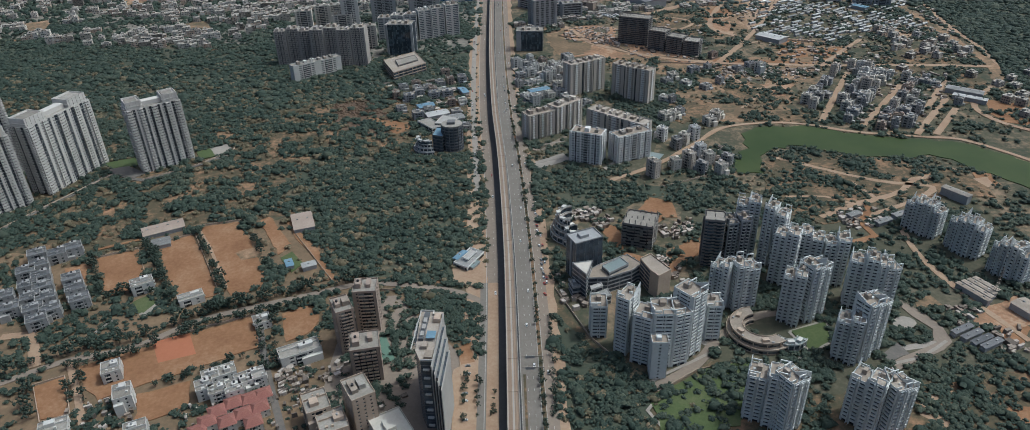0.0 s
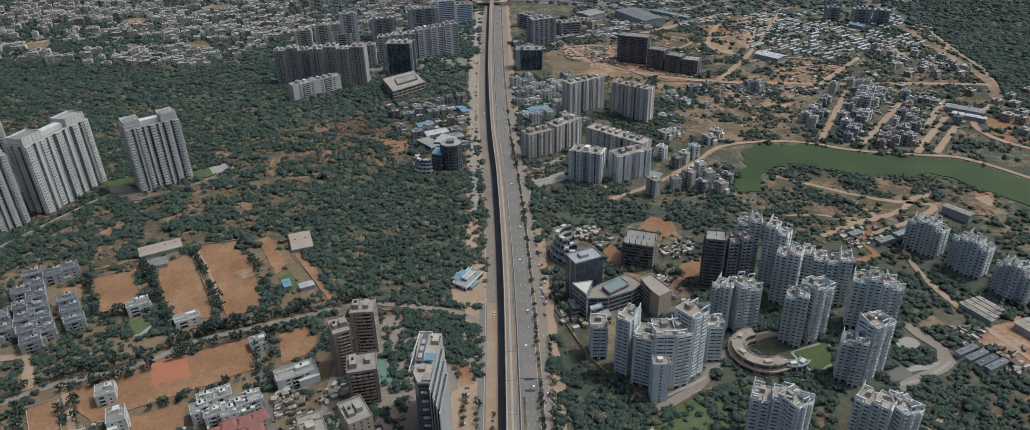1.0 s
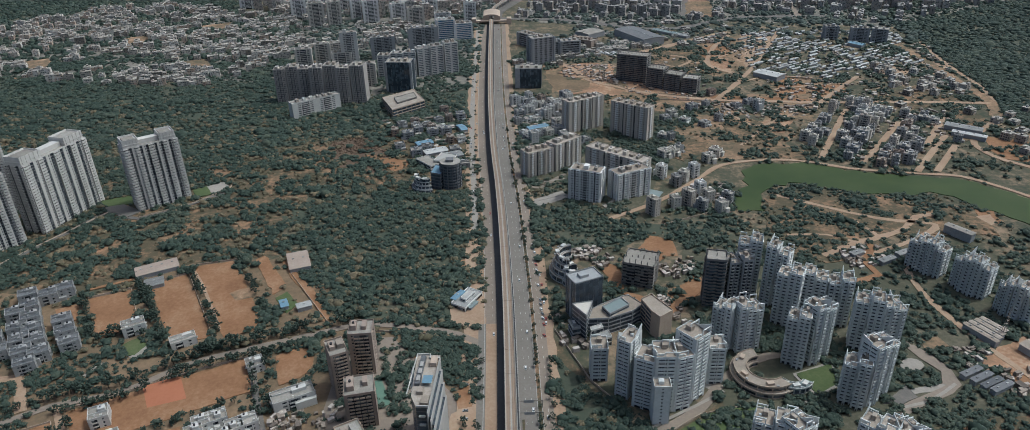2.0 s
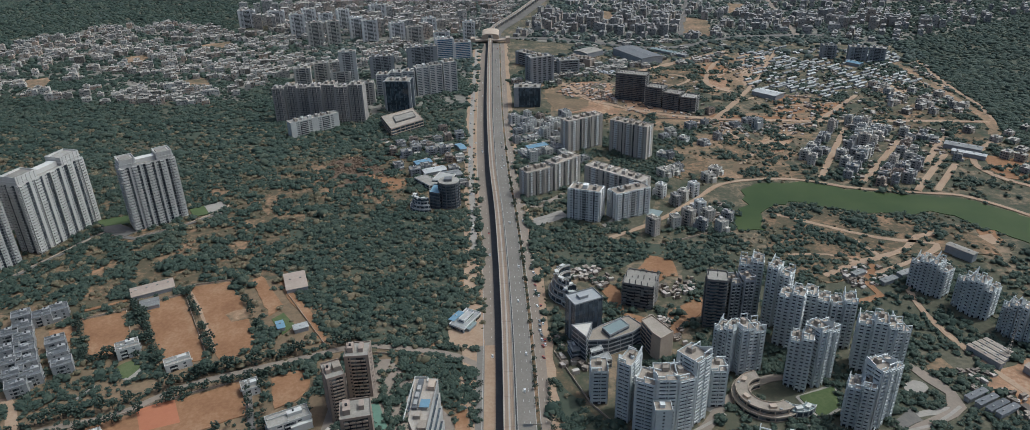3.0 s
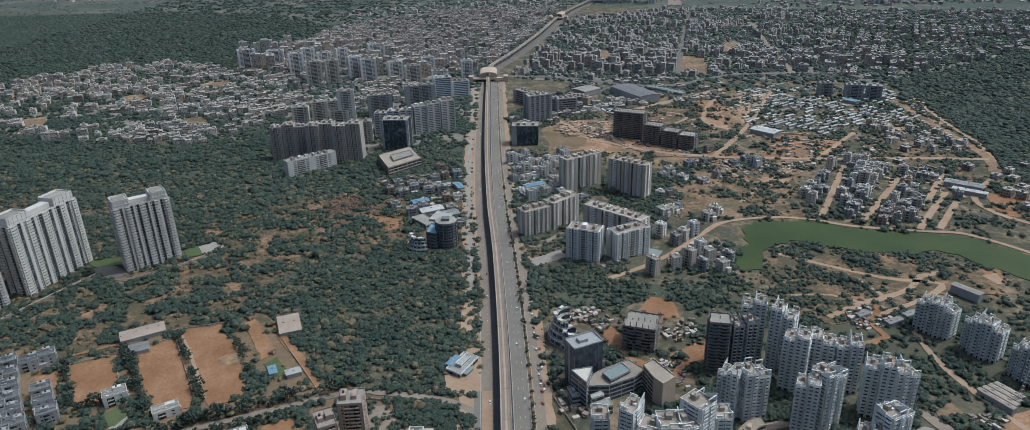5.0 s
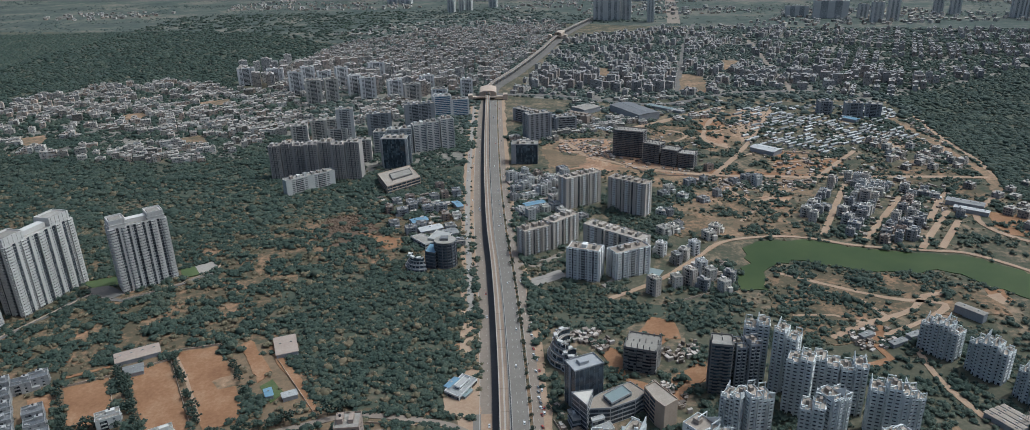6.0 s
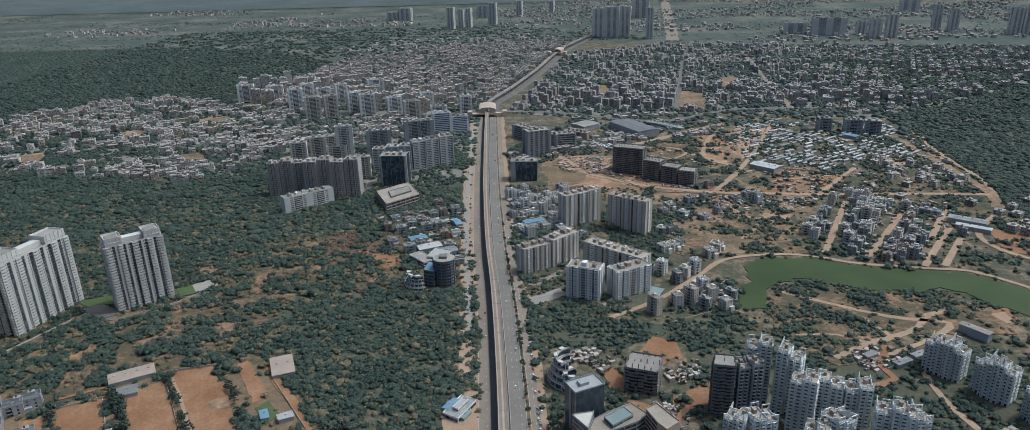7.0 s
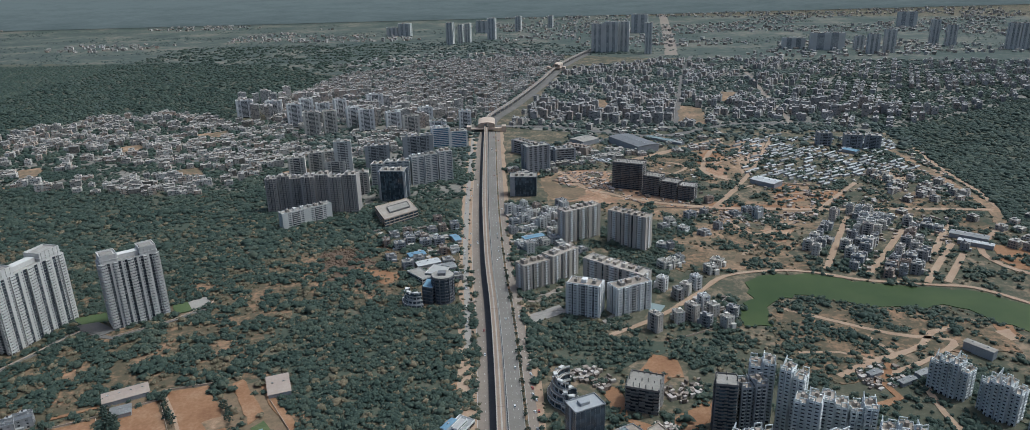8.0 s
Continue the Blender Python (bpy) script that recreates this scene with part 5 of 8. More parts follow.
    part("roof_slab", Shape().box(-w / 2 + 0.31, w / 2 - 0.31, -d / 2 + 0.31, d / 2 - 0.31, z0 + h - 0.05, z0 + h), roof or M["roof"], wing)
    for stack in rails:
        if y > 1000:
            k = len(wing.data.vertices)
            stack.v, stack.f = [tuple(v.co) for v in wing.data.vertices] + stack.v, [tuple(p.vertices) for p in wing.data.polygons] + [tuple(k + i for i in q) for q in stack.f]
            wing.data = stack.mesh("wing", wall)
        else:
            part("balcony_column", stack, rail, wing, "", "stuff")
    rooftop(r, wing, w, d, z0 + h, style, wall)
    take_rect(x, y, rot, w, d, 3.0)
    return wing


def building(name, wings, label, category, group="", front="pwbwpwbwp", side="pwwbp", wall="cool_white", rail=None, glass="glass", style="plain", fh=3.05, roof=None, deep=1.3):
    x, y, rot = wings[0][:3]
    t = thing(name, x, y, rot, label, category, group)
    r = random.Random(int(abs(x) * 7 + abs(y)))
    for q in wings:
        block(t, r, *q, front, side, M[wall], M[rail or wall], M[glass], style, fh, roof=M[roof] if roof else None, deep=deep)
    return t


def shed(x, y, rot, w, d, h, roof, label, name="shed_building"):
    """A plain long building: walls, a low ridged roof that overhangs, a door and ridge vents."""
    t = thing(name, x, y, rot, label, "building")
    part("wall", Shape().box(-w / 2, w / 2, -d / 2, d / 2, -0.2, h), M["grey"], t)
    s, e, rise = Shape(), 0.6, min(1.8, d * 0.09)
    s.v = [(-w / 2 - e, -d / 2 - e, h), (w / 2 + e, -d / 2 - e, h), (w / 2 + e, d / 2 + e, h), (-w / 2 - e, d / 2 + e, h), (-w / 2 - e, 0, h + rise), (w / 2 + e, 0, h + rise)]
    s.f = [(0, 1, 5, 4), (2, 3, 4, 5), (1, 2, 5), (3, 0, 4), (3, 2, 1, 0)]
    part("roof", s, M[roof], t)
    part("door", Shape().box(-w * 0.08, w * 0.08, -d / 2 - 0.06, -d / 2, 0, h * 0.7), M["grey"], t)
    for k in range(max(1, int(w / 9))):
        a = (-0.5 + (k + 0.5) / max(1, int(w / 9))) * w
        part("ridge_vent", Shape().box(a - 0.9, a + 0.9, -0.5, 0.5, h + rise - 0.2, h + rise + 0.6), M["sheet"], t)
    take_rect(x, y, rot, w, d, 2.0)
    return t


def round_tower(x, y, radius, h, label, wall="grey", glass="curtain", fh=3.6, name="round_office"):
    """A drum of glass with projecting floor bands and upright fins."""
    t = thing(name, x, y, 0, label, "building")
    core = part("glazing", Shape().drum(0, 0, radius - 0.5, 0, h, 28), M[glass], t, "dark curved window glass")
    for k in range(int(h / fh) + 1):
        part("floor_band", Shape().drum(0, 0, radius, k * fh, k * fh + 1.4, 28), M[wall], t)
    for i in range(14):
        a = math.tau * i / 14
        part("fin", Shape().turned(radius * math.cos(a), radius * math.sin(a), math.degrees(a), 0.9, 0.7, 0, h + 0.8), M[wall], t)
    part("roof_slab", Shape().drum(0, 0, radius - 0.3, h + 1.4, h + 1.7, 28), M["roof"], t)
    part("plant_room", Shape().box(-radius * 0.4, radius * 0.3, -radius * 0.3, radius * 0.4, h + 1.702, h + 4.5), M[wall], t)
    take_rect(x, y, 0, radius * 2, radius * 2)
    return t


def polygon_block(name, q, h, label, wall, glass, roof, fh=3.8, z0=0.0, blank=()):
    """A building on a plan of a few corners: glass core, floor bands, roof slab and parapet; blank sides are solid wall."""
    cx, cy = sum(p[0] for p in q) / len(q), sum(p[1] for p in q) / len(q)
    q = [(a - cx, b - cy) for a, b in q]
    if sum(a[0] * b[1] - b[0] * a[1] for a, b in zip(q, q[1:] + q[:1])) < 0:
        q = q[::-1]
    t = thing(name, cx, cy, 0, label, "building")
    part("glazing", Shape().prism([(a * 0.985, b * 0.985) for a, b in q], z0, h - 0.05), M[glass], t, "dark window glass")
    n = max(1, round((h - z0) / fh))
    for k in range(n + 1):
        z = z0 + (h - z0) * k / n
        part("floor_band", Shape().prism(q, max(z0, z - 0.6), min(h, z + 0.5)), M[wall], t)
    for i, (a, b) in enumerate(zip(q, q[1:] + q[:1])):
        l = math.hypot(b[0] - a[0], b[1] - a[1])
        u = ((b[0] - a[0]) / l, (b[1] - a[1]) / l)
        nrm = (u[1], -u[0])
        part("parapet", Shape().slab_along(a, u, nrm, 0.004, l - 0.31, -0.3, 0.004, h + 0.002, h + 1.1), M[wall], t)
        if i in blank:
            part("blank_wall", Shape().slab_along(a, u, nrm, -0.1, l + 0.1, -0.3, 0.12, z0, h + 1.2), M[wall], t)
        else:
            m = max(1, int(l / 8))
            for k in range(m + 1):
                part("pier", Shape().slab_along(a, u, nrm, (l - 0.35) * k / m, (l - 0.35) * k / m + 0.35, -0.3, 0.03, z0, h - 0.002), M[wall], t)
    part("roof_slab", Shape().prism([(a * 0.975, b * 0.975) for a, b in q], h - 0.04, h + 0.25), M[roof], t)
    take([(a + cx, b + cy) for a, b in q])
    return t


def arc_block(name, x, y, r0, r1, a0, a1, h, label, wall, roof, glass="glass", storeys=2):
    """A curved wing round a court, stepped back in terraces storey by storey."""
    t = thing(name, x, y, 0, label, "building")

    def ring(ra, rb, z0, z1, n=18):
        s = Shape()
        for i in range(n + 1):
            b = radians(a0 + (a1 - a0) * i / n)
            s.v += [(r * math.cos(b), r * math.sin(b), z) for r, z in ((ra, z0), (rb, z0), (rb, z1), (ra, z1))]
        s.f = [(3, 2, 1, 0), tuple(4 * n + k for k in range(4))]
        s.f += [(4 * i + k, 4 * i + (k + 1) % 4, 4 * i + 4 + (k + 1) % 4, 4 * i + 4 + k) for i in range(n) for k in range(4)]
        return s
    fh = h / storeys
    for k in range(storeys):
        inner, outer = r0 + 1.8 * k, r1 - 2.4 * k
        part("glazing", ring(inner + 0.4, outer - 0.4, k * fh, k * fh + fh - 0.3), M[glass], t, "dark curved window glass")
        part("sill_band", ring(inner, outer, k * fh, k * fh + 0.9), M[wall], t)
        part("terrace_slab", ring(inner - 0.3, outer + 0.3, k * fh + fh - 0.7, k * fh + fh), M[roof], t)
        for ra in (inner - 0.3, outer):
            part("parapet", ring(ra, ra + 0.3, k * fh + fh + 0.002, k * fh + fh + 0.9), M[wall], t)
        for i in range(8):
            b = radians(a0 + (a1 - a0) * (i + 0.5) / 8)
            part("pier", Shape().turned(outer * math.cos(b), outer * math.sin(b), math.degrees(b), 0.6, 0.7, k * fh, k * fh + fh - 0.3), M[wall], t)
    for f in (0.2, 0.5, 0.8):
        b, rm = radians(a0 + (a1 - a0) * f), (r0 + r1) / 2
        part("roof_room", Shape().turned(rm * math.cos(b), rm * math.sin(b), math.degrees(b) + 12, 3.2, 5.0, h + 0.002, h + 1.9), M[wall], t)
        part("roof_box", Shape().turned((rm + 2.4) * math.cos(b + 0.25), (rm + 2.4) * math.sin(b + 0.25), math.degrees(b), 1.2, 2.0, h + 0.002, h + 0.9), M["grey"], t)
    for i in range(8):
        b = math.tau * i / 8
        take_rect(x + (r0 + r1) / 2 * math.cos(b), y + (r0 + r1) / 2 * math.sin(b), 0, r1 - r0, r1 - r0)
    return t


def glass_tower(x, y, rot, w, d, h):
    """A dark glass tower with tall blade walls stepping down one side, roof terraces and a blue canopy."""
    t = thing("glass_tower", x, y, rot, "dark glass apartment tower with stepped white-edged blade walls", "building")
    part("glazing", Shape().prism([(-w / 2, d / 2), (w / 2, d / 2), (w / 2, -d / 2), (0, -d / 2), (-w / 2 + 3, -d / 2 + 10)], -0.2, h - 0.3), M["slate_glass"], t, "dark glass curtain wall")
    n = int(h / 3.4)
    for k in range(1, n):
        part("floor_band", Shape().prism([(-w / 2 - 0.15, d / 2 + 0.15), (w / 2, d / 2 + 0.15), (w / 2, -d / 2 - 0.15), (0, -d / 2 - 0.15), (-w / 2 + 2.85, -d / 2 + 9.9)], h * k / n - 0.18, h * k / n + 0.18), M["slate"], t)
    for k in range(n):
        part("balcony", Shape().box(-w / 2 - 1.2, -w / 2 - 0.16, d * 0.05, d * 0.3, h * (k + 0.4) / n, h * (k + 0.4) / n + 1.1), M["white_old"], t)
        if k % 2:
            part("balcony", Shape().box(1.5, 5.5, -d / 2 - 1.5, -d / 2 - 0.16, h * k / n, h * k / n + 1.1), M["white_old"], t)
    part("roof_slab", Shape().prism([(-w / 2, d / 2), (w / 2, d / 2), (w / 2, -d / 2), (0, -d / 2), (-w / 2 + 3, -d / 2 + 10)], h - 0.3, h), M["terrace"], t, "beige tiled roof terrace")
    for k, (x0, x1, y0, y1) in enumerate(((-w / 2, -w / 2 + 0.4, -d / 2 + 10, d / 2), (-w / 2 + 0.4, 1.0, d / 2 - 0.4, d / 2), (1.0, 1.4, d / 2 - 4, d / 2), (1.4, w / 2, d / 2 - 4.4, d / 2 - 4.0), (0, w / 2, -d / 2, -d / 2 + 0.4))):
        part("parapet", Shape().box(x0, x1, y0, y1, h + 0.002, h + 1.4), M["white_old"], t)
    part("roof_room", Shape().box(-w / 2 + 3.5, -1.0, -6, d / 2 - 3, h + 0.002, h + 2.2), M["slate"], t, "grey roof plant enclosure")
    for k in range(3):
        part("air_unit", Shape().box(-w / 2 + 4.2, -w / 2 + 6.4, -4 + 7 * k, 0.5 + 7 * k, h + 2.202, h + 3.2), M["kerb"], t)
    part("canopy", Shape().box(0.6, w / 2 - 1.2, -6, 1.5, h + 2.4, h + 2.7), M["blue_sheet"], t, "blue metal roof canopy")
    for a, b in ((0.8, -5.7), (w / 2 - 1.6, -5.7), (0.8, 1.1), (w / 2 - 1.6, 1.1)):
        part("canopy_post", Shape().box(a, a + 0.2, b, b + 0.2, h + 0.002, h + 2.4), M["grey"], t)
    part("roof_room", Shape().box(-1.5, 2.5, -14, -9, h + 0.002, h + 2.6), M["terrace"], t)
    part("roof_room", Shape().box(2.8, w / 2 - 0.8, d / 2 - 12, d / 2 - 5, h + 0.002, h + 3.0), M["stone"], t)
    part("roof_room", Shape().box(2.0, w / 2 - 0.6, -d / 2 + 2, -d / 2 + 9, h + 0.002, h + 1.6), M["terrace"], t)
    for k in range(4):
        x0, y1, y0, z = w / 2 + 0.1 + 2.3 * k, d / 2 - 4 - 8.5 * k, -d / 2 - 7 - 3.2 * k, h + 2.0 - 3.4 * k
        part("blade_wall", Shape().box(x0, x0 + 0.6, y0, y1, -0.2, z), M["kerb"], t, "pale grey blade wall with a white edge")
        if k < 3:
            part("glazed_bay", Shape().box(x0 + 0.604, x0 + 2.296, y0 + 2, y1 - 8.6, -0.2, z - 4.6), M["slate_glass"], t)
    part("podium", Shape().box(-w / 2 + 3, w / 2 + 10, -d / 2 - 24, -d / 2 - 10.5 - 8, -0.2, 6), M["terrace"], t)
    part("podium_room", Shape().box(2, 9, -d / 2 - 23, -d / 2 - 19.5, 6.002, 9.5), M["cream"], t)
    take_rect(x, y - 4, rot, w + 22, d + 34)
    return t


building("apartment_slab", [(-399.2, 767.3, 37, 55.4, 22.0, 74.5)], "tall white ribbed apartment slab with balcony stacks beside woodland", "building", group='white slabs by the wood', front='ddwsspwddsspwssddwsspwssddpsswdd', side='dwssddsswd', wall='slab_white', style='crown', glass='shade_glass')
building("apartment_slab", [(-493.6, 737.5, 74, 83.0, 24.0, 77.7)], "tall white ribbed apartment slab with balcony stacks beside woodland", "building", group='white slabs by the wood', front='ddwsspwddsspwssddwsspwssddpsswdd', side='dwssddsswd', wall='slab_white', style='crown', glass='shade_glass')
building("apartment_slab", [(-528.9, 665.9, 47, 49.8, 24.0, 78.5)], "tall white ribbed apartment slab with balcony stacks beside woodland", "building", group='white slabs by the wood', front='ddwsspwddsspwssddwsspwssddpsswdd', side='dwssddsswd', wall='slab_white', style='crown', glass='shade_glass')
building("apartment_slab", [(-577.3, 752.8, 31, 38.3, 22.0, 89.8)], "tall white ribbed apartment slab with balcony stacks beside woodland", "building", group='white slabs by the wood', front='ddwsspwddsspwssddwsspwssddpsswdd', side='dwssddsswd', wall='slab_white', style='crown', glass='shade_glass')
building("apartment_tower", [(268.8, 471.3, -23, 9.7, 15.0, 42.4), (277.0, 464.8, -23, 9.7, 15.0, 47.9), (283.0, 461.9, 3, 9.3, 15.0, 45.1), (292.6, 465.3, 3, 9.3, 15.0, 39.6)], "pale white apartment tower of angled wings with balconies", "building", group='white estate towers', front='pDfpfDp', side='pDwDp', wall='cool_white', style='frames', glass='shade_glass', roof='terrace', deep=0.5)
building("apartment_tower", [(235.4, 409.8, -25, 8.2, 15.0, 32.9), (242.0, 403.6, -25, 8.2, 15.0, 38.4), (248.8, 408.1, 26, 12.7, 15.0, 49.6), (259.4, 416.4, 26, 12.7, 15.0, 44.1)], "pale white apartment tower of angled wings with balconies", "building", group='white estate towers', front='pDfpfDp', side='pDwDp', wall='cool_white', style='frames', glass='shade_glass', roof='terrace', deep=0.5)
building("apartment_tower", [(155.7, 353.0, -23, 12.0, 15.0, 36.6), (166.1, 345.6, -23, 12.0, 15.0, 42.1), (169.1, 338.1, 29, 9.7, 15.0, 45.7), (176.5, 345.4, 29, 9.7, 15.0, 40.2)], "pale white apartment tower of angled wings with balconies", "building", group='white estate towers', front='pDfpfDp', side='pDwDp', wall='cool_white', style='frames', glass='shade_glass', roof='terrace', deep=0.5)
building("apartment_tower", [(220.5, 347.5, -44, 10.6, 15.0, 36.4), (226.4, 337.8, -44, 10.6, 15.0, 41.9), (235.2, 335.6, 19, 10.1, 15.0, 40.2), (244.2, 341.6, 19, 10.1, 15.0, 34.7)], "pale white apartment tower of angled wings with balconies", "building", group='white estate towers', front='pDfpfDp', side='pDwDp', wall='cool_white', style='frames', glass='shade_glass', roof='terrace', deep=0.5)
building("apartment_tower", [(210.5, 455.0, -27, 7.8, 15.0, 40.6), (216.5, 448.8, -27, 7.8, 15.0, 46.1), (225.7, 454.0, 24, 11.2, 15.0, 50.1), (235.1, 461.3, 24, 11.2, 15.0, 44.6)], "pale white apartment tower of angled wings with balconies", "building", group='white estate towers', front='pDfpfDp', side='pDwDp', wall='cool_white', style='frames', glass='shade_glass', roof='terrace', deep=0.5)
building("apartment_tower", [(163.0, 478.5, -42, 8.2, 15.0, 35.6), (167.4, 470.8, -42, 8.2, 15.0, 41.1), (176.0, 469.5, 10, 10.4, 15.0, 42.5), (186.1, 474.1, 10, 10.4, 15.0, 37.0)], "pale white apartment tower of angled wings with balconies", "building", group='white estate towers', front='pDfpfDp', side='pDwDp', wall='cool_white', style='frames', glass='shade_glass', roof='terrace', deep=0.5)
building("apartment_tower", [(202.4, 555.3, -19, 9.4, 15.0, 48.2), (210.7, 549.5, -19, 9.4, 15.0, 53.7), (220.0, 533.7, -38, 8.8, 15.0, 56.1), (228.9, 530.2, -38, 8.8, 15.0, 50.6)], "pale white apartment tower of angled wings with balconies", "building", group='white estate towers', front='pDfpfDp', side='pDwDp', wall='cool_white', style='frames', glass='shade_glass', roof='terrace', deep=0.5)
building("apartment_tower", [(220.8, 506.6, -32, 9.4, 15.0, 46.0), (227.6, 499.0, -32, 9.4, 15.0, 51.5), (242.1, 509.2, -24, 9.2, 15.0, 45.4), (252.0, 507.9, -24, 9.2, 15.0, 39.9)], "pale white apartment tower of angled wings with balconies", "building", group='white estate towers', front='pDfpfDp', side='pDwDp', wall='cool_white', style='frames', glass='shade_glass', roof='terrace', deep=0.5)
building("apartment_tower", [(261.4, 505.4, -15, 9.1, 15.0, 37.7), (269.7, 500.2, -15, 9.1, 15.0, 43.2)], "pale white apartment tower of angled wings with balconies", "building", group='white estate towers', front='pDfpfDp', side='pDwDp', wall='cool_white', style='frames', glass='shade_glass', roof='terrace', deep=0.5)
building("apartment_tower", [(374.7, 588.4, -53, 7.8, 15.0, 24.9), (377.4, 580.2, -53, 7.8, 15.0, 30.4), (381.8, 572.6, -58, 7.0, 15.0, 32.1), (388.0, 567.9, -58, 7.0, 15.0, 26.6)], "pale white apartment tower of angled wings with balconies", "building", group='white estate towers', front='pDfpfDp', side='pDwDp', wall='cool_white', style='frames', glass='shade_glass', roof='terrace', deep=0.5)
building("apartment_tower", [(397.3, 552.3, -66, 8.0, 15.0, 26.0), (398.1, 543.6, -66, 8.0, 15.0, 31.5), (401.0, 537.1, -57, 7.2, 15.0, 33.6), (407.4, 532.4, -57, 7.2, 15.0, 28.1)], "pale white apartment tower of angled wings with balconies", "building", group='white estate towers', front='pDfpfDp', side='pDwDp', wall='cool_white', style='frames', glass='shade_glass', roof='terrace', deep=0.5)
building("apartment_tower", [(412.3, 513.5, -64, 6.2, 15.0, 24.1), (412.6, 506.5, -64, 6.2, 15.0, 29.6), (415.9, 499.1, -67, 7.9, 15.0, 31.8), (421.7, 492.6, -67, 7.9, 15.0, 26.3)], "pale white apartment tower of angled wings with balconies", "building", group='white estate towers', front='pDfpfDp', side='pDwDp', wall='cool_white', style='frames', glass='shade_glass', roof='terrace', deep=0.5)
building("apartment_tower", [(187.9, 538.0, 3, 9.7, 15.0, 40.2), (198.1, 535.8, 3, 9.7, 15.0, 44.2)], "grey apartment tower with pale balcony bands", "building", front='pbwbp', side='pbwbp', wall='grey', rail='white_old', style='frames', glass='shade_glass', roof='terrace')
building("unfinished_tower", [(172.6, 534.4, -13, 16.8, 17.0, 46.7)], "dark unfinished concrete apartment tower with open floors", "building", front='gbgbg', side='gbg', wall='dark_concrete', style='open', glass='curtain')
building("curved_apartment_block", [(63.0, 442.5, -2, 12.5, 16.0, 28.8), (81.5, 423.1, -36, 10.5, 18.0, 49.6), (92.9, 411.0, -27, 14.9, 17.0, 42.2), (103.6, 409.2, -2, 15.1, 19.0, 47.1), (114.7, 409.4, 16, 13.3, 17.0, 45.9), (124.9, 418.6, 38, 15.8, 18.0, 55.3), (147.5, 435.3, -2, 11.8, 16.0, 31.6)], "pale apartment block stepped in a crescent with balconies and roof blades", "building", front='pDwDp', side='pwDwp', wall='cool_white', style='frames', glass='shade_glass', roof='terrace', deep=0.5)
building("lift_tower", [(99.5, 392.5, -2, 11.6, 10.0, 32.3)], "plain white tower with one column of windows before the crescent block", "building", front='ppwpp', side='ppp', wall='cool_white', style='bare', roof='terrace')
building("apartment_block", [(86.1, 747.6, -23, 34.9, 18.0, 36.4)], "bright white apartment block with dark window stacks", "building", group='cream apartment blocks', front='fBsBfwbwfBsBf', side='fBsBf', wall='white', rail='white_old', style='plain', roof='terrace')
building("apartment_block", [(134.3, 752.0, 25, 42.8, 18.0, 32.1)], "bright white apartment block with dark window stacks", "building", group='cream apartment blocks', front='fBsBfwbwfBsBf', side='fBsBf', wall='white', rail='white_old', style='plain', roof='terrace')
building("apartment_block", [(33.7, 820.4, 29, 36.6, 18.0, 31.4)], "cream and white apartment block with dark window stacks", "building", group='cream apartment blocks', front='pwdwpsfwdwfspwdwp', side='pwdwp', wall='pale_stone', rail='white', deep=0.9, style='plain', roof='terrace')
building("apartment_block", [(67.3, 842.4, 41, 44.1, 18.0, 34.3)], "cream and white apartment block with dark window stacks", "building", group='cream apartment blocks', front='pwdwpsfwdwfspwdwp', side='pwdwp', wall='pale_stone', rail='white', deep=0.9, style='plain', roof='terrace')
building("apartment_block", [(127.5, 798.9, -43, 79.6, 20.0, 33.4)], "cream and white apartment block with dark window stacks", "building", group='cream apartment blocks', front='pwdwpsfwdwfspwdwp', side='pwdwp', wall='pale_stone', rail='white', deep=0.9, style='plain', roof='terrace')
building("apartment_block", [(103.6, 970.6, 31, 59.1, 18.0, 44.8)], "cream and white apartment block with dark window stacks", "building", group='cream apartment blocks', front='pwdwpsfwdwfspwdwp', side='pwdwp', wall='pale_stone', rail='white', deep=0.9, style='plain', roof='terrace')
building("apartment_block", [(167.1, 940.8, -39, 56.3, 18.0, 44.9)], "cream and white apartment block with dark window stacks", "building", group='cream apartment blocks', front='pwdwpsfwdwfspwdwp', side='pwdwp', wall='pale_stone', rail='white', deep=0.9, style='plain', roof='terrace')
building("apartment_slab", [(-355.0, 1129.0, 5, 18.0, 20.0, 53.0), (-336.5, 1132.6, 5, 18.0, 20.0, 55.5), (-318.0, 1132.2, 5, 18.0, 20.0, 52.0), (-295.0, 1122.0, -4, 20.5, 22.0, 56.5), (-274.0, 1124.5, -4, 20.5, 22.0, 58.5), (-253.0, 1119.0, -4, 20.5, 22.0, 56.0), (-231.0, 1119.0, -4, 22.0, 22.0, 59.0)], "long pinkish grey apartment slab of stepped units with tall stair shafts", "building", front='pwwfswwsfwwp', side='pppp', wall='pink_grey', deep=0.4, glass='shade_glass')
building("apartment_slab", [(-291.6, 1067.6, 37, 76.8, 15.0, 23.2)], "low white apartment row beside the wood", "building", front='pwbwpwbwp', side='pwp', wall='white_old')
building("office_tower", [(-174.0, 1171.0, -5, 41.1, 28.0, 49.4)], "dark glass office tower", "building", front='fcccccf', side='fccf', wall='grey', glass='curtain', fh=3.8)
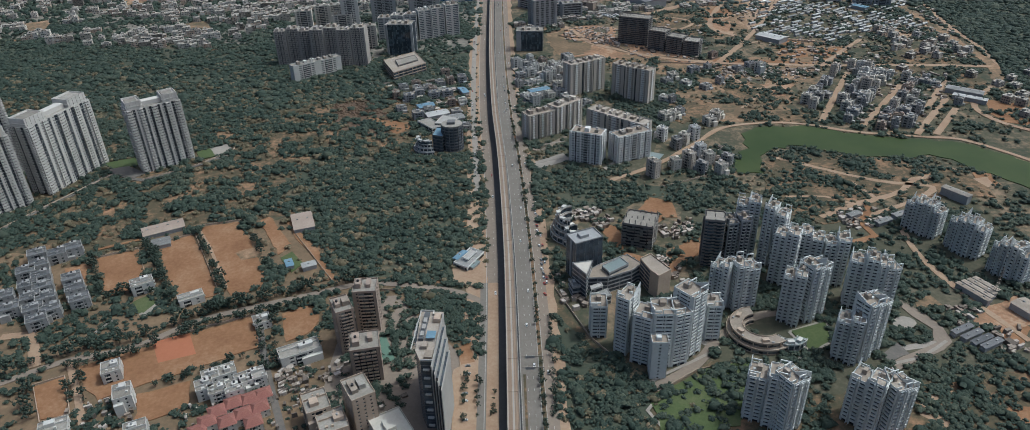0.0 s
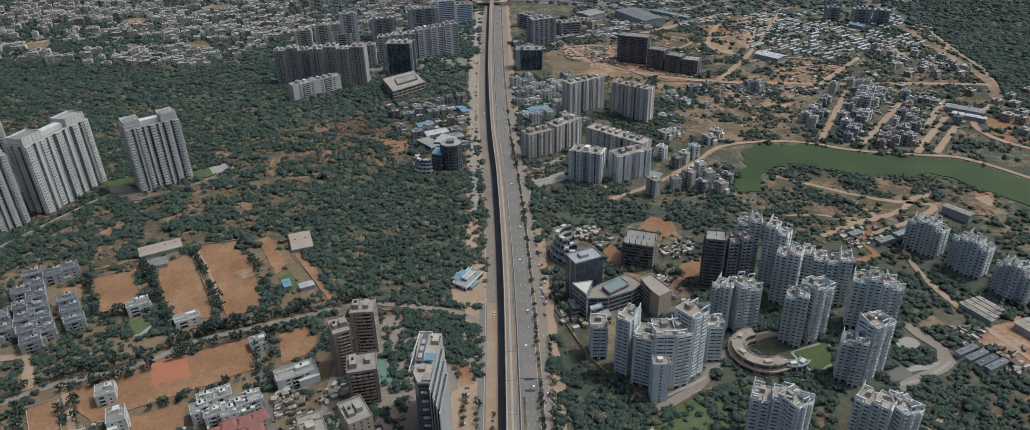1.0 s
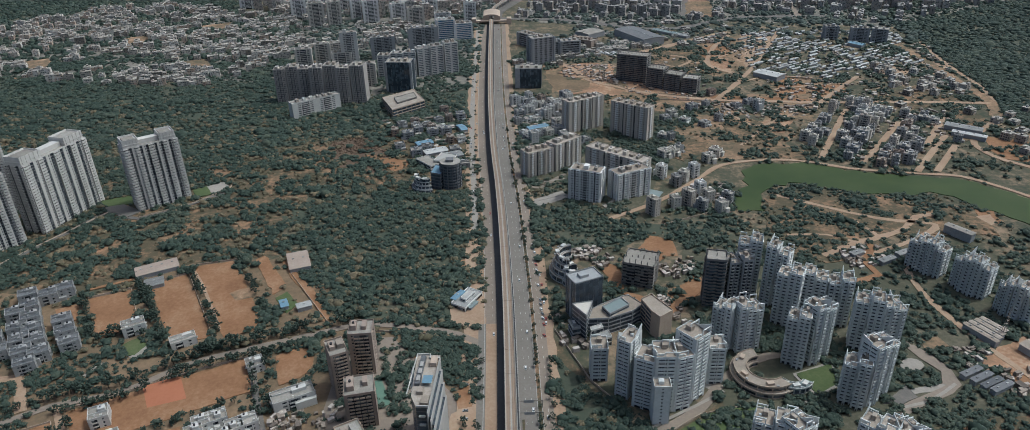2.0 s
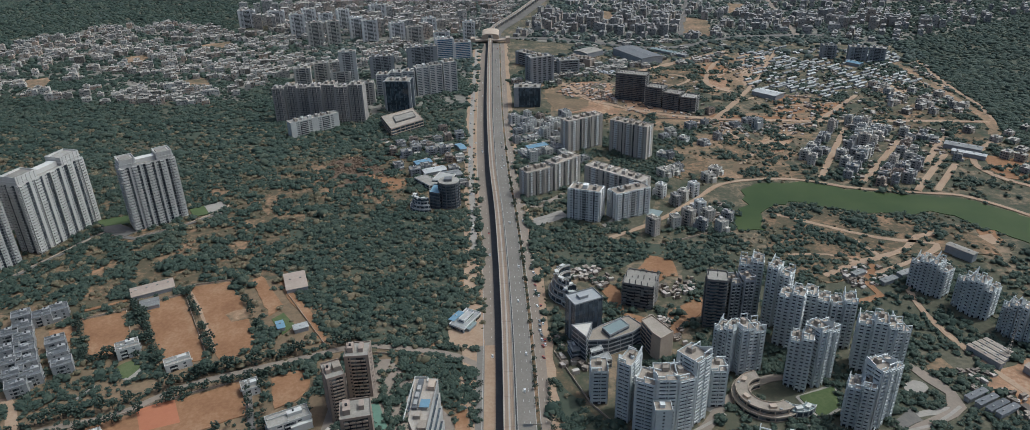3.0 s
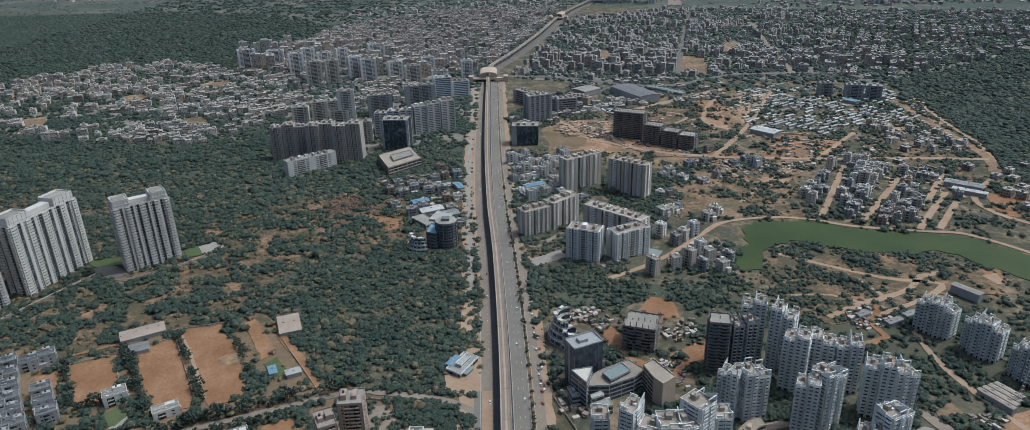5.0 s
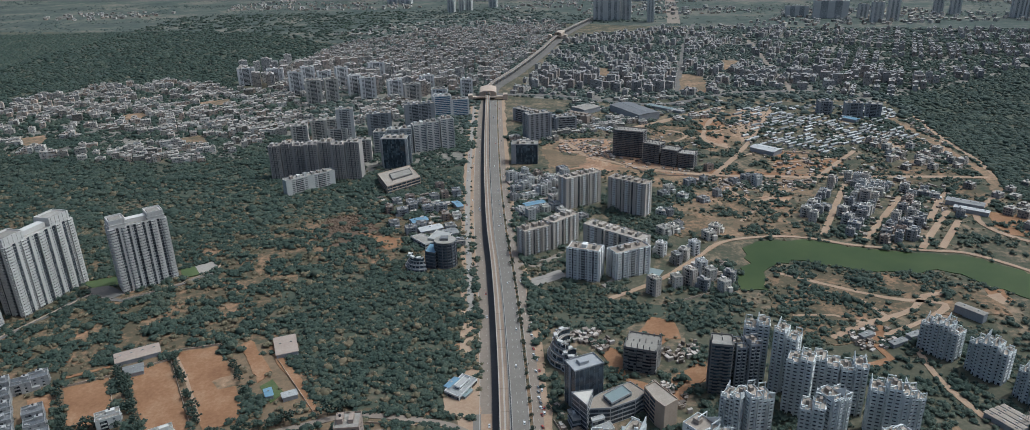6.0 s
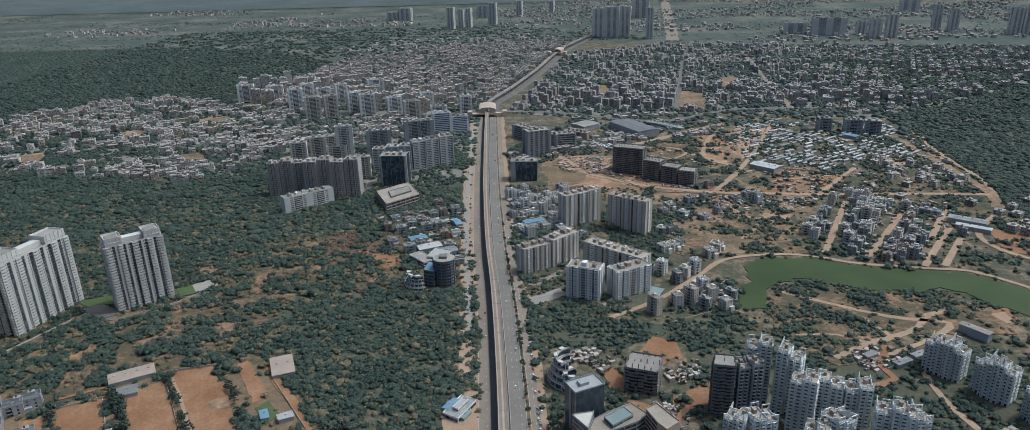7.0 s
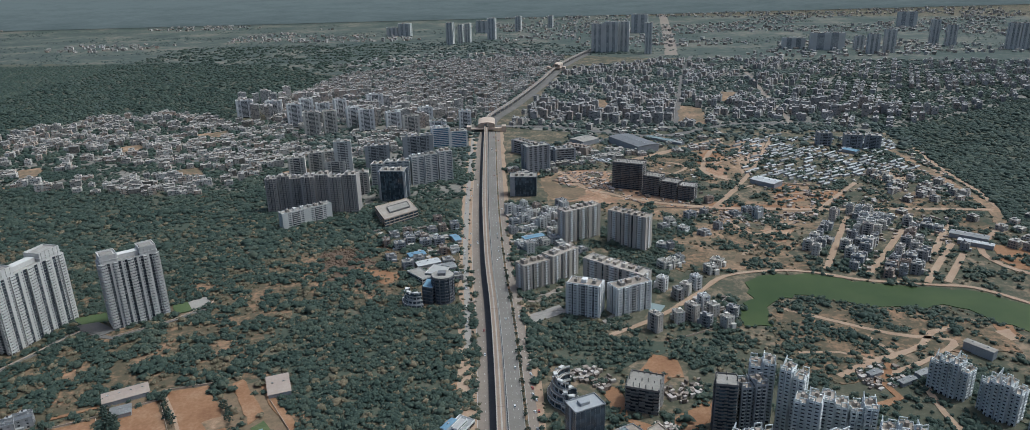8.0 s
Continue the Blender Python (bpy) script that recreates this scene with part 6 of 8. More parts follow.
building("apartment_slab", [(-212.0, 1259.0, -5, 22.0, 20.0, 37.0), (-189.0, 1257.5, -5, 22.0, 20.0, 40.5), (-166.0, 1254.0, -5, 22.0, 20.0, 42.5), (-146.0, 1257.5, 20, 22.5, 20.0, 48.0), (-124.0, 1264.5, 20, 22.5, 20.0, 50.0), (-100.0, 1274.0, 20, 24.0, 20.0, 52.5)], "blue-grey glazed apartment slab of stepped units with white stair shafts", "building", front='fggpggf', side='pwwp', wall='white_old', rail='grey', glass='slate_glass')
building("apartment_tower", [(-115.1, 458.6, 3, 17.9, 18.0, 37.3), (-128.6, 434.2, 25, 13.1, 20.0, 38.3)], "taupe apartment tower with dark balconies and pinkish roof terrace", "building", group='taupe towers', front='pwbbbp', side='pwwp', wall='taupe', rail='stone', style='tanks', roof='roof')
building("apartment_tower", [(-107.4, 402.0, 11, 20.9, 20.0, 29.7)], "taupe apartment tower with dark balconies and pinkish roof terrace", "building", group='taupe towers', front='pbbbbp', side='pwwp', wall='taupe', rail='stone', style='tanks')
building("apartment_tower", [(-103.6, 354.3, 30, 16.0, 22.0, 30.8)], "pinkish stone apartment block with a flat roof", "building", group='taupe towers', front='pwpwpwp', side='pwpwp', wall='stone', style='tanks')
glass_tower(-58.3, 371.6, -4, 15.5, 50, 58)
building("office_block", [(60.1, 523.1, 24, 26.6, 17.0, 37.2)], "slate grey glass office slab with a curved roof edge", "building", front='cccccc', side='ccpcc', wall='grey', glass='slate_glass', fh=3.8, style='bare', roof='grey')
polygon_block("office_block", [(47.9, 501.5), (65.2, 504.6), (58.2, 483.8)], 24, "glass office block with a white triangular roof", "grey", "slate_glass", "cream")
polygon_block("office_block", [(59.2, 492.0), (62.7, 504.4), (71.8, 511.8), (91.8, 523.1), (97.9, 525.9), (108.5, 511.1), (98.1, 501.8), (77.1, 492.2)], 15, "low glazed office wing with a stone and teal roof", "grey", "slate_glass", "terrace")
polygon_block("roof_pavilion", [(73.2, 505.3), (90.3, 517.6), (96.0, 507.2), (78.4, 494.4)], 18, "teal metal roofed pavilion on an office wing", "grey", "slate_glass", "teal_sheet", z0=15.3, fh=3)
polygon_block("office_block", [(105.9, 508.7), (115.4, 515.4), (128.3, 491.1), (116.4, 482.2), (111.1, 490.9)], 22, "pinkish stone office block with a beige flat roof", "stone", "slate_glass", "terrace", blank=(0, 1, 2, 3))
polygon_block("annex", [(63.5, 479.5), (76.1, 486.3), (78.2, 477.1), (65.4, 472.3)], 8, "low annex with a pale flat roof", "white_old", "glass", "sheet")
polygon_block("annex", [(61.3, 485.0), (70.9, 489.2), (72.0, 484.5), (61.9, 480.4)], 12, "low annex with a pale flat roof", "white_old", "glass", "sheet")
building("unfinished_block", [(116.9, 574.2, -21, 28.6, 27.0, 22.5)], "dark unfinished concrete block with open floors", "building", front='gbgbg', side='gbg', wall='dark_concrete', style='open')
round_tower(-69.0, 790.0, 12.5, 30, "round dark glass office drum with upright fins beside the main road", "slate", "slate_glass")
arc_block("curved_office", -98.0, 786.0, 6, 17, 150, 300, 16, "dark curved office with white floor bands", "white_old", "slate", "curtain", 4)
polygon_block("office_block", [(-92, 783), (-80, 777), (-74, 800), (-88, 806)], 20, "dark grey office link with a blue roof", "slate", "slate_glass", "blue_sheet")
polygon_block("office_hall", [(-118, 858), (-97, 832), (-84, 842), (-104, 868)], 7, "low white hall with a flat roof", "white_old", "glass", "roof")
polygon_block("office_hall", [(-95, 845), (-72, 840), (-66, 862), (-86, 872)], 9, "low hall with a white canted roof", "white_old", "glass", "kerb")
building("unfinished_tower", [(210.5, 1196.1, -26, 50.9, 25.0, 43.9)], "dark concrete tower shell with open floors and column stubs", "building", front='gbgbgbg', side='gbg', wall='dark_concrete', style='open', glass='curtain')
building("unfinished_tower", [(243.4, 1157.9, -34, 28.6, 24.0, 31.2), (267.8, 1138.4, -35, 26.9, 24.0, 26.6), (290.7, 1125.4, -28, 25.2, 24.0, 23.2)], "dark concrete shell of a long block with open floors", "building", front='gbg', side='gbg', wall='dark_concrete', style='open', glass='curtain')
polygon_block("office_block", [(-193.7, 1091.8), (-149.6, 1131.0), (-126.3, 1073.2), (-170.2, 1031.7)], 13, "low office pavilion with a broad beige roof and dark glass bands", "stone", "curtain", "terrace", fh=4.3)
polygon_block("roof_pavilion", [(-174.3, 1084.0), (-146.8, 1107.6), (-139.2, 1084.1), (-165.9, 1058.3)], 15, "dark plant enclosure on a pavilion roof", "dark_concrete", "curtain", "roof", z0=13.3, fh=3)
building("apartment_slab", [(-272.2, 1266.9, 10, 29.4, 16.0, 75.6)], "tall pale apartment slab with blank end walls", "building", front='pwbwp', side='ppp', wall='white_old')
building("apartment_slab", [(-232.2, 1373.3, 12, 45.5, 16.0, 41.4)], "grey apartment slab with pale stair shafts", "building", front='pwbwbwp', side='ppp', wall='grey')
building("apartment_slab", [(-163.5, 1441.9, 14, 58.8, 16.0, 41.7)], "grey apartment slab with pale stair shafts", "building", front='pwbwbwp', side='ppp', wall='grey')
building("office_block", [(-124.3, 1511.1, 11, 36.7, 24.0, 42.0), (-88.7, 1517.4, 12, 35.7, 22.0, 32.7)], "blue glass office block with curved white frame", "building", front='fgggf', side='ggg', wall='white', glass='blue_glass', fh=3.8)
building("office_tower", [(62.2, 1318.3, 18, 43.5, 26.0, 47.0)], "grey office tower with deep window grid", "building", front='fwwwwf', side='fwwf', wall='grey', fh=3.9)
building("office_tower", [(35.0, 1175.5, -5, 43.1, 26.0, 32.2)], "dark glass office tower with pale side wall", "building", front='pcccc', side='ccc', wall='grey', glass='curtain', fh=3.9)
building("office_block", [(70.3, 1413.6, -51, 128.0, 22.0, 24.0), (117.1, 1362.4, 9, 35.5, 24.0, 28.7)], "long grey office block with a white roof band", "building", front='fgggggf', side='fgf', wall='grey', fh=3.9)
shed(266.0, 1469.0, 114, 106.0, 48.0, 14.0, "slate", "long grey metal market hall", "market_hall")
shed(330.0, 1515.0, 130, 62.0, 14.0, 5.0, "teal_sheet", "long market shelter with a green roof", "market_shelter")
shed(352.0, 1488.0, 130, 46.0, 12.0, 5.0, "sheet", "long market shelter with a pale roof", "market_shelter")
shed(172.0, 1510.0, 38, 46.0, 40.0, 10.0, "roof", "low brown-grey hall with a pale flat roof", "institute_hall")
shed(437.0, 1188.0, 130, 44.0, 26.0, 8.0, "sheet", "white metal workshop hall beside a dirt road", "workshop_hall")
shed(665.0, 1374.0, 125, 28.0, 16.0, 6.0, "blue_sheet", "blue metal roofed hall beside apartment blocks", "workshop_hall")
shed(612.0, 922.0, 140, 44.0, 16.0, 7.0, "sheet", "long pale metal hall beside a dirt road", "workshop_hall")
shed(606.0, 898.0, 140, 40.0, 10.0, 6.0, "sheet", "long pale metal hall beside a dirt road", "workshop_hall")
building("office_block", [(150.0, 1435.7, -40, 55.1, 22.0, 13.3)], "low brown-grey institutional block", "building", front='pwwp', side='pwp', wall='taupe')
building("apartment_tower", [(-355.3, 1274.8, 11, 28.1, 16.0, 47.2)], "pinkish apartment tower among white houses", "building", group='pinkish towers', front='fwbwf', side='pwp', wall='cream')
building("apartment_tower", [(-341.9, 1349.9, 14, 26.2, 16.0, 37.2)], "pinkish apartment tower among white houses", "building", group='pinkish towers', front='fwbwf', side='pwp', wall='cream')
building("apartment_tower", [(-322.8, 1380.0, 17, 24.4, 16.0, 31.6)], "pinkish apartment tower among white houses", "building", group='pinkish towers', front='fwbwf', side='pwp', wall='cream')
building("apartment_tower", [(-285.5, 1260.2, 8, 33.7, 16.0, 43.3)], "pinkish apartment tower among white houses", "building", group='pinkish towers', front='fwbwf', side='pwp', wall='cream')
building("apartment_tower", [(-236.2, 1205.9, 8, 32.6, 16.0, 37.4)], "pinkish apartment tower among white houses", "building", group='pinkish towers', front='fwbwf', side='pwp', wall='cream')
building("apartment_tower", [(-647.5, 1891.2, 15, 41.1, 18.0, 43.4)], "far pale apartment tower in the town", "building", group='far town towers', front='fwbwf', side='pwp', wall='white')
building("apartment_tower", [(-576.3, 1897.6, 15, 41.7, 18.0, 38.6)], "far pale apartment tower in the town", "building", group='far town towers', front='fwbwf', side='pwp', wall='white')
building("apartment_tower", [(-486.1, 1754.0, 18, 33.0, 18.0, 54.6)], "far pale apartment tower in the town", "building", group='far town towers', front='fwbwf', side='pwp', wall='white')
building("apartment_tower", [(-465.3, 1787.6, 21, 30.9, 18.0, 60.2)], "far pale apartment tower in the town", "building", group='far town towers', front='fwbwf', side='pwp', wall='white')
building("apartment_tower", [(-421.5, 1657.3, 14, 35.7, 18.0, 53.4)], "far pale apartment tower in the town", "building", group='far town towers', front='fwbwf', side='pwp', wall='cream')
building("apartment_tower", [(-425.3, 1782.3, 19, 32.5, 18.0, 50.6)], "far pale apartment tower in the town", "building", group='far town towers', front='fwbwf', side='pwp', wall='white')
building("apartment_tower", [(-385.2, 1672.0, 19, 29.2, 18.0, 52.3)], "far pale apartment tower in the town", "building", group='far town towers', front='fwbwf', side='pwp', wall='cream')
building("apartment_tower", [(-390.9, 1815.1, 24, 29.0, 18.0, 53.1)], "far pale apartment tower in the town", "building", group='far town towers', front='fwbwf', side='pwp', wall='white')
building("apartment_tower", [(-345.1, 1735.2, 20, 30.6, 18.0, 46.4)], "far pale apartment tower in the town", "building", group='far town towers', front='fwbwf', side='pwp', wall='white')
building("apartment_tower", [(-307.0, 1695.7, 15, 35.7, 18.0, 48.5)], "far pale apartment tower in the town", "building", group='far town towers', front='fwbwf', side='pwp', wall='white')
building("apartment_tower", [(-244.5, 1687.4, 17, 33.1, 18.0, 42.3)], "far pale apartment tower in the town", "building", group='far town towers', front='fwbwf', side='pwp', wall='white')
building("apartment_tower", [(-200.1, 1648.6, 13, 36.7, 18.0, 40.0)], "far pale apartment tower in the town", "building", group='far town towers', front='fwbwf', side='pwp', wall='cream')
building("apartment_tower", [(-177.2, 1748.8, 19, 31.9, 18.0, 39.0)], "far pale apartment tower in the town", "building", group='far town towers', front='fwbwf', side='pwp', wall='white')
building("apartment_tower", [(-81.7, 1697.4, 7, 27.2, 18.0, 38.1)], "far pale apartment tower in the town", "building", group='far town towers', front='fwbwf', side='pwp', wall='white')
building("apartment_tower", [(-324.9, 1929.6, 16, 42.3, 18.0, 42.6)], "far pale apartment tower in the town", "building", group='far town towers', front='fwbwf', side='pwp', wall='white')
building("apartment_tower", [(-245.1, 1834.8, 15, 40.6, 18.0, 35.9)], "far pale apartment tower in the town", "building", group='far town towers', front='fwbwf', side='pwp', wall='cream')
building("apartment_tower", [(-139.1, 1637.9, 3, 36.3, 18.0, 29.6)], "far pale apartment tower in the town", "building", group='far town towers', front='fwbwf', side='pwp', wall='white')
# high-rises take paler walls and glass, as haze painted into their colours
building("high_rise", [(400.4, 3043.6, -13, 47.8, 30.0, 113.7)], "distant grey high-rise tower block", "building", group='distant high-rises', front='pgpgp', side='pgp', wall='white_old', glass='hazed_glass', fh=3.6)
building("high_rise", [(452.0, 3031.8, -13, 58.0, 30.0, 118.5)], "distant grey high-rise tower block", "building", group='distant high-rises', front='pgpgp', side='pgp', wall='white_old', glass='hazed_glass', fh=3.6)
building("high_rise", [(506.8, 3041.6, -13, 42.2, 30.0, 118.8)], "distant grey high-rise tower block", "building", group='distant high-rises', front='pgpgp', side='pgp', wall='white_old', glass='hazed_glass', fh=3.6)
building("high_rise", [(590.1, 2956.9, -13, 28.0, 30.0, 118.1)], "distant grey high-rise tower block", "building", group='distant high-rises', front='pgpgp', side='pgp', wall='white_old', glass='hazed_glass', fh=3.6)
building("high_rise", [(-221.8, 3491.2, -14, 31.7, 30.0, 97.2)], "distant grey high-rise tower block", "building", group='distant high-rises', front='pgpgp', side='pgp', wall='white_old', glass='hazed_glass', fh=3.6)
building("high_rise", [(-175.4, 3536.0, -14, 25.6, 30.0, 83.6)], "distant grey high-rise tower block", "building", group='distant high-rises', front='pgpgp', side='pgp', wall='white_old', glass='hazed_glass', fh=3.6)
building("high_rise", [(-142.4, 3556.5, -14, 25.7, 30.0, 87.0)], "distant grey high-rise tower block", "building", group='distant high-rises', front='pgpgp', side='pgp', wall='white_old', glass='hazed_glass', fh=3.6)
building("high_rise", [(-31.8, 3678.5, -15, 39.7, 30.0, 99.1)], "distant grey high-rise tower block", "building", group='distant high-rises', front='pgpgp', side='pgp', wall='white_old', glass='hazed_glass', fh=3.6)
building("high_rise", [(-84.8, 4035.0, -16, 62.2, 30.0, 61.2)], "distant grey high-rise tower block", "building", group='distant high-rises', front='pgpgp', side='pgp', wall='white_old', glass='hazed_glass', fh=3.6)
building("high_rise", [(108.4, 4054.7, -16, 32.7, 30.0, 78.4)], "distant grey high-rise tower block", "building", group='distant high-rises', front='pgpgp', side='pgp', wall='white_old', glass='hazed_glass', fh=3.6)
building("high_rise", [(294.2, 4240.7, -17, 26.4, 30.0, 64.1)], "distant grey high-rise tower block", "building", group='distant high-rises', front='pgpgp', side='pgp', wall='white_old', glass='hazed_glass', fh=3.6)
building("high_rise", [(-555.1, 3985.7, -15, 59.4, 30.0, 43.7)], "distant grey high-rise tower block", "building", group='distant high-rises', front='pgpgp', side='pgp', wall='white_old', glass='hazed_glass', fh=3.6)
building("high_rise", [(-487.4, 3967.1, -15, 66.2, 30.0, 63.5)], "distant grey high-rise tower block", "building", group='distant high-rises', front='pgpgp', side='pgp', wall='white_old', glass='hazed_glass', fh=3.6)
building("high_rise", [(711.7, 3806.4, -16, 82.1, 30.0, 90.0)], "distant grey high-rise tower block", "building", group='distant high-rises', front='pgpgp', side='pgp', wall='white_old', glass='hazed_glass', fh=3.6)
building("high_rise", [(1285.9, 2927.5, -13, 128.0, 30.0, 65.5)], "distant grey high-rise tower block", "building", group='distant high-rises', front='pgpgp', side='pgp', wall='white_old', glass='hazed_glass', fh=3.6)
building("high_rise", [(1181.3, 2997.5, -13, 87.2, 30.0, 41.2)], "distant grey high-rise tower block", "building", group='distant high-rises', front='pgpgp', side='pgp', wall='white_old', glass='hazed_glass', fh=3.6)
building("high_rise", [(1409.9, 2920.5, -13, 35.9, 30.0, 50.2)], "distant grey high-rise tower block", "building", group='distant high-rises', front='pgpgp', side='pgp', wall='white_old', glass='hazed_glass', fh=3.6)
building("high_rise", [(1394.0, 2775.5, -13, 40.9, 30.0, 71.6)], "distant grey high-rise tower block", "building", group='distant high-rises', front='pgpgp', side='pgp', wall='white_old', glass='hazed_glass', fh=3.6)
building("high_rise", [(1466.9, 2799.8, -13, 38.8, 30.0, 84.1)], "distant grey high-rise tower block", "building", group='distant high-rises', front='pgpgp', side='pgp', wall='white_old', glass='hazed_glass', fh=3.6)
building("high_rise", [(1751.3, 3000.5, -14, 31.2, 30.0, 97.3)], "distant grey high-rise tower block", "building", group='distant high-rises', front='pgpgp', side='pgp', wall='white_old', glass='hazed_glass', fh=3.6)
building("high_rise", [(1786.9, 2944.1, -14, 35.3, 30.0, 80.7)], "distant grey high-rise tower block", "building", group='distant high-rises', front='pgpgp', side='pgp', wall='white_old', glass='hazed_glass', fh=3.6)
building("high_rise", [(1933.3, 2796.7, -13, 37.6, 30.0, 95.9)], "distant grey high-rise tower block", "building", group='distant high-rises', front='pgpgp', side='pgp', wall='white_old', glass='hazed_glass', fh=3.6)
building("high_rise", [(1974.0, 2787.1, -13, 41.7, 30.0, 95.7)], "distant grey high-rise tower block", "building", group='distant high-rises', front='pgpgp', side='pgp', wall='white_old', glass='hazed_glass', fh=3.6)
building("high_rise", [(2056.4, 3773.4, -17, 89.7, 30.0, 70.4)], "distant grey high-rise tower block", "building", group='distant high-rises', front='pgpgp', side='pgp', wall='white_old', glass='hazed_glass', fh=3.6)
building("apartment_block", [(639.3, 1439.7, -7, 25.0, 22.0, 25.2)], "dark apartment block beside the shed rows", "building", front='fwbwf', side='pwp', wall='grey')
building("apartment_block", [(686.0, 1415.3, -16, 33.1, 22.0, 26.1)], "dark apartment block beside the shed rows", "building", front='fwbwf', side='pwp', wall='grey')
building("apartment_block", [(719.6, 1402.9, -27, 29.8, 22.0, 26.0)], "dark apartment block beside the shed rows", "building", front='fwbwf', side='pwp', wall='grey')
building("assembly_hall", [(-82.1, 339.8, 30, 22, 26, 10)], "cream hall with a curved roof among towers", "building", front='ppwpp', side='pwp', wall='cream', roof='cream', style='bare')
building("office_block", [(49.6, 494.6, 13, 6.9, 13.0, 9.0)], "low glazed office wing with a pale roof", "building", front='ggggggg', side='ggg', wall='grey', glass='curtain', roof='sheet', fh=3.8, style='bare')
building("office_block", [(102.4, 512.8, 19, 18.8, 12.0, 7.0)], "low glazed office wing with a pale roof", "building", front='ggggggg', side='ggg', wall='grey', glass='curtain', roof='sheet', fh=3.8, style='bare')
arc_block("clubhouse", 186.2, 434.2, 12, 25, 95, 305, 8.5, "curved pinkish clubhouse with stepped roof terraces round a court", "stone", "terrace")
arc_block("clubhouse", 204.3, 428.1, 8, 15, 200, 330, 5.5, "small curved glazed wing beside the clubhouse", "white_old", "teal_sheet", "slate_glass", 1)
shed(371.1, 473.7, -66, 27.9, 4.0, 6.0, "terrace", "long pale metal ridged roof warehouse", "warehouse")
shed(376.5, 477.0, -66, 25.7, 4.0, 6.0, "terrace", "long pale metal ridged roof warehouse", "warehouse")
shed(381.9, 480.3, -66, 23.4, 4.0, 6.0, "terrace", "long pale metal ridged roof warehouse", "warehouse")
shed(387.3, 483.6, -66, 21.2, 4.0, 6.0, "terrace", "long pale metal ridged roof warehouse", "warehouse")
shed(401.7, 451.3, -69, 18.2, 16.0, 6.5, "terrace", "long dusty metal shed roof warehouse", "warehouse")
shed(445.5, 636.8, -58, 26.9, 8.0, 9.1, "roof", "long grey building beside the lake", "warehouse")
shed(-206.7, 618.8, 20, 19.3, 32.0, 4.5, "taupe", "long brown low weathered shed at the field edge", "shed_building")
shed(-340.8, 612.3, 29, 37.3, 18.0, 4.5, "taupe", "long brown low weathered shed at the field edge", "shed_building")
arc_block("curved_office", 57.0, 588.0, 8, 22, 95, 250, 22, "curved office with stepped white terraces beside the main road", "white_old", "terrace", "curtain", 4)
arc_block("curved_office", 56.0, 572.0, 3, 11, 60, 300, 15, "small curved office wing with a white roof terrace", "white_old", "sheet", "curtain", 3)
polygon_block("roadside_eatery", [(-54, 537), (-41, 528), (-27, 553), (-40, 561)], 4.2, "low white roadside eatery with flat roof terraces", "white", "glass", "sheet", fh=4)
polygon_block("roof_pavilion", [(-46, 541), (-41, 537.5), (-33, 551), (-38, 554.5)], 6.6, "small white roof pavilion on an eatery", "white", "glass", "kerb", z0=4.5, fh=2)
shed(-48.5, 548.5, 58, 15.0, 5.0, 5.2, "blue_sheet", "blue metal roofed roadside shelter", "shed_building")
shed(-35.5, 536.0, 58, 11.0, 4.5, 3.4, "teal_sheet", "small teal metal roofed shelter", "shed_building")
shed(-113.6, 921.3, 25, 22.0, 14.0, 4.5, "blue_sheet", "low shed with a blue metal roof", "shed_building")
shed(-65.9, 976.0, 25, 9.0, 24.0, 4.5, "blue_sheet", "low shed with a blue metal roof", "shed_building")
shed(-96.3, 892.0, 25, 30.0, 16.0, 4.5, "sheet", "low shed with a pale metal roof", "shed_building")
shed(-73.9, 877.0, 25, 26.0, 18.0, 4.5, "sheet", "low shed with a pale metal roof", "shed_building")
shed(40.4, 971.1, 25, 30.0, 12.0, 4.5, "blue_sheet", "low shed with a blue metal roof", "shed_building")
shed(53.6, 959.6, 25, 30.0, 10.0, 4.5, "sheet", "low shed with a pale metal roof", "shed_building")
shed(-182.7, 541.0, 25, 12.0, 8.0, 4.5, "sheet", "low shed with a pale metal roof", "shed_building")
shed(-201.0, 544.0, 25, 6.0, 12.0, 4.5, "blue_sheet", "low shed with a blue metal roof", "shed_building")
shed(-332.2, 585.7, 25, 16.0, 14.0, 4.5, "sheet", "low shed with a pale metal roof", "shed_building")
shed(338.2, 429.4, 25, 20.0, 4.2, 4.5, "slate", "long low shed with a dark metal roof", "shed_building")
shed(342.1, 423.0, 25, 20.0, 4.2, 4.5, "slate", "long low shed with a dark metal roof", "shed_building")
shed(345.9, 416.8, 25, 20.0, 4.2, 4.5, "slate", "long low shed with a dark metal roof", "shed_building")
shed(350.5, 412.1, 25, 20.0, 4.2, 4.5, "slate", "long low shed with a dark metal roof", "shed_building")
shed(373.3, 603.1, 25, 16.0, 6.0, 4.5, "sheet", "low shed with a pale metal roof", "shed_building")
shed(352.2, 591.6, 25, 18.0, 6.0, 4.5, "sheet", "low shed with a pale metal roof", "shed_building")
shed(329.8, 605.3, 25, 14.0, 6.0, 4.5, "sheet", "low shed with a pale metal roof", "shed_building")
shed(-100.9, 358.9, 25, 10.0, 16.0, 4.5, "blue_sheet", "low shed with a blue metal roof", "shed_building")

# ---------------------------------------------------------------- small houses


def house(x, y, rot, w, d, floors, label, wall="white_old", group="", roof="roof", pitched=False):
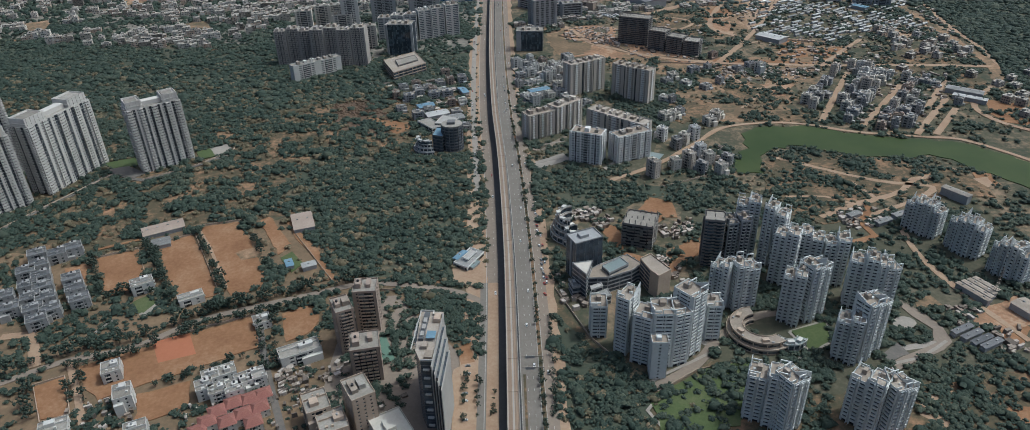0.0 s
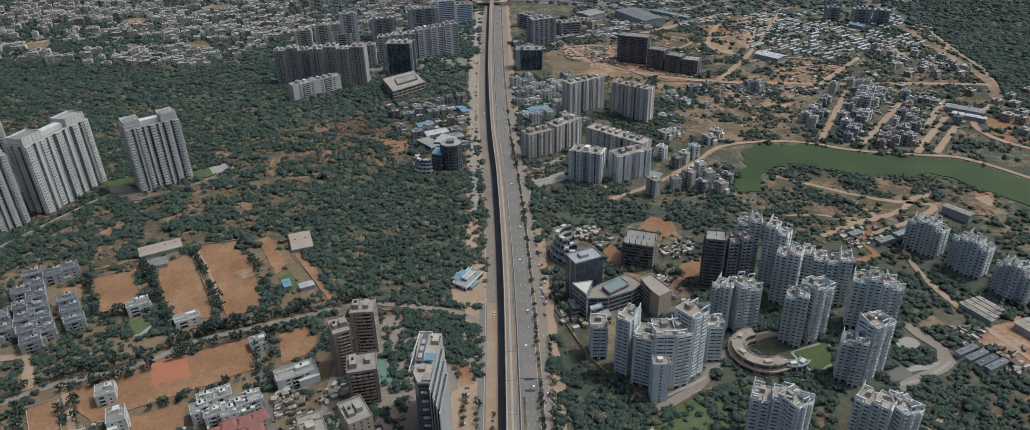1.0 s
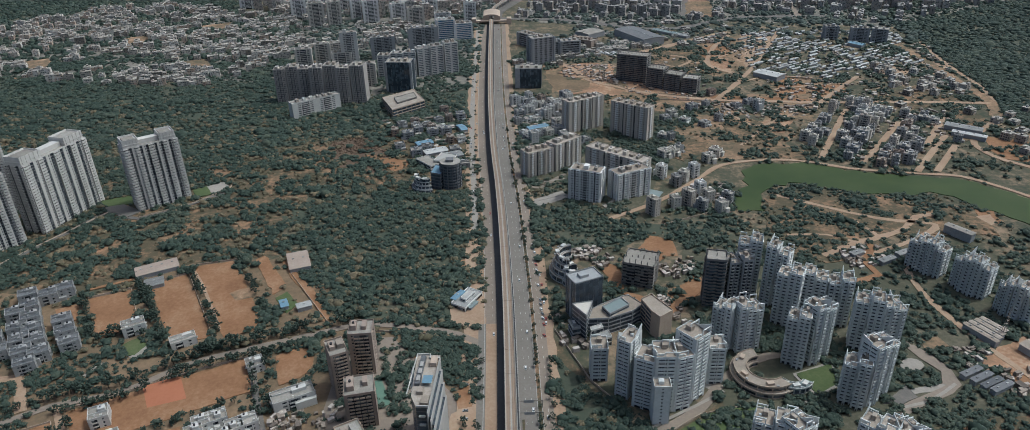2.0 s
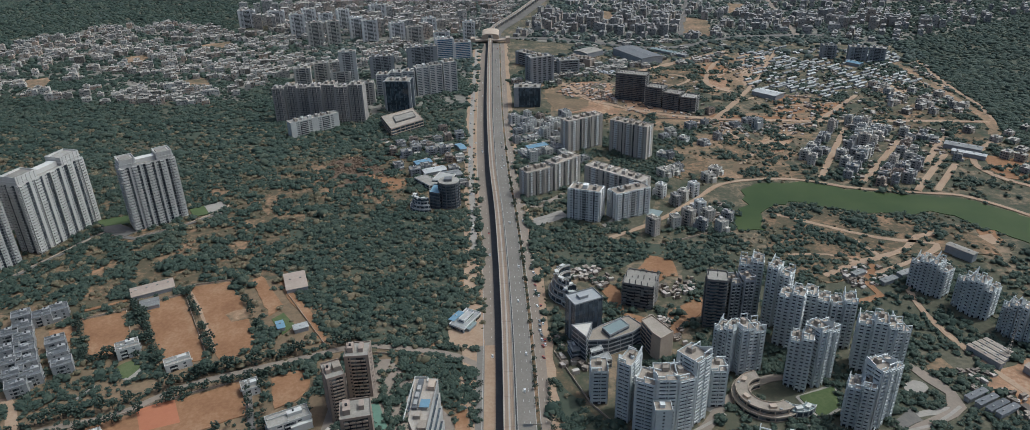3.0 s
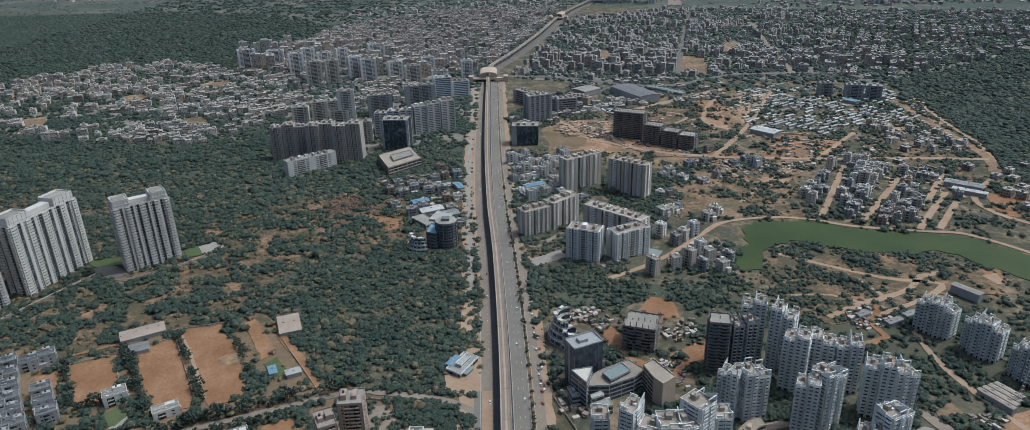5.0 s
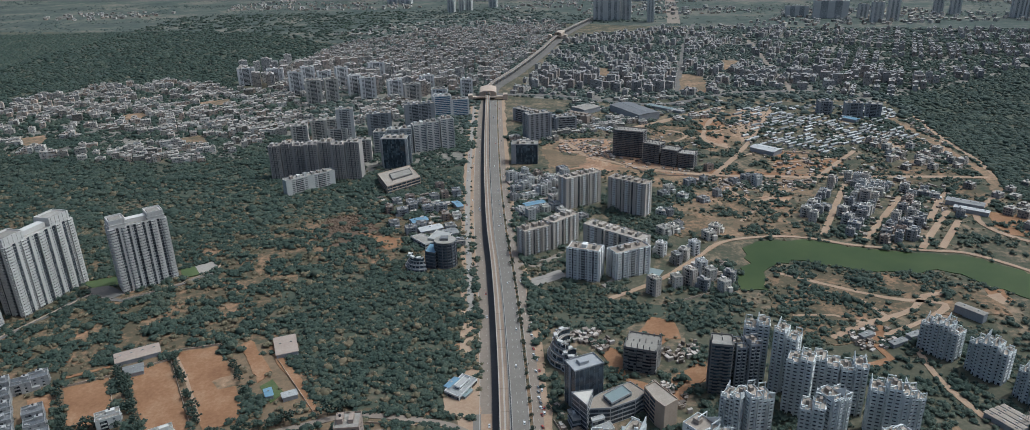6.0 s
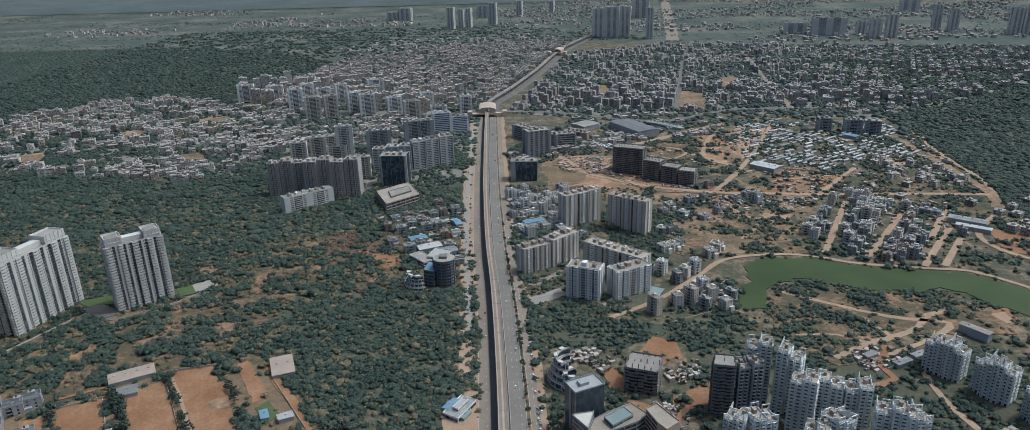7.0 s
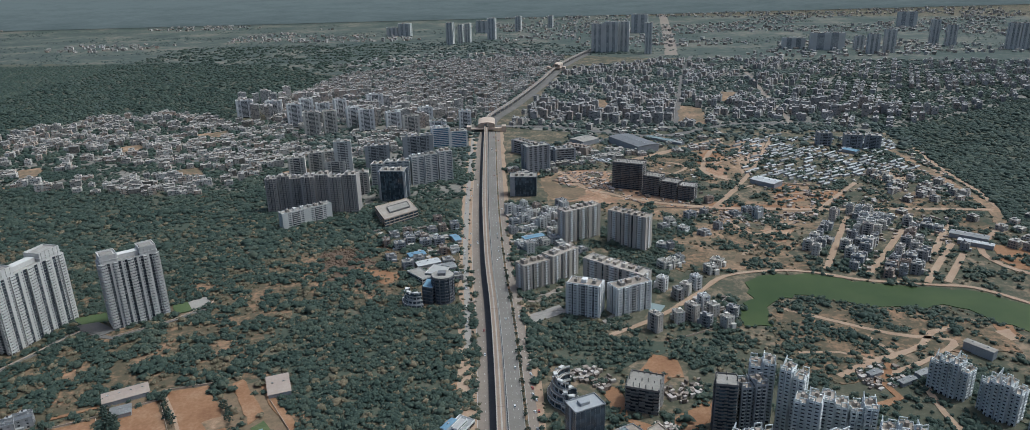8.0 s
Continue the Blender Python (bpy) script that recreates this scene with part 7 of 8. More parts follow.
    t = thing("house", x, y, rot, label, "house", group)
    r = random.Random(int(abs(x) * 13 + abs(y) * 3))
    walls, fh = Shape(), 3.2
    rails = []
    for o, u, n, length in (((-w / 2, -d / 2), (1, 0), (0, -1), w), ((w / 2, -d / 2), (0, 1), (1, 0), d), ((w / 2, d / 2), (-1, 0), (0, 1), w), ((-w / 2, d / 2), (0, -1), (-1, 0), d)):
        side_of(walls, rails, o, u, n, length, r.choice(("pwbwp", "pwpwp", "pbpwp")) if length > 8 else "pwp", floors, fh, 0.0, 1.0)
    h = floors * fh
    for stack in rails:
        k = len(walls.v)
        walls.v += stack.v
        walls.f += [tuple(k + i for i in q) for q in stack.f]
    if not pitched:
        sx, sy = r.choice((-1, 1)), r.choice((-1, 1))
        walls.box(min(0, sx * w * 0.5), max(0, sx * w * 0.5), min(sy * d * 0.44, sy * (d * 0.5 + 2.6)), max(sy * d * 0.44, sy * (d * 0.5 + 2.6)), 0, h - fh * r.choice((1, 1, 2) if floors > 2 else (0.4, 1)))
        walls.box(-w * 0.46, w * 0.46, -sy * d * 0.12 - 0.15, -sy * d * 0.12 + 0.15, h - 0.04, h + 1.5)
        for k in range(3):
            a, b, e = r.uniform(-0.42, 0.3) * w, r.uniform(-0.42, 0.3) * d, r.uniform(0.9, 2.2)
            walls.box(a, a + e, b, b + e * 0.8, h - 0.04, h + r.uniform(0.7, 2.0))
    body = part("wall", walls, M[wall], t)
    part("glazing", Shape().box(-w / 2 + 0.45, w / 2 - 0.45, -d / 2 + 0.45, d / 2 - 0.45, -0.2, h - 0.05), M["glass"], body, "dark window glass", "stuff")

    if pitched:
        s = Shape()
        s.v = [(-w / 2 - 0.5, -d / 2 - 0.5, h), (w / 2 + 0.5, -d / 2 - 0.5, h), (w / 2 + 0.5, d / 2 + 0.5, h), (-w / 2 - 0.5, d / 2 + 0.5, h), (-w / 4, 0, h + 2.6), (w / 4, 0, h + 2.6)]
        s.f = [(0, 1, 5, 4), (1, 2, 5), (2, 3, 4, 5), (3, 0, 4), (3, 2, 1, 0)]
        part("tiled_roof", s, M["red_roof"], t, "red tiled roof")
    else:
        part("roof_slab", Shape().box(-w / 2 + 0.31, w / 2 - 0.31, -d / 2 + 0.31, d / 2 - 0.31, h - 0.05, h), M[roof], t)
        par = Shape()
        for x0, x1, y0, y1 in ((-w / 2, w / 2, -d / 2, -d / 2 + 0.3), (-w / 2, w / 2, d / 2 - 0.3, d / 2), (-w / 2, -w / 2 + 0.3, -d / 2 + 0.3, d / 2 - 0.3), (w / 2 - 0.3, w / 2, -d / 2 + 0.3, d / 2 - 0.3)):
            par.box(x0, x1, y0, y1, h, h + 1.0)
        part("parapet", par, M[wall], t)
        a, b = r.uniform(-0.3, 0.1) * w, r.uniform(-0.3, 0.1) * d
        room = part("stair_room", Shape().box(a, a + 0.35 * w, b, b + 0.3 * d, h + 0.002, h + 2.8), M[wall], t)
        if floors % 2:
            part("water_tank", Shape().drum(a + 0.15 * w, b + 0.15 * d, 0.7, h + 2.8, h + 4.1), M[r.choice(("tank", "tank", "grey"))], room)
    take_rect(x, y, rot, w, d)
    return t


house(-436.0, 564.8, 30, 15, 13, 3, "slate-roofed white villa in a tight row among trees", group='villas', roof='slate', wall='villa_wall')
house(-423.7, 545.9, 30, 15, 13, 3, "slate-roofed white villa in a tight row among trees", group='villas', roof='slate', wall='villa_wall')
house(-412.6, 528.9, 30, 15, 13, 3, "slate-roofed white villa in a tight row among trees", group='villas', roof='slate', wall='villa_wall')
house(-402.0, 512.7, 30, 15, 13, 3, "slate-roofed white villa in a tight row among trees", group='villas', roof='slate', wall='villa_wall')
house(-390.8, 496.2, 30, 15, 13, 3, "slate-roofed white villa in a tight row among trees", group='villas', roof='slate', wall='villa_wall')
house(-377.9, 479.5, 30, 15, 13, 3, "slate-roofed white villa in a tight row among trees", group='villas', roof='slate', wall='villa_wall')
house(-429.6, 535.7, 30, 15, 13, 3, "slate-roofed white villa in a tight row among trees", group='villas', roof='slate', wall='villa_wall')
house(-415.7, 514.2, 30, 15, 13, 3, "slate-roofed white villa in a tight row among trees", group='villas', roof='slate', wall='villa_wall')
house(-403.6, 496.7, 30, 15, 13, 3, "slate-roofed white villa in a tight row among trees", group='villas', roof='slate', wall='villa_wall')
house(-392.1, 480.1, 30, 15, 13, 3, "slate-roofed white villa in a tight row among trees", group='villas', roof='slate', wall='villa_wall')
house(-381.5, 465.9, 30, 15, 13, 3, "slate-roofed white villa in a tight row among trees", group='villas', roof='slate', wall='villa_wall')
house(-417.0, 563.9, 30, 15, 13, 3, "slate-roofed white villa in a tight row among trees", group='villas', roof='slate', wall='villa_wall')
house(-407.5, 573.5, 30, 15, 13, 3, "slate-roofed white villa in a tight row among trees", group='villas', roof='slate', wall='villa_wall')
house(-383.1, 523.5, 30, 15, 13, 3, "slate-roofed white villa in a tight row among trees", group='villas', roof='slate', wall='villa_wall')
house(-372.0, 507.5, 30, 15, 13, 3, "slate-roofed white villa in a tight row among trees", group='villas', roof='slate', wall='villa_wall')
house(-360.4, 492.1, 30, 15, 13, 3, "slate-roofed white villa in a tight row among trees", group='villas', roof='slate', wall='villa_wall')
house(-427.1, 498.7, 30, 15, 13, 3, "slate-roofed white villa in a tight row among trees", group='villas', roof='slate', wall='villa_wall')
house(-412.8, 481.8, 30, 15, 13, 3, "slate-roofed white villa in a tight row among trees", group='villas', roof='slate', wall='villa_wall')
house(-317.8, 512.8, 30, 18, 13, 3, "white house with a blue side wall")
house(-269.8, 494.4, 30, 20, 11, 2, "white flat-roofed house with a roof room")
house(-201.2, 460.8, 27, 13, 13, 2, "small white house on bare earth")
house(-293.6, 404.8, 25, 13, 14, 3, "white house on a bare field")
house(-271.4, 375.8, 25, 12, 16, 4, "white flat-roofed house with a roof room")
house(-161.1, 419.8, 27, 30, 14, 3, "long white school block with a grey roof")
house(-217.6, 393.7, 27, 12, 12, 3, "white villa with roof terraces", group='white villas')
house(-207.7, 398.8, 27, 12, 12, 3, "white villa with roof terraces", group='white villas')
house(-193.0, 389.4, 27, 12, 12, 3, "white villa with roof terraces", group='white villas')
house(-185.1, 393.8, 27, 12, 12, 3, "white villa with roof terraces", group='white villas')
house(-208.3, 380.1, 27, 12, 12, 3, "white villa with roof terraces", group='white villas')
house(-197.3, 381.0, 27, 12, 12, 3, "white villa with roof terraces", group='white villas')
house(-218.7, 383.7, 27, 12, 12, 3, "white villa with roof terraces", group='white villas')
house(-202.7, 361.3, 27, 11, 11, 2, "villa with a red tiled roof", group='red-roofed villas', pitched=True, wall='cream')
house(-194.1, 369.0, 27, 11, 11, 2, "villa with a red tiled roof", group='red-roofed villas', pitched=True, wall='cream')
house(-184.1, 373.0, 27, 11, 11, 2, "villa with a red tiled roof", group='red-roofed villas', pitched=True, wall='cream')
house(-176.3, 377.1, 27, 11, 11, 2, "villa with a red tiled roof", group='red-roofed villas', pitched=True, wall='cream')
house(-206.2, 352.5, 27, 11, 11, 2, "villa with a red tiled roof", group='red-roofed villas', pitched=True, wall='cream')
house(-193.0, 352.1, 27, 11, 11, 2, "villa with a red tiled roof", group='red-roofed villas', pitched=True, wall='cream')
house(-184.2, 358.9, 27, 11, 11, 2, "villa with a red tiled roof", group='red-roofed villas', pitched=True, wall='cream')
house(-174.9, 364.6, 27, 11, 11, 2, "villa with a red tiled roof", group='red-roofed villas', pitched=True, wall='cream')
house(-209.6, 344.0, 27, 11, 11, 2, "villa with a red tiled roof", group='red-roofed villas', pitched=True, wall='cream')
house(-175.4, 351.4, 27, 11, 11, 2, "villa with a red tiled roof", group='red-roofed villas', pitched=True, wall='cream')
house(-249.9, 345.2, 25, 14, 12, 3, "white flat-roofed house with a roof room")
house(-307.1, 350.3, 25, 18, 14, 2, "white flat-roofed house with a roof room")
house(-132.9, 354.9, 25, 16, 20, 6, "beige stone apartment house with a flat roof", wall='stone')
house(-119.6, 340.1, 25, 18, 20, 5, "beige stone apartment house with a flat roof", wall='stone')

KINDS = []


def make_kinds():
    """House kinds built once, far behind the camera's view of the plan, and then copied to their plots."""
    r = random.Random(5)
    for i in range(13):
        w, d, fl = r.uniform(8, 13), r.uniform(9, 15), (2, 3, 3, 4, 2, 3, 4, 5, 3, 4, 5, 4, 6)[i]
        if i > 8:
            w, d = r.uniform(8, 10), r.uniform(11, 14)
        wall = ("white_old", "grey", "cream", "white_old", "villa_wall", "taupe", "cream", "white_old", "villa_wall", "cream", "white", "villa_wall", "pale_stone")[i]
        KINDS.append(house(0, -400 - 40 * i, 0, w, d, fl, ("weathered white", "grey", "cream", "clean white", "grey-stained white", "brown-grey", "warm cream", "tall weathered white", "dull white", "narrow cream", "tall narrow white", "narrow grey-white", "tall pinkish")[i] + " flat-roofed house with a roof room", wall))


make_kinds()


def plots(q, rot, pitch, group, seed, fill=0.7, street=5, kinds=tuple(range(9))):
    """Separate small houses in rows on plots."""
    r = random.Random(seed)
    c, n = math.cos(radians(rot)), math.sin(radians(rot))
    cx, cy = sum(p[0] for p in q) / len(q), sum(p[1] for p in q) / len(q)
    k = int(max(math.hypot(p[0] - cx, p[1] - cy) for p in q) / pitch) + 1
    spots = [(i, j) for i in range(-k, k + 1) for j in range(-k, k + 1)]
    gx = np.array([cx + (i * c - j * n) * pitch for i, j in spots])
    gy = np.array([cy + (i * n + j * c) * pitch for i, j in spots])
    for (i, j), x, y, ok in zip(spots, gx, gy, inside(q, gx, gy)):
        if ok and j % street and r.random() < fill and all(is_free(x + a, y + b) for a, b in ((0, 0), (4, 4), (-4, 4), (4, -4), (-4, -4))):
            x, y = x + r.uniform(-0.12, 0.12) * pitch, y + r.uniform(-0.12, 0.12) * pitch
            h = copy_thing(KINDS[r.choice(kinds)], pose(x, y, 0, 0, 0, rot + r.choice((0, 90, 180, 270)) + r.gauss(0, 4)))
            tagged(h, group=group)
            take_rect(x, y, rot, 12, 12, 0.5)


def shed_rows(q, rot, gap_x, gap_y, seed, group):
    """Long pale metal sheds in rows, each with a low ridge."""
    r = random.Random(seed)
    kinds = []
    for w in (10, 15, 22):
        t = thing("metal_shed", 0, -300, 0, "long pale metal shed with a low ridge roof", "shed", group)
        part("wall", Shape().box(-w / 2, w / 2, -2.4, 2.4, 0, 3), M["grey"], t)
        s = Shape()
        s.v = [(-w / 2 - 0.4, -2.9, 2.9), (w / 2 + 0.4, -2.9, 2.9), (w / 2 + 0.4, 2.9, 2.9), (-w / 2 - 0.4, 2.9, 2.9), (-w / 2 - 0.4, 0, 4.1), (w / 2 + 0.4, 0, 4.1)]
        s.f = [(0, 1, 5, 4), (2, 3, 4, 5), (1, 2, 5), (3, 0, 4), (3, 2, 1, 0)]
        part("roof", s, M["sheet"], t)
        kinds.append(t)
    c, n = math.cos(radians(rot)), math.sin(radians(rot))
    cx, cy = sum(p[0] for p in q) / len(q), sum(p[1] for p in q) / len(q)
    for i in range(-22, 23):
        for j in range(-44, 45):
            x, y = cx + i * gap_x * c - j * gap_y * n, cy + i * gap_x * n + j * gap_y * c
            if inside(q, np.array([x]), np.array([y]))[0] and r.random() < 0.42 + 0.9 * noise.noise((x * 0.01, y * 0.01, 2.0)) and is_free(x, y):
                copy_thing(r.choice(kinds), pose(x + r.uniform(-4, 4), y, 0, 0, 0, rot + r.uniform(-2, 2)))
                take_rect(x, y, rot, 14, 5, 0.5)
    for t in kinds:
        for ob in (*t.children_recursive, t):
            bpy.data.objects.remove(ob)


def clutter(q, n, label, seed, size=(1.5, 6), heights=(1, 3.2), material="clutter"):
    """Huts, stacks and rubble of a building yard, as one mass."""
    r = random.Random(seed)
    s = Shape()
    xs, ys = [p[0] for p in q], [p[1] for p in q]
    for k in range(n):
        x, y = r.uniform(min(xs), max(xs)), r.uniform(min(ys), max(ys))
        if inside(q, np.array([x]), np.array([y]))[0] and is_free(x, y):
            s.turned(x, y, r.choice((20, 25, 110, 60)) + r.uniform(-8, 8), r.uniform(*size), r.uniform(*size) * 0.7, -0.2, 0.8 + r.uniform(*heights))
    return tagged(part("yard_clutter", s, M[material]), label, "clutter", kind="stuff")


def town(name, q, rot, label, material, seed, heights=(5, 12), fill=0.8, front=(8, 14), depth=(10, 14), length=75, street=9, gap=(0.3, 2.5), stair=1.0):
    """Flat-roofed buildings set close in double rows along streets, with gaps where trees stand, as one mass."""
    r = random.Random(seed)
    s = Shape()
    c, n = math.cos(radians(rot)), math.sin(radians(rot))
    cx, cy = sum(p[0] for p in q) / len(q), sum(p[1] for p in q) / len(q)
    reach = max(math.hypot(p[0] - cx, p[1] - cy) for p in q)
    spots, row = [], -reach
    while row < reach:
        for side in (0, 1):
            d = r.uniform(*depth)
            run = -reach + r.uniform(0, 20)
            start = run
            while run < reach:
                w = r.uniform(*front)
                spots.append((run + w / 2, row + (d / 2 if side == 0 else d / 2 + depth[1] + 2), w, d * r.uniform(0.8, 1.05)))
                run += w + r.uniform(*gap)
                if run - start > length:
                    run += street
                    start = run
        row += 2 * depth[1] + 2 + street
    gx = np.array([cx + i * c - j * n for i, j, *_ in spots])
    gy = np.array([cy + i * n + j * c for i, j, *_ in spots])
    for (i, j, w, d), x, y, ok in zip(spots, gx, gy, inside(q, gx, gy)):
        if not ok or r.random() > fill + 0.9 * noise.noise((x * 0.007, y * 0.007, seed)) + 0.25 * noise.noise((x * 0.03, y * 0.03, seed)) or not is_free(x, y):
            continue
        lift = 1 + 0.45 * noise.noise((x * 0.004, y * 0.004, seed + 4.0))
        h = r.uniform(*heights) * lift
        y += r.uniform(-1.5, 1.5)
        turn = rot + r.uniform(-2.5, 2.5)
        s.turned(x, y, turn, w, d, -0.2, h)
        if r.random() < 0.5:
            a = r.choice((-0.25, 0.25)) * w
            s.turned(x + a * c, y + a * n, turn, w * 0.46, d * 1.12, -0.2, h - r.uniform(0.5, 3.5))
        if r.random() < stair:
            s.turned(x + r.uniform(-0.25, 0.25) * w, y + r.uniform(-0.25, 0.25) * d, turn, w * r.uniform(0.25, 0.5), d * r.uniform(0.25, 0.45), h - 0.05, h + r.uniform(2, 3.2))
        take_rect(x, y, rot, w, d, 0.5)
    return tagged(part(name, s, M[material]), label, "houses", kind="stuff")


def single_houses(spots, group, kinds, seed):
    """Houses standing alone, each turned its own way."""
    r = random.Random(seed)
    for x, y in spots:
        h = copy_thing(KINDS[r.choice(kinds)], pose(x, y, 0, 0, 0, r.uniform(10, 60)))
        tagged(h, group=group)
        take_rect(x, y, 30, 12, 12, 0.5)


single_houses([(207, 864), (196, 860), (218, 875), (217, 919), (208, 926), (225, 996), (236, 1010), (274, 968), (299, 988), (248, 842), (261, 860), (295, 1045), (250, 984)], "houses among garden trees", (0, 2, 3, 4, 8), 3)
single_houses([(219, 799), (153, 704), (180, 719), (195, 722), (207, 710), (220, 733), (227, 705), (180, 798), (193, 774), (204, 786), (239, 726), (214, 748)], "houses by the dirt road", (9, 10, 11, 12, 6), 4)
town("tower_blocks", [(-768, 2172), (-608, 2147), (-455, 2233), (-103, 1880), (-94, 1687), (-372, 1724), (-641, 1796)], 15, "far cluster of mid-rise apartment towers", "far_tower", 19, fill=0.5, heights=(22, 42), front=(14, 22), depth=(14, 18), gap=(4, 16), street=22)
town("tower_blocks", [(59, 1738), (203, 1660), (503, 1672), (818, 1590), (1010, 1690), (780, 1840), (420, 1900), (110, 1930)], -20, "far grey rows of apartment blocks", "row_block", 20, fill=0.62, heights=(14, 27), front=(12, 22), depth=(12, 15), length=60, gap=(2, 10), street=24)
town("town_houses", [(-1268, 1660), (-1149, 1702), (-1082, 1911), (-889, 1968), (-563, 1800), (-306, 1694), (-91, 1620), (-85, 1499), (-268, 1467), (-410, 1408), (-510, 1212), (-1007, 1298)], 20, "dense mass of small white flat-roofed houses", "far_house", 11, fill=0.52, heights=(6, 14), front=(9, 19), depth=(10, 16), street=11)
town("town_houses", [(9, 1334), (150, 1606), (342, 1629), (489, 1528), (371, 1392), (243, 1381), (136, 1321), (37, 1246)], 10, "loose rows of small houses and sheds by the station", "far_house", 27, fill=0.28, heights=(4, 8), front=(9, 20))
town("town_houses", [(638, 1255), (740, 1167), (752, 1002), (733, 874), (659, 813), (605, 860), (593, 932), (546, 1047)], 32, "loose rows of small houses near the wood", "far_house", 28, fill=0.2)
town("town_houses", [(-628, 2150), (-521, 2575), (-152, 2899), (254, 2891), (-27, 1750), (-316, 1752), (-587, 1827)], 10, "dense far mass of small white houses", "far_house", 12, fill=0.62, heights=(6, 15), front=(9, 16))
town("town_houses", [(27, 1706), (221, 2512), (580, 2744), (1858, 2423), (1479, 1915), (816, 1547), (499, 1642), (199, 1615)], 62, "dense far rows of grey houses and flats", "row_block", 13, fill=0.34, heights=(7, 19), front=(10, 19), length=95, street=16)
plots([(382, 902), (462, 1011), (522, 1050), (597, 971), (587, 886), (515, 798), (420, 815)], 53, 12.5, "houses on plots", 14, fill=0.85, street=9, kinds=(0, 1, 4, 5, 7, 8, 8, 9, 9, 11, 11, 12))
shed_rows([(467, 1489), (578, 1534), (782, 1467), (745, 1258), (587, 1193), (450, 1124), (420, 1222)], 32, 23, 10.5, 15, "shed rows")
plots([(3, 1096), (107, 1118), (124, 999), (105, 915), (27, 889), (8, 983)], 25, 15, "roadside houses", 16, fill=0.8)
plots([(235, 1139), (298, 1099), (347, 1128), (404, 1029), (308, 996), (226, 1045)], 20, 22, "houses by building land", 24, fill=0.45)
plots([(-202, 964), (-74, 1073), (-58, 1029), (-49, 835), (-85, 847), (-140, 902)], 15, 17, "low houses by the wood", 17, fill=0.5, kinds=(0, 1, 4, 5))
clutter([(42, 631), (82, 634), (99, 611), (84, 593), (56, 601)], 160, "huts, stacked material and rubble on bare ground", 1)
clutter([(126, 585), (151, 572), (174, 589), (172, 608), (138, 597)], 120, "huts, stacked material and rubble on bare ground", 2)
clutter([(317, 619), (358, 624), (351, 586), (315, 582)], 160, "huts, stacked material and rubble on bare ground", 3)
clutter([(193, 1364), (357, 1281), (303, 1082), (137, 1181)], 160, "huts, stacked material and rubble on bare ground", 4, size=(2, 8))
clutter([(285, 1068), (455, 1042), (453, 1010), (276, 1032)], 160, "huts, stacked material and rubble on bare ground", 5, size=(2, 9))
clutter([(98, 1292), (192, 1290), (188, 1180), (98, 1190)], 200, "soil heaps, huts and stacked material on a building site", 19, size=(2, 7), heights=(0.5, 2.5))
clutter([(196, 1190), (300, 1100), (285, 1075), (190, 1128)], 120, "soil heaps, huts and stacked material on a building site", 20, size=(2, 6), heights=(0.5, 2.5))
clutter([(314, 1060), (460, 1050), (425, 985), (310, 995)], 120, "soil heaps and huts beside a dirt road", 21, size=(2, 6), heights=(0.5, 2.2))
clutter([(117, 551), (144, 534), (143, 504), (129, 505)], 90, "huts, stacked material and rubble on bare ground", 6)
clutter([(342, 459), (404, 456), (374, 403), (332, 412)], 140, "huts, stacked material and rubble on bare ground", 7, size=(2, 8))
clutter([(-176, 406), (-153, 409), (-147, 381), (-164, 379)], 60, "huts, stacked material and rubble on bare ground", 8)
clutter([(-231, 385), (-214, 391), (-148, 409), (-126, 348), (-222, 351)], 120, "huts, stacked material and rubble on bare ground", 9, size=(1, 4))
clutter([(-307, 381), (-273, 386), (-253, 352), (-320, 355)], 60, "huts, stacked material and rubble on bare ground", 10, size=(1, 4))
clutter([(-207, 1016), (-54, 1033), (-33, 770), (-60, 771), (-125, 957)], 220, "huts, stacked material and rubble on bare ground", 11, size=(3, 10))
clutter([(5, 1122), (97, 1098), (93, 942), (20, 899), (3, 948)], 220, "huts, stacked material and rubble on bare ground", 12, size=(3, 10))
clutter([(201, 774), (257, 780), (237, 708), (195, 714)], 90, "huts, stacked material and rubble on bare ground", 13, size=(2, 7))
clutter([(416, 1415), (804, 1377), (714, 1066), (421, 1057)], 500, "huts, stacked material and rubble on bare ground", 14, size=(2, 9))
clutter([(492, 1036), (644, 1010), (540, 801), (420, 818)], 250, "huts, stacked material and rubble on bare ground", 15, size=(2, 8))
clutter([(-148, 409), (-126, 419), (-105, 380), (-77, 379), (-71, 346), (-139, 348)], 90, "huts, stacked material and rubble on bare ground", 18, size=(1.5, 5))
clutter([(-46, 398), (-25, 404), (-23, 344), (-43, 345)], 60, "huts, stacked material and rubble on bare ground", 16, size=(1, 4))
clutter([(38, 518), (62, 480), (50, 463), (33, 490)], 40, "huts, stacked material and rubble on bare ground", 17, size=(2, 7))

for kind in KINDS:
    for ob in (*kind.children_recursive, kind):
        bpy.data.objects.remove(ob)

# ---------------------------------------------------------------- trees


def ico():
    g = (1 + 5 ** 0.5) / 2
    v = np.array([(-1, g, 0), (1, g, 0), (-1, -g, 0), (1, -g, 0), (0, -1, g), (0, 1, g), (0, -1, -g), (0, 1, -g), (g, 0, -1), (g, 0, 1), (-g, 0, -1), (-g, 0, 1)], float)
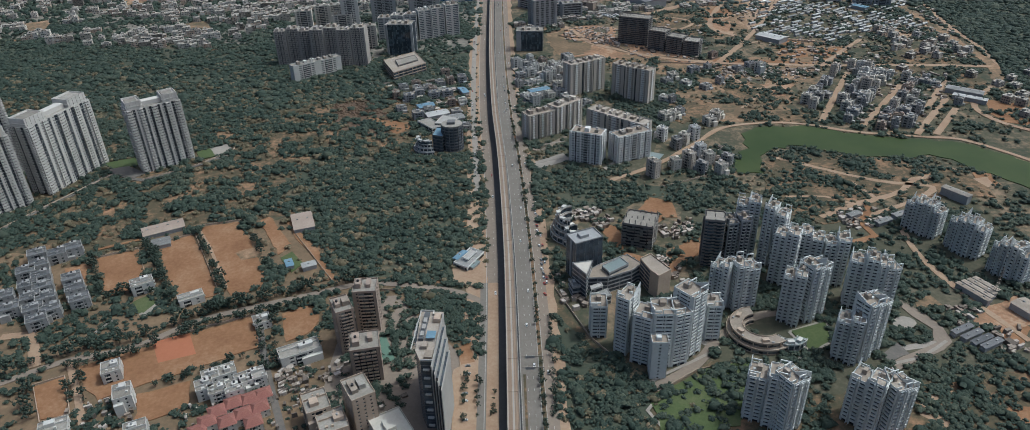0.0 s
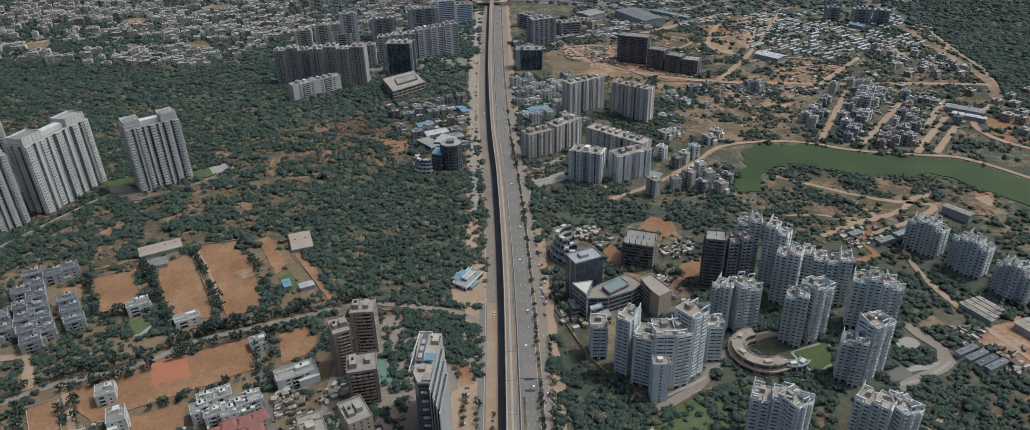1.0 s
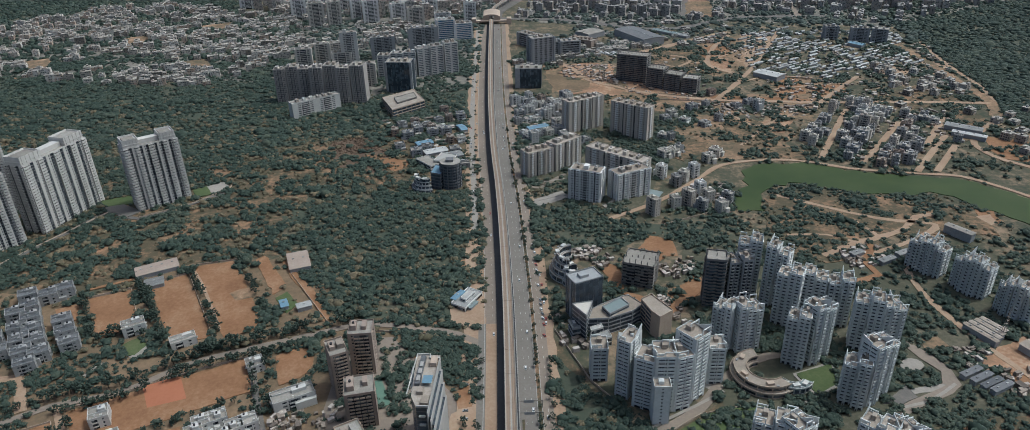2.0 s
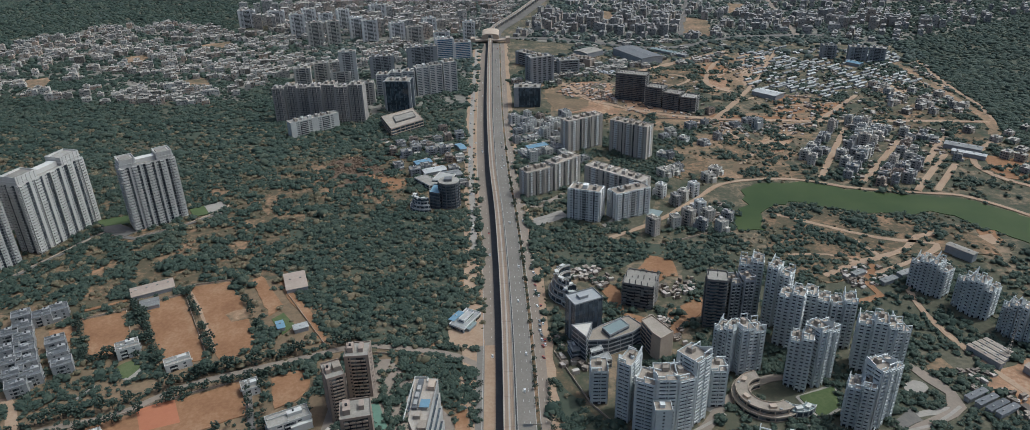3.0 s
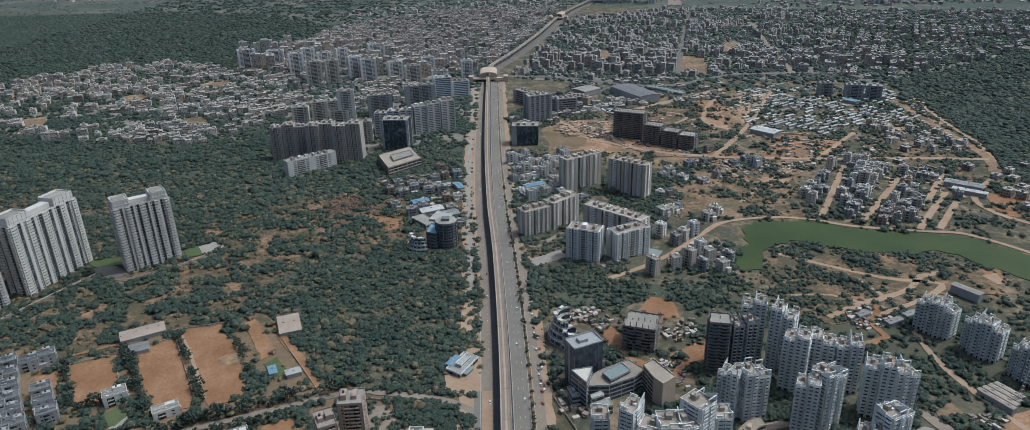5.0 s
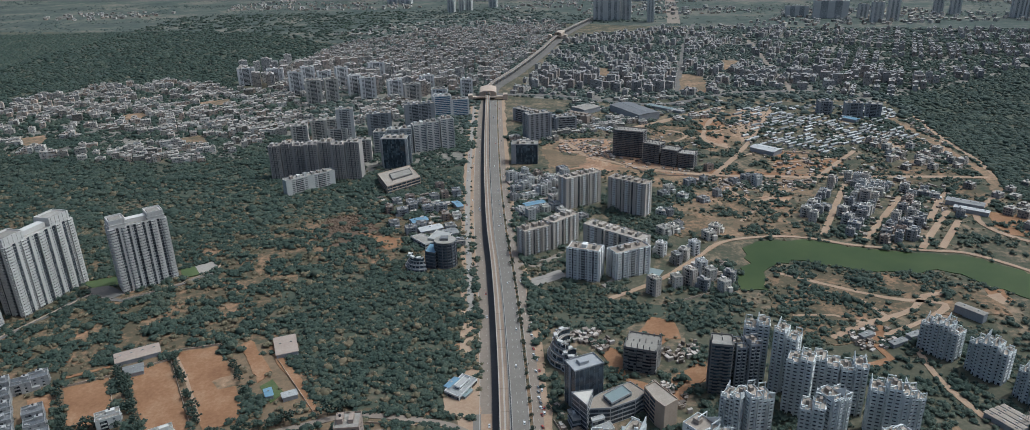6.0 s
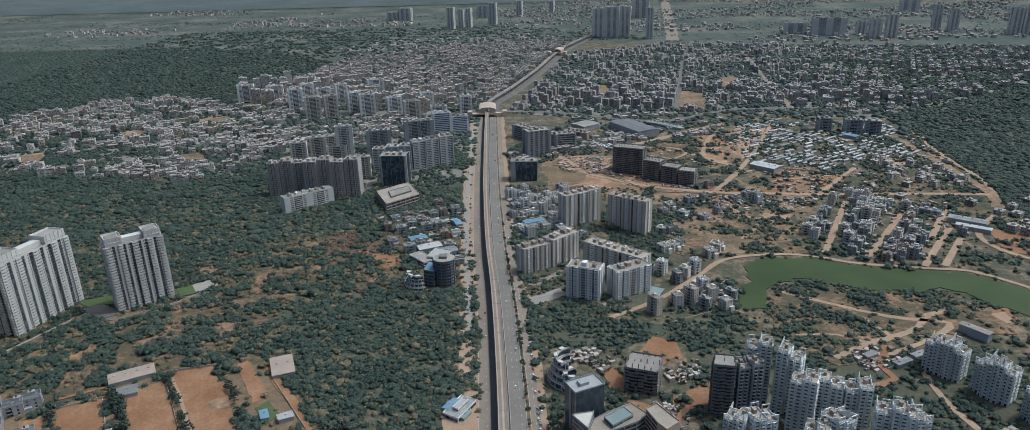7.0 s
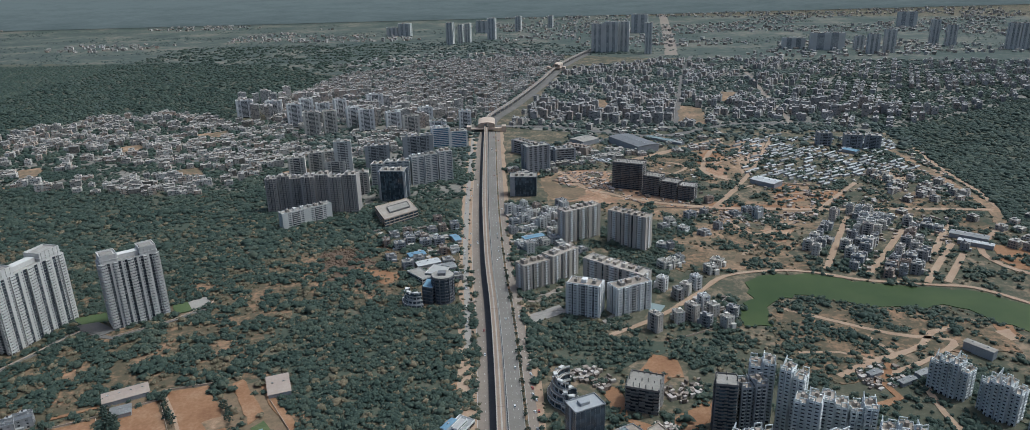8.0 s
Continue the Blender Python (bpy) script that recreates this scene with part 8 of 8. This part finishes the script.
    f = np.array([(0, 11, 5), (0, 5, 1), (0, 1, 7), (0, 7, 10), (0, 10, 11), (1, 5, 9), (5, 11, 4), (11, 10, 2), (10, 7, 6), (7, 1, 8), (3, 9, 4), (3, 4, 2), (3, 2, 6), (3, 6, 8), (3, 8, 9), (4, 9, 5), (2, 4, 11), (6, 2, 10), (8, 6, 7), (9, 8, 1)])
    return v / np.linalg.norm(v[0]), f


ICO_V, ICO_F = ico()


def dome(k, rings):
    """The upper part of a crown: rings of k points and a top."""
    v = [(r * math.cos(math.tau * (i + 0.5 * (n % 2)) / k), r * math.sin(math.tau * (i + 0.5 * (n % 2)) / k), z) for n, (r, z) in enumerate(rings) for i in range(k)] + [(0, 0, 1.0)]
    f = []
    for n in range(len(rings) - 1):
        for i in range(k):
            a, b, c, d = n * k + i, n * k + (i + 1) % k, (n + 1) * k + i, (n + 1) * k + (i + 1) % k
            f += [(a, b, c), (b, d, c)] if n % 2 == 0 else [(a, b, d), (a, d, c)]
    f += [((len(rings) - 1) * k + i, (len(rings) - 1) * k + (i + 1) % k, len(v) - 1) for i in range(k)]
    return np.array(v, float), np.array(f)


CROWN_V, CROWN_F = dome(5, ((0.95, -0.4), (0.8, 0.45)))
TUFT_V, TUFT_F = dome(4, ((0.95, -0.35),))


def balls(centres, radii, squash, g, base, faces, rough):
    n, k = len(centres), len(base)
    v = base[None] * (1 + g.uniform(-rough, rough, (n, k, 1)))
    a, b = g.uniform(0, math.tau, n), g.uniform(-0.4, 0.4, n)
    x, y = v[..., 0] * np.cos(a)[:, None] - v[..., 1] * np.sin(a)[:, None], v[..., 0] * np.sin(a)[:, None] + v[..., 1] * np.cos(a)[:, None]
    x, z = x * np.cos(b)[:, None] - v[..., 2] * np.sin(b)[:, None], x * np.sin(b)[:, None] + v[..., 2] * np.cos(b)[:, None]
    v = np.stack([x, y, z * squash], -1) * radii[:, None, None] + centres[:, None]
    return v.reshape(-1, 3), (faces[None] + k * np.arange(n)[:, None, None]).reshape(-1)


def clumps(name, centres, radii, squash, seed, small=None, whole=(ICO_V, ICO_F)):
    """A mesh of many uneven leaf clumps; those marked small are rougher and have fewer faces."""
    g = np.random.default_rng(seed)
    small = np.zeros(len(centres), bool) if small is None else small
    v1, f1 = balls(centres[~small], radii[~small], squash, g, *whole, 0.3)
    v2, f2 = balls(centres[small], radii[small], squash, g, TUFT_V, TUFT_F, 0.28)
    v, f = np.concatenate([v1, v2]), np.concatenate([f1, f2 + len(v1)])
    me = bpy.data.meshes.new(name)
    me.vertices.add(len(v))
    me.vertices.foreach_set("co", v.reshape(-1).astype(np.float32))
    me.loops.add(len(f))
    me.loops.foreach_set("vertex_index", f.astype(np.int32))
    me.polygons.add(len(f) // 3)
    me.polygons.foreach_set("loop_start", np.arange(0, len(f), 3, dtype=np.int32))
    me.update()
    me.validate()
    return me


def tree_kind(seed, height, spread, n):
    """A trunk with limbs and a crown of leaf clumps, standing at the origin."""
    r = random.Random(seed)
    s = Shape().drum(0, 0, 0.22, -0.2, height * 0.5, 7, 0.12)
    tips = []
    for i in range(5):
        a, l = math.tau * i / 5 + r.uniform(-0.4, 0.4), spread * r.uniform(0.45, 0.8)
        z0, z1 = height * r.uniform(0.28, 0.45), height * r.uniform(0.55, 0.8)
        tip = (l * math.cos(a), l * math.sin(a), z1)
        tips.append(tip)
        s.hull([(0.1 * math.cos(t), 0.1 * math.sin(t), z0) for t in (0, 2.1, 4.2)], [(tip[0] + 0.04 * math.cos(t), tip[1] + 0.04 * math.sin(t), tip[2]) for t in (0, 2.1, 4.2)])
    c, radii = [], []
    for i in range(n):
        t = r.choice(tips + [(0, 0, height * 0.8)])
        c.append((t[0] + r.gauss(0, spread * 0.24), t[1] + r.gauss(0, spread * 0.24), t[2] + r.gauss(0, height * 0.09)))
        radii.append(spread * r.uniform(0.12, 0.27))
    return s.mesh("trunk", M["bark"]), clumps("crown", np.array(c), np.array(radii), 0.75, seed)


TREES = []
for seed, h, sp, n in ((1, 7.0, 3.0, 34), (2, 8.5, 3.8, 44), (3, 6.0, 2.4, 26), (4, 9.5, 3.4, 40)):
    trunk, crown = tree_kind(seed, h, sp, n)
    crown.materials.append(M["leaf"])
    TREES.append((trunk, crown))


def tree(x, y, size, kind, group, label="dark green leafy tree with a rounded uneven crown"):
    t = thing("tree", x, y, (x * 37 + y * 11) % 360, label, "tree", group)
    t.scale = (size, size, size)
    part("trunk", TREES[kind % 4][0], None, t)
    part("crown", TREES[kind % 4][1], None, t)
    return t


def row_of_trees(line, gap, size, group, skip=0.15):
    r = random.Random(int(abs(line[0][0]) + gap * 10))
    run = 0.0
    pts = smooth(line, 3.0)
    for (ax, ay), (bx, by) in zip(pts, pts[1:]):
        run += math.hypot(bx - ax, by - ay)
        if run > gap:
            run = 0.0
            if r.random() > skip:
                tree(ax + r.uniform(-0.7, 0.7), ay + r.uniform(-0.7, 0.7), size * r.uniform(0.7, 1.25), r.randrange(4), group)


row_of_trees([(-349, 588), (-317, 542), (-289, 499)], 3.5, 1.15, "trees between fields")
row_of_trees([(-341, 583), (-310, 536), (-288, 502)], 4.5, 1.0, "trees between fields")
row_of_trees([(-308, 610), (-274, 553), (-245, 505)], 3.5, 1.1, "trees between fields")
row_of_trees([(-267, 626), (-241, 583), (-216, 535)], 4, 1.1, "trees between fields")
row_of_trees([(-389, 566), (-370, 537), (-350, 505)], 3.5, 1.15, "trees between fields")
row_of_trees([(-346, 502), (-319, 510), (-283, 494)], 4, 1.15, "trees between fields")
row_of_trees([(-327, 401), (-305, 368)], 4, 0.9, "trees along lane")
row_of_trees([(-320, 408), (-299, 374)], 4, 0.9, "trees along lane")
row_of_trees([(-209, 478), (-196, 440), (-181, 396)], 7, 1, "trees along lane")
row_of_trees([(-201, 482), (-186, 440), (-173, 403)], 7, 1, "trees along lane")
row_of_trees([(-378, 407), (-342, 431), (-299, 444), (-258, 474), (-221, 490), (-170, 508), (-128, 522)], 4.5, 1.25, "trees along lane")
row_of_trees([(-334, 414), (-291, 427), (-252, 457), (-215, 472), (-166, 489)], 5, 1.15, "trees along lane")
row_of_trees([(-28, 396), (-27, 371), (-27, 345)], 5, 0.7, "roadside trees")
row_of_trees([(-25, 466), (-25, 433), (-26, 412)], 7, 0.6, "roadside trees")
row_of_trees([(-37, 396), (-37, 371), (-37, 346)], 4, 0.8, "roadside trees")
row_of_trees([(28, 464), (26, 402), (24, 351)], 5, 0.7, "roadside trees")
row_of_trees([(-16, 379), (-16, 358), (-16, 344)], 4, 0.5, "roadside trees")
row_of_trees([(-273, 386), (-233, 405), (-196, 425)], 8, 0.9, "trees between fields")
row_of_trees([(-352, 396), (-332, 363)], 3.5, 1.1, "trees along lane")
row_of_trees(beside([p for p in LINE if 250 < p[1] < 1000], 20.6), 5, 0.62, "divider trees", 0.25)
row_of_trees(beside([p for p in LINE if 600 < p[1] < 1300], -24), 14, 0.6, "divider trees", 0.35)


def boundary_wall(line, label="low dusty boundary wall of a plot", height=1.1):
    s = Shape()
    for (ax, ay), (bx, by) in zip(line, line[1:]):
        l = math.hypot(bx - ax, by - ay)
        n = max(1, int(l / 18))
        for i in range(n):
            x0, y0, x1, y1 = ax + (bx - ax) * i / n, ay + (by - ay) * i / n, ax + (bx - ax) * (i + 1) / n, ay + (by - ay) * (i + 1) / n
            s.turned((x0 + x1) / 2, (y0 + y1) / 2, math.degrees(math.atan2(by - ay, bx - ax)), l / n + 0.2, 0.3, 0, height + 0.8)
    return tagged(part("boundary_wall", s, M["stone"]), label, kind="structure")


boundary_wall([(-384, 566), (-352, 581), (-315, 515)])
boundary_wall([(-340, 588), (-308, 605), (-249, 502)])
boundary_wall([(-311, 619), (-270, 629)])
boundary_wall([(-327, 418), (-243, 461), (-208, 475), (-194, 432)])
boundary_wall([(-507, 623), (-490, 661), (-473, 695), (-450, 740)])
boundary_wall([(-410, 725), (-362, 759), (-336, 793), (-333, 804)])
boundary_wall([(-209, 599), (-158, 519)])
boundary_wall([(-125, 506), (-74, 498), (-46, 488)])
boundary_wall([(34, 499), (57, 434), (91, 382)])
boundary_wall([(97, 374), (129, 395), (159, 402)])
boundary_wall([(159, 677), (230, 709), (238, 699)])
boundary_wall([(86, 1243), (146, 1218), (228, 1088), (400, 1053)])
boundary_wall([(445, 1193), (550, 1154)])
boundary_wall([(32, 784), (68, 788), (108, 711)])
boundary_wall([(-52, 511), (-27, 502)])
boundary_wall([(-348, 397), (-330, 406), (-306, 367), (-323, 360), (-348, 397)])


def mast(x, y, h):
    t = thing("lattice_mast", x, y, 0, "tall thin steel lattice mast on a concrete foot", "mast")
    part("foot", Shape().box(-1.6, 1.6, -1.6, 1.6, 0, 1.2), M["kerb"], t)
    for a, b in ((-1, -1), (1, -1), (1, 1), (-1, 1)):
        part("leg", Shape().hull([(a * 1.2 + i, b * 1.2 + j, 1.2) for i, j in ((-0.1, -0.1), (0.1, -0.1), (0.1, 0.1), (-0.1, 0.1))], [(a * 0.35 + i, b * 0.35 + j, h) for i, j in ((-0.07, -0.07), (0.07, -0.07), (0.07, 0.07), (-0.07, 0.07))]), M["steel"], t)
    for k in range(1, 9):
        z, r = 1.2 + (h - 1.2) * k / 9, 1.25 - 0.9 * k / 9
        part("brace", Shape().box(-r, r, -r, r, z, z + 0.15), M["steel"], t)
    part("antenna", Shape().drum(0.5, 0, 0.25, h - 3, h, 8), M["white"], t)


mast(388.3, 472.8, 30)


def forest(name, x0, x1, y0, y1, step, per, size, material, label, seed, noise_scale=0.02, squash=0.62, patchy=0.7, core=0.82, tuft=(0.26, 0.5)):
    """Trees over all wooded ground of a window of the plan: a broad crown each, with lesser clumps on it."""
    g = np.random.default_rng(seed)
    gx, gy = np.meshgrid(np.arange(x0, x1, step), np.arange(y0, y1, step), indexing="ij")
    gx, gy = gx.ravel() + g.uniform(-0.5, 0.5, gx.size) * step, gy.ravel() + g.uniform(-0.5, 0.5, gy.size) * step
    i, j = ((gx - X0) // CELL).astype(int), ((gy - Y0) // CELL).astype(int)
    ok = (i >= 0) & (i < 1200) & (j >= 0) & (j < 1200)
    gx, gy, i, j = gx[ok], gy[ok], i[ok], j[ok]
    free = ~taken[i, j] & (wooded[i, j] > 0)
    gx, gy, d = gx[free], gy[free], wooded[i, j][free]
    field = np.array([noise.noise((x * noise_scale, y * noise_scale, seed)) + 0.5 * noise.noise((x * noise_scale * 3.1, y * noise_scale * 3.1, seed + 5.0)) for x, y in zip(gx, gy)])
    keep = d + patchy * field > (g.uniform(0.28, 0.72, len(gx)) if patchy > 1 else g.uniform(0, 1, len(gx)))
    gx, gy, field = gx[keep], gy[keep], field[keep]
    n = len(gx)
    radius = size * np.exp(g.normal(0, 0.24, n)) * (1 + 0.35 * np.clip(field, -0.6, 0.6))
    c = np.repeat(np.stack([gx, gy, radius * squash * 0.75], -1), per, 0)
    rr = np.repeat(radius, per)
    first = np.tile(np.arange(per) == 0, n)
    bearing, reach = g.uniform(0, math.tau, len(c)), np.sqrt(g.uniform(0.05, 1.3, len(c)))
    c += np.stack([reach * np.cos(bearing), reach * np.sin(bearing), 0.85 * squash * np.sqrt(np.clip(1.1 - reach ** 2, 0, 1)) - 0.1], -1) * rr[:, None] * ~first[:, None] * 0.88
    me = clumps(name, c, rr * np.where(first, core, g.uniform(*tuft, len(rr))), squash, seed + 1, ~first, (CROWN_V, CROWN_F))
    me.materials.append(M[material])
    return tagged(new(name, me), label, "trees", kind="stuff")


forest("dry_trees", -1100, 40, 480, 1150, 13.0, 6, 3.2, "leaf_dry", "olive-brown half-dry trees in the scrub", 44, noise_scale=0.03)
forest("dry_trees", 18, 130, 300, 500, 11.0, 12, 3.0, "leaf_dry", "olive-brown half-dry trees in a roadside wood", 45, core=0.7, tuft=(0.18, 0.4))
forest("woodland", 18, 340, 270, 520, 6.2, 20, 3.5, "leaf", "broad green garden trees beneath the towers", 61, core=0.7, tuft=(0.17, 0.38))
forest("woodland", -130, -20, 300, 520, 6.6, 20, 3.3, "leaf", "broad green trees between towers", 62, core=0.7, tuft=(0.17, 0.38))
brush_zone = np.where(wooded == 0.05, 0.8, 0.0)
kept = wooded.copy()
wooded[:] = brush_zone
forest("brown_brush", -300, -80, 700, 1000, 3.6, 3, 1.9, "brown_brush", "thicket of leafless brown brush", 41)
wooded[:] = kept
forest("woodland", -1100, 40, 480, 900, 5.0, 9, 3.5, "leaf", "dark green scrub woodland of small leafy trees", 31, noise_scale=0.04, patchy=1.15, core=0.75, tuft=(0.2, 0.44))
forest("woodland", -1500, 60, 900, 1400, 6.2, 5, 4.5, "leaf", "dark green scrub woodland of small leafy trees", 32, squash=0.5)
forest("woodland", 15, 800, 250, 1400, 5.4, 6, 3.2, "leaf", "green trees and scrub", 33, noise_scale=0.03, patchy=1.1, core=0.75, tuft=(0.22, 0.45))
forest("woodland", -480, 15, 250, 520, 5.0, 14, 2.9, "leaf", "green trees between houses", 34, core=0.7, tuft=(0.18, 0.4))
forest("woodland", -1500, -420, 1400, 2300, 7.8, 1, 5.0, "leaf", "far dark green woodland", 35, squash=0.5, core=0.95)
# leaf_far carries painted haze here; woods to either side keep plain leaf
forest("woodland", -420, 830, 1400, 2300, 8.2, 1, 5.0, "leaf_far", "far green trees of the town, haze-pale in colour", 46, squash=0.5, core=0.95)
forest("woodland", 830, 2000, 1400, 2300, 7.8, 1, 5.0, "leaf", "dark woodland behind the town", 48, squash=0.45, core=0.95)
forest("woodland", 700, 2000, 700, 1400, 6.6, 3, 4.6, "leaf", "dark woodland at the edge of town", 36, squash=0.45, core=0.95, tuft=(0.2, 0.4))
forest("woodland", -1500, -420, 2300, 3600, 10.5, 1, 6.6, "leaf", "far dark green woodland", 37, squash=0.4, core=0.95)
forest("woodland", -420, 2000, 2300, 3600, 10.5, 1, 6.6, "leaf_far", "far green trees of the town, haze-pale in colour", 47, squash=0.4, core=0.95)
forest("dry_scrub", -1200, 40, 480, 1000, 8.2, 3, 2.2, "leaf_dry", "dry brownish scrub bushes", 38)
forest("dry_scrub", 40, 800, 600, 1500, 9.5, 3, 2.0, "leaf_dry", "dry brownish scrub bushes", 39)


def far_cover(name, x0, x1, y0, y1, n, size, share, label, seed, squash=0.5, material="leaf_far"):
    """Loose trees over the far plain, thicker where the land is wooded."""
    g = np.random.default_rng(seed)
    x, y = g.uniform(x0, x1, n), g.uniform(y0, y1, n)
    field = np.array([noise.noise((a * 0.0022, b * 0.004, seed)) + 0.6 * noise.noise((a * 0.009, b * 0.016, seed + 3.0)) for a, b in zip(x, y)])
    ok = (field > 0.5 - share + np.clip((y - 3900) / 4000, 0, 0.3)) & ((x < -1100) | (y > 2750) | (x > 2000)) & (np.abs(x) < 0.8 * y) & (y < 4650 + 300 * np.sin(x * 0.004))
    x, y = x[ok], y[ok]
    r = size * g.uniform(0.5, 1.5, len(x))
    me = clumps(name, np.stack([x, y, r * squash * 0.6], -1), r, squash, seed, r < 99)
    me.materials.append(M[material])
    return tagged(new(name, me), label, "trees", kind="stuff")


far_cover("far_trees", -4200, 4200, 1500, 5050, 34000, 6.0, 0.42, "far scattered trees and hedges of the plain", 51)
far_cover("far_woodland", -3300, -1480, 1500, 3050, 26000, 7.5, 1.2, "far dark woodland beyond the town", 52, 0.45, "leaf")


def far_homes(n, seed):
    r = random.Random(seed)
    s = Shape()
    for k in range(n):
        y = r.uniform(2700, 5000)
        x = r.uniform(-0.75, 0.75) * y
        if noise.noise((x * 0.0013, y * 0.0022, 8.0)) > (0.22 if x < 0 else -0.08):
            s.turned(x, y, r.uniform(0, 90), r.uniform(7, 18), r.uniform(7, 15), -0.2, r.uniform(4, 12))
    tagged(part("far_houses", s, M["far_house"]), "far scattered pale houses of the plain", "houses", kind="stuff")


far_homes(7000, 3)


# ---------------------------------------------------------------- cars and street things

def car_kinds():
    """A small saloon car in three colours: body, cabin and wheels, to be copied."""
    out = []
    for paint, word in (("car_white", "white"), ("car_grey", "grey"), ("car_red", "red")):
        t = thing("car", 0, -300, 0, "small " + word + " car standing on asphalt", "car", "cars on the road")
        s = Shape()
        s.hull([(-0.85, -2.1, 0.3), (0.85, -2.1, 0.3), (0.85, 2.1, 0.3), (-0.85, 2.1, 0.3)], [(-0.85, -2.15, 0.85), (0.85, -2.15, 0.85), (0.85, 2.05, 0.8), (-0.85, 2.05, 0.8)])
        body = part("body", s, M[paint], t)
        part("cabin", Shape().hull([(-0.8, -1.7, 0.85), (0.8, -1.7, 0.85), (0.8, 1.0, 0.85), (-0.8, 1.0, 0.85)], [(-0.65, -1.2, 1.4), (0.65, -1.2, 1.4), (0.65, 0.3, 1.4), (-0.65, 0.3, 1.4)]), M["curtain"], t, "dark car windows")
        part("roof", Shape().box(-0.62, 0.62, -1.15, 0.25, 1.4, 1.46), M[paint], t)
        for x in (-0.86, 0.7):
            for y in (-1.3, 1.3):
                w = Shape()
                a = [math.tau * i / 10 for i in range(10)]
                w.v = [(x, y + 0.32 * math.cos(k), 0.32 + 0.32 * math.sin(k)) for k in a] + [(x + 0.16, y + 0.32 * math.cos(k), 0.32 + 0.32 * math.sin(k)) for k in a]
                w.f = [tuple(range(10)), tuple(reversed(range(10, 20)))] + [(i, 10 + i, 10 + (i + 1) % 10, (i + 1) % 10) for i in range(10)]
                part("wheel", w, M["rubber"], t)
        out.append(t)
    return out


CARS = car_kinds()


def cars_along(off, gap, y0, y1, turn, seed, z=0.87):
    r = random.Random(seed)
    pts = beside(LINE, off)
    xs, ys = [p[0] for p in pts], [p[1] for p in pts]
    y = y0
    while y < y1:
        y += r.expovariate(1 / gap) + 6
        x = float(np.interp(y, ys, xs))
        copy_thing(CARS[r.choice((0, 0, 0, 1, 1, 2))], pose(x + r.uniform(-0.5, 0.5), y, z, 0, 0, turn + r.uniform(-2, 2)))


for off, gap, turn in ((-21.8, 170, 180), (-12.4, 120, 180), (12.0, 110, 0), (15.3, 110, 0), (26.0, 150, 0)):
    cars_along(off, gap, 300, 1500, turn, int(off * 7))
cars_along(29.0, 5, 480, 640, 20, 5)
cars_along(31.5, 14, 480, 640, 0, 6)
cars_along(-29.5, 60, 700, 1300, 180, 8)
cars_along(-33.0, 9, 300, 420, 90, 9, 0.6)
for t in CARS:
    for ob in (*t.children_recursive, t):
        bpy.data.objects.remove(ob)


def gantry(y, label):
    x = float(np.interp(y, [p[1] for p in LINE], [p[0] for p in LINE]))
    t = thing("sign_gantry", x + 13.3, y, 0, label, "road sign")
    part("post", Shape().drum(9.2, 0, 0.25, 0, 7.5, 8), M["steel"], t)
    part("beam", Shape().box(-7, 9.2, -0.2, 0.2, 7.0, 7.5), M["steel"], t)
    part("sign_panel", Shape().box(-4, 3, -0.35, -0.22, 5.6, 8.0), M["grey"], t, "grey back of a sign")


gantry(407, "steel sign gantry over the carriageway")
gantry(395, "steel sign gantry over the carriageway")


def bus(x, y, rot):
    t = thing("bus", x, y, rot, "white parked bus in a dusty yard", "bus", "parked buses", 0.6)
    part("body", Shape().hull([(-5.5, -1.25, 0.5), (5.5, -1.25, 0.5), (5.5, 1.25, 0.5), (-5.5, 1.25, 0.5)], [(-5.4, -1.15, 3.2), (5.3, -1.15, 3.2), (5.3, 1.15, 3.2), (-5.4, 1.15, 3.2)]), M["car_white"], t)
    part("window_band", Shape().box(-5.2, 5.45, -1.27, 1.27, 1.7, 2.5), M["curtain"], t, "dark bus windows")
    part("undercarriage", Shape().box(-4.6, 4.6, -1.1, 1.1, -0.1, 0.5), M["rubber"], t)


for k in range(9):
    bus(163 + 4.2 * k, 1392 - 5.2 * k, 40)
    if k % 3:
        bus(175 + 3.6 * k, 1402 - 5.0 * k, 40)
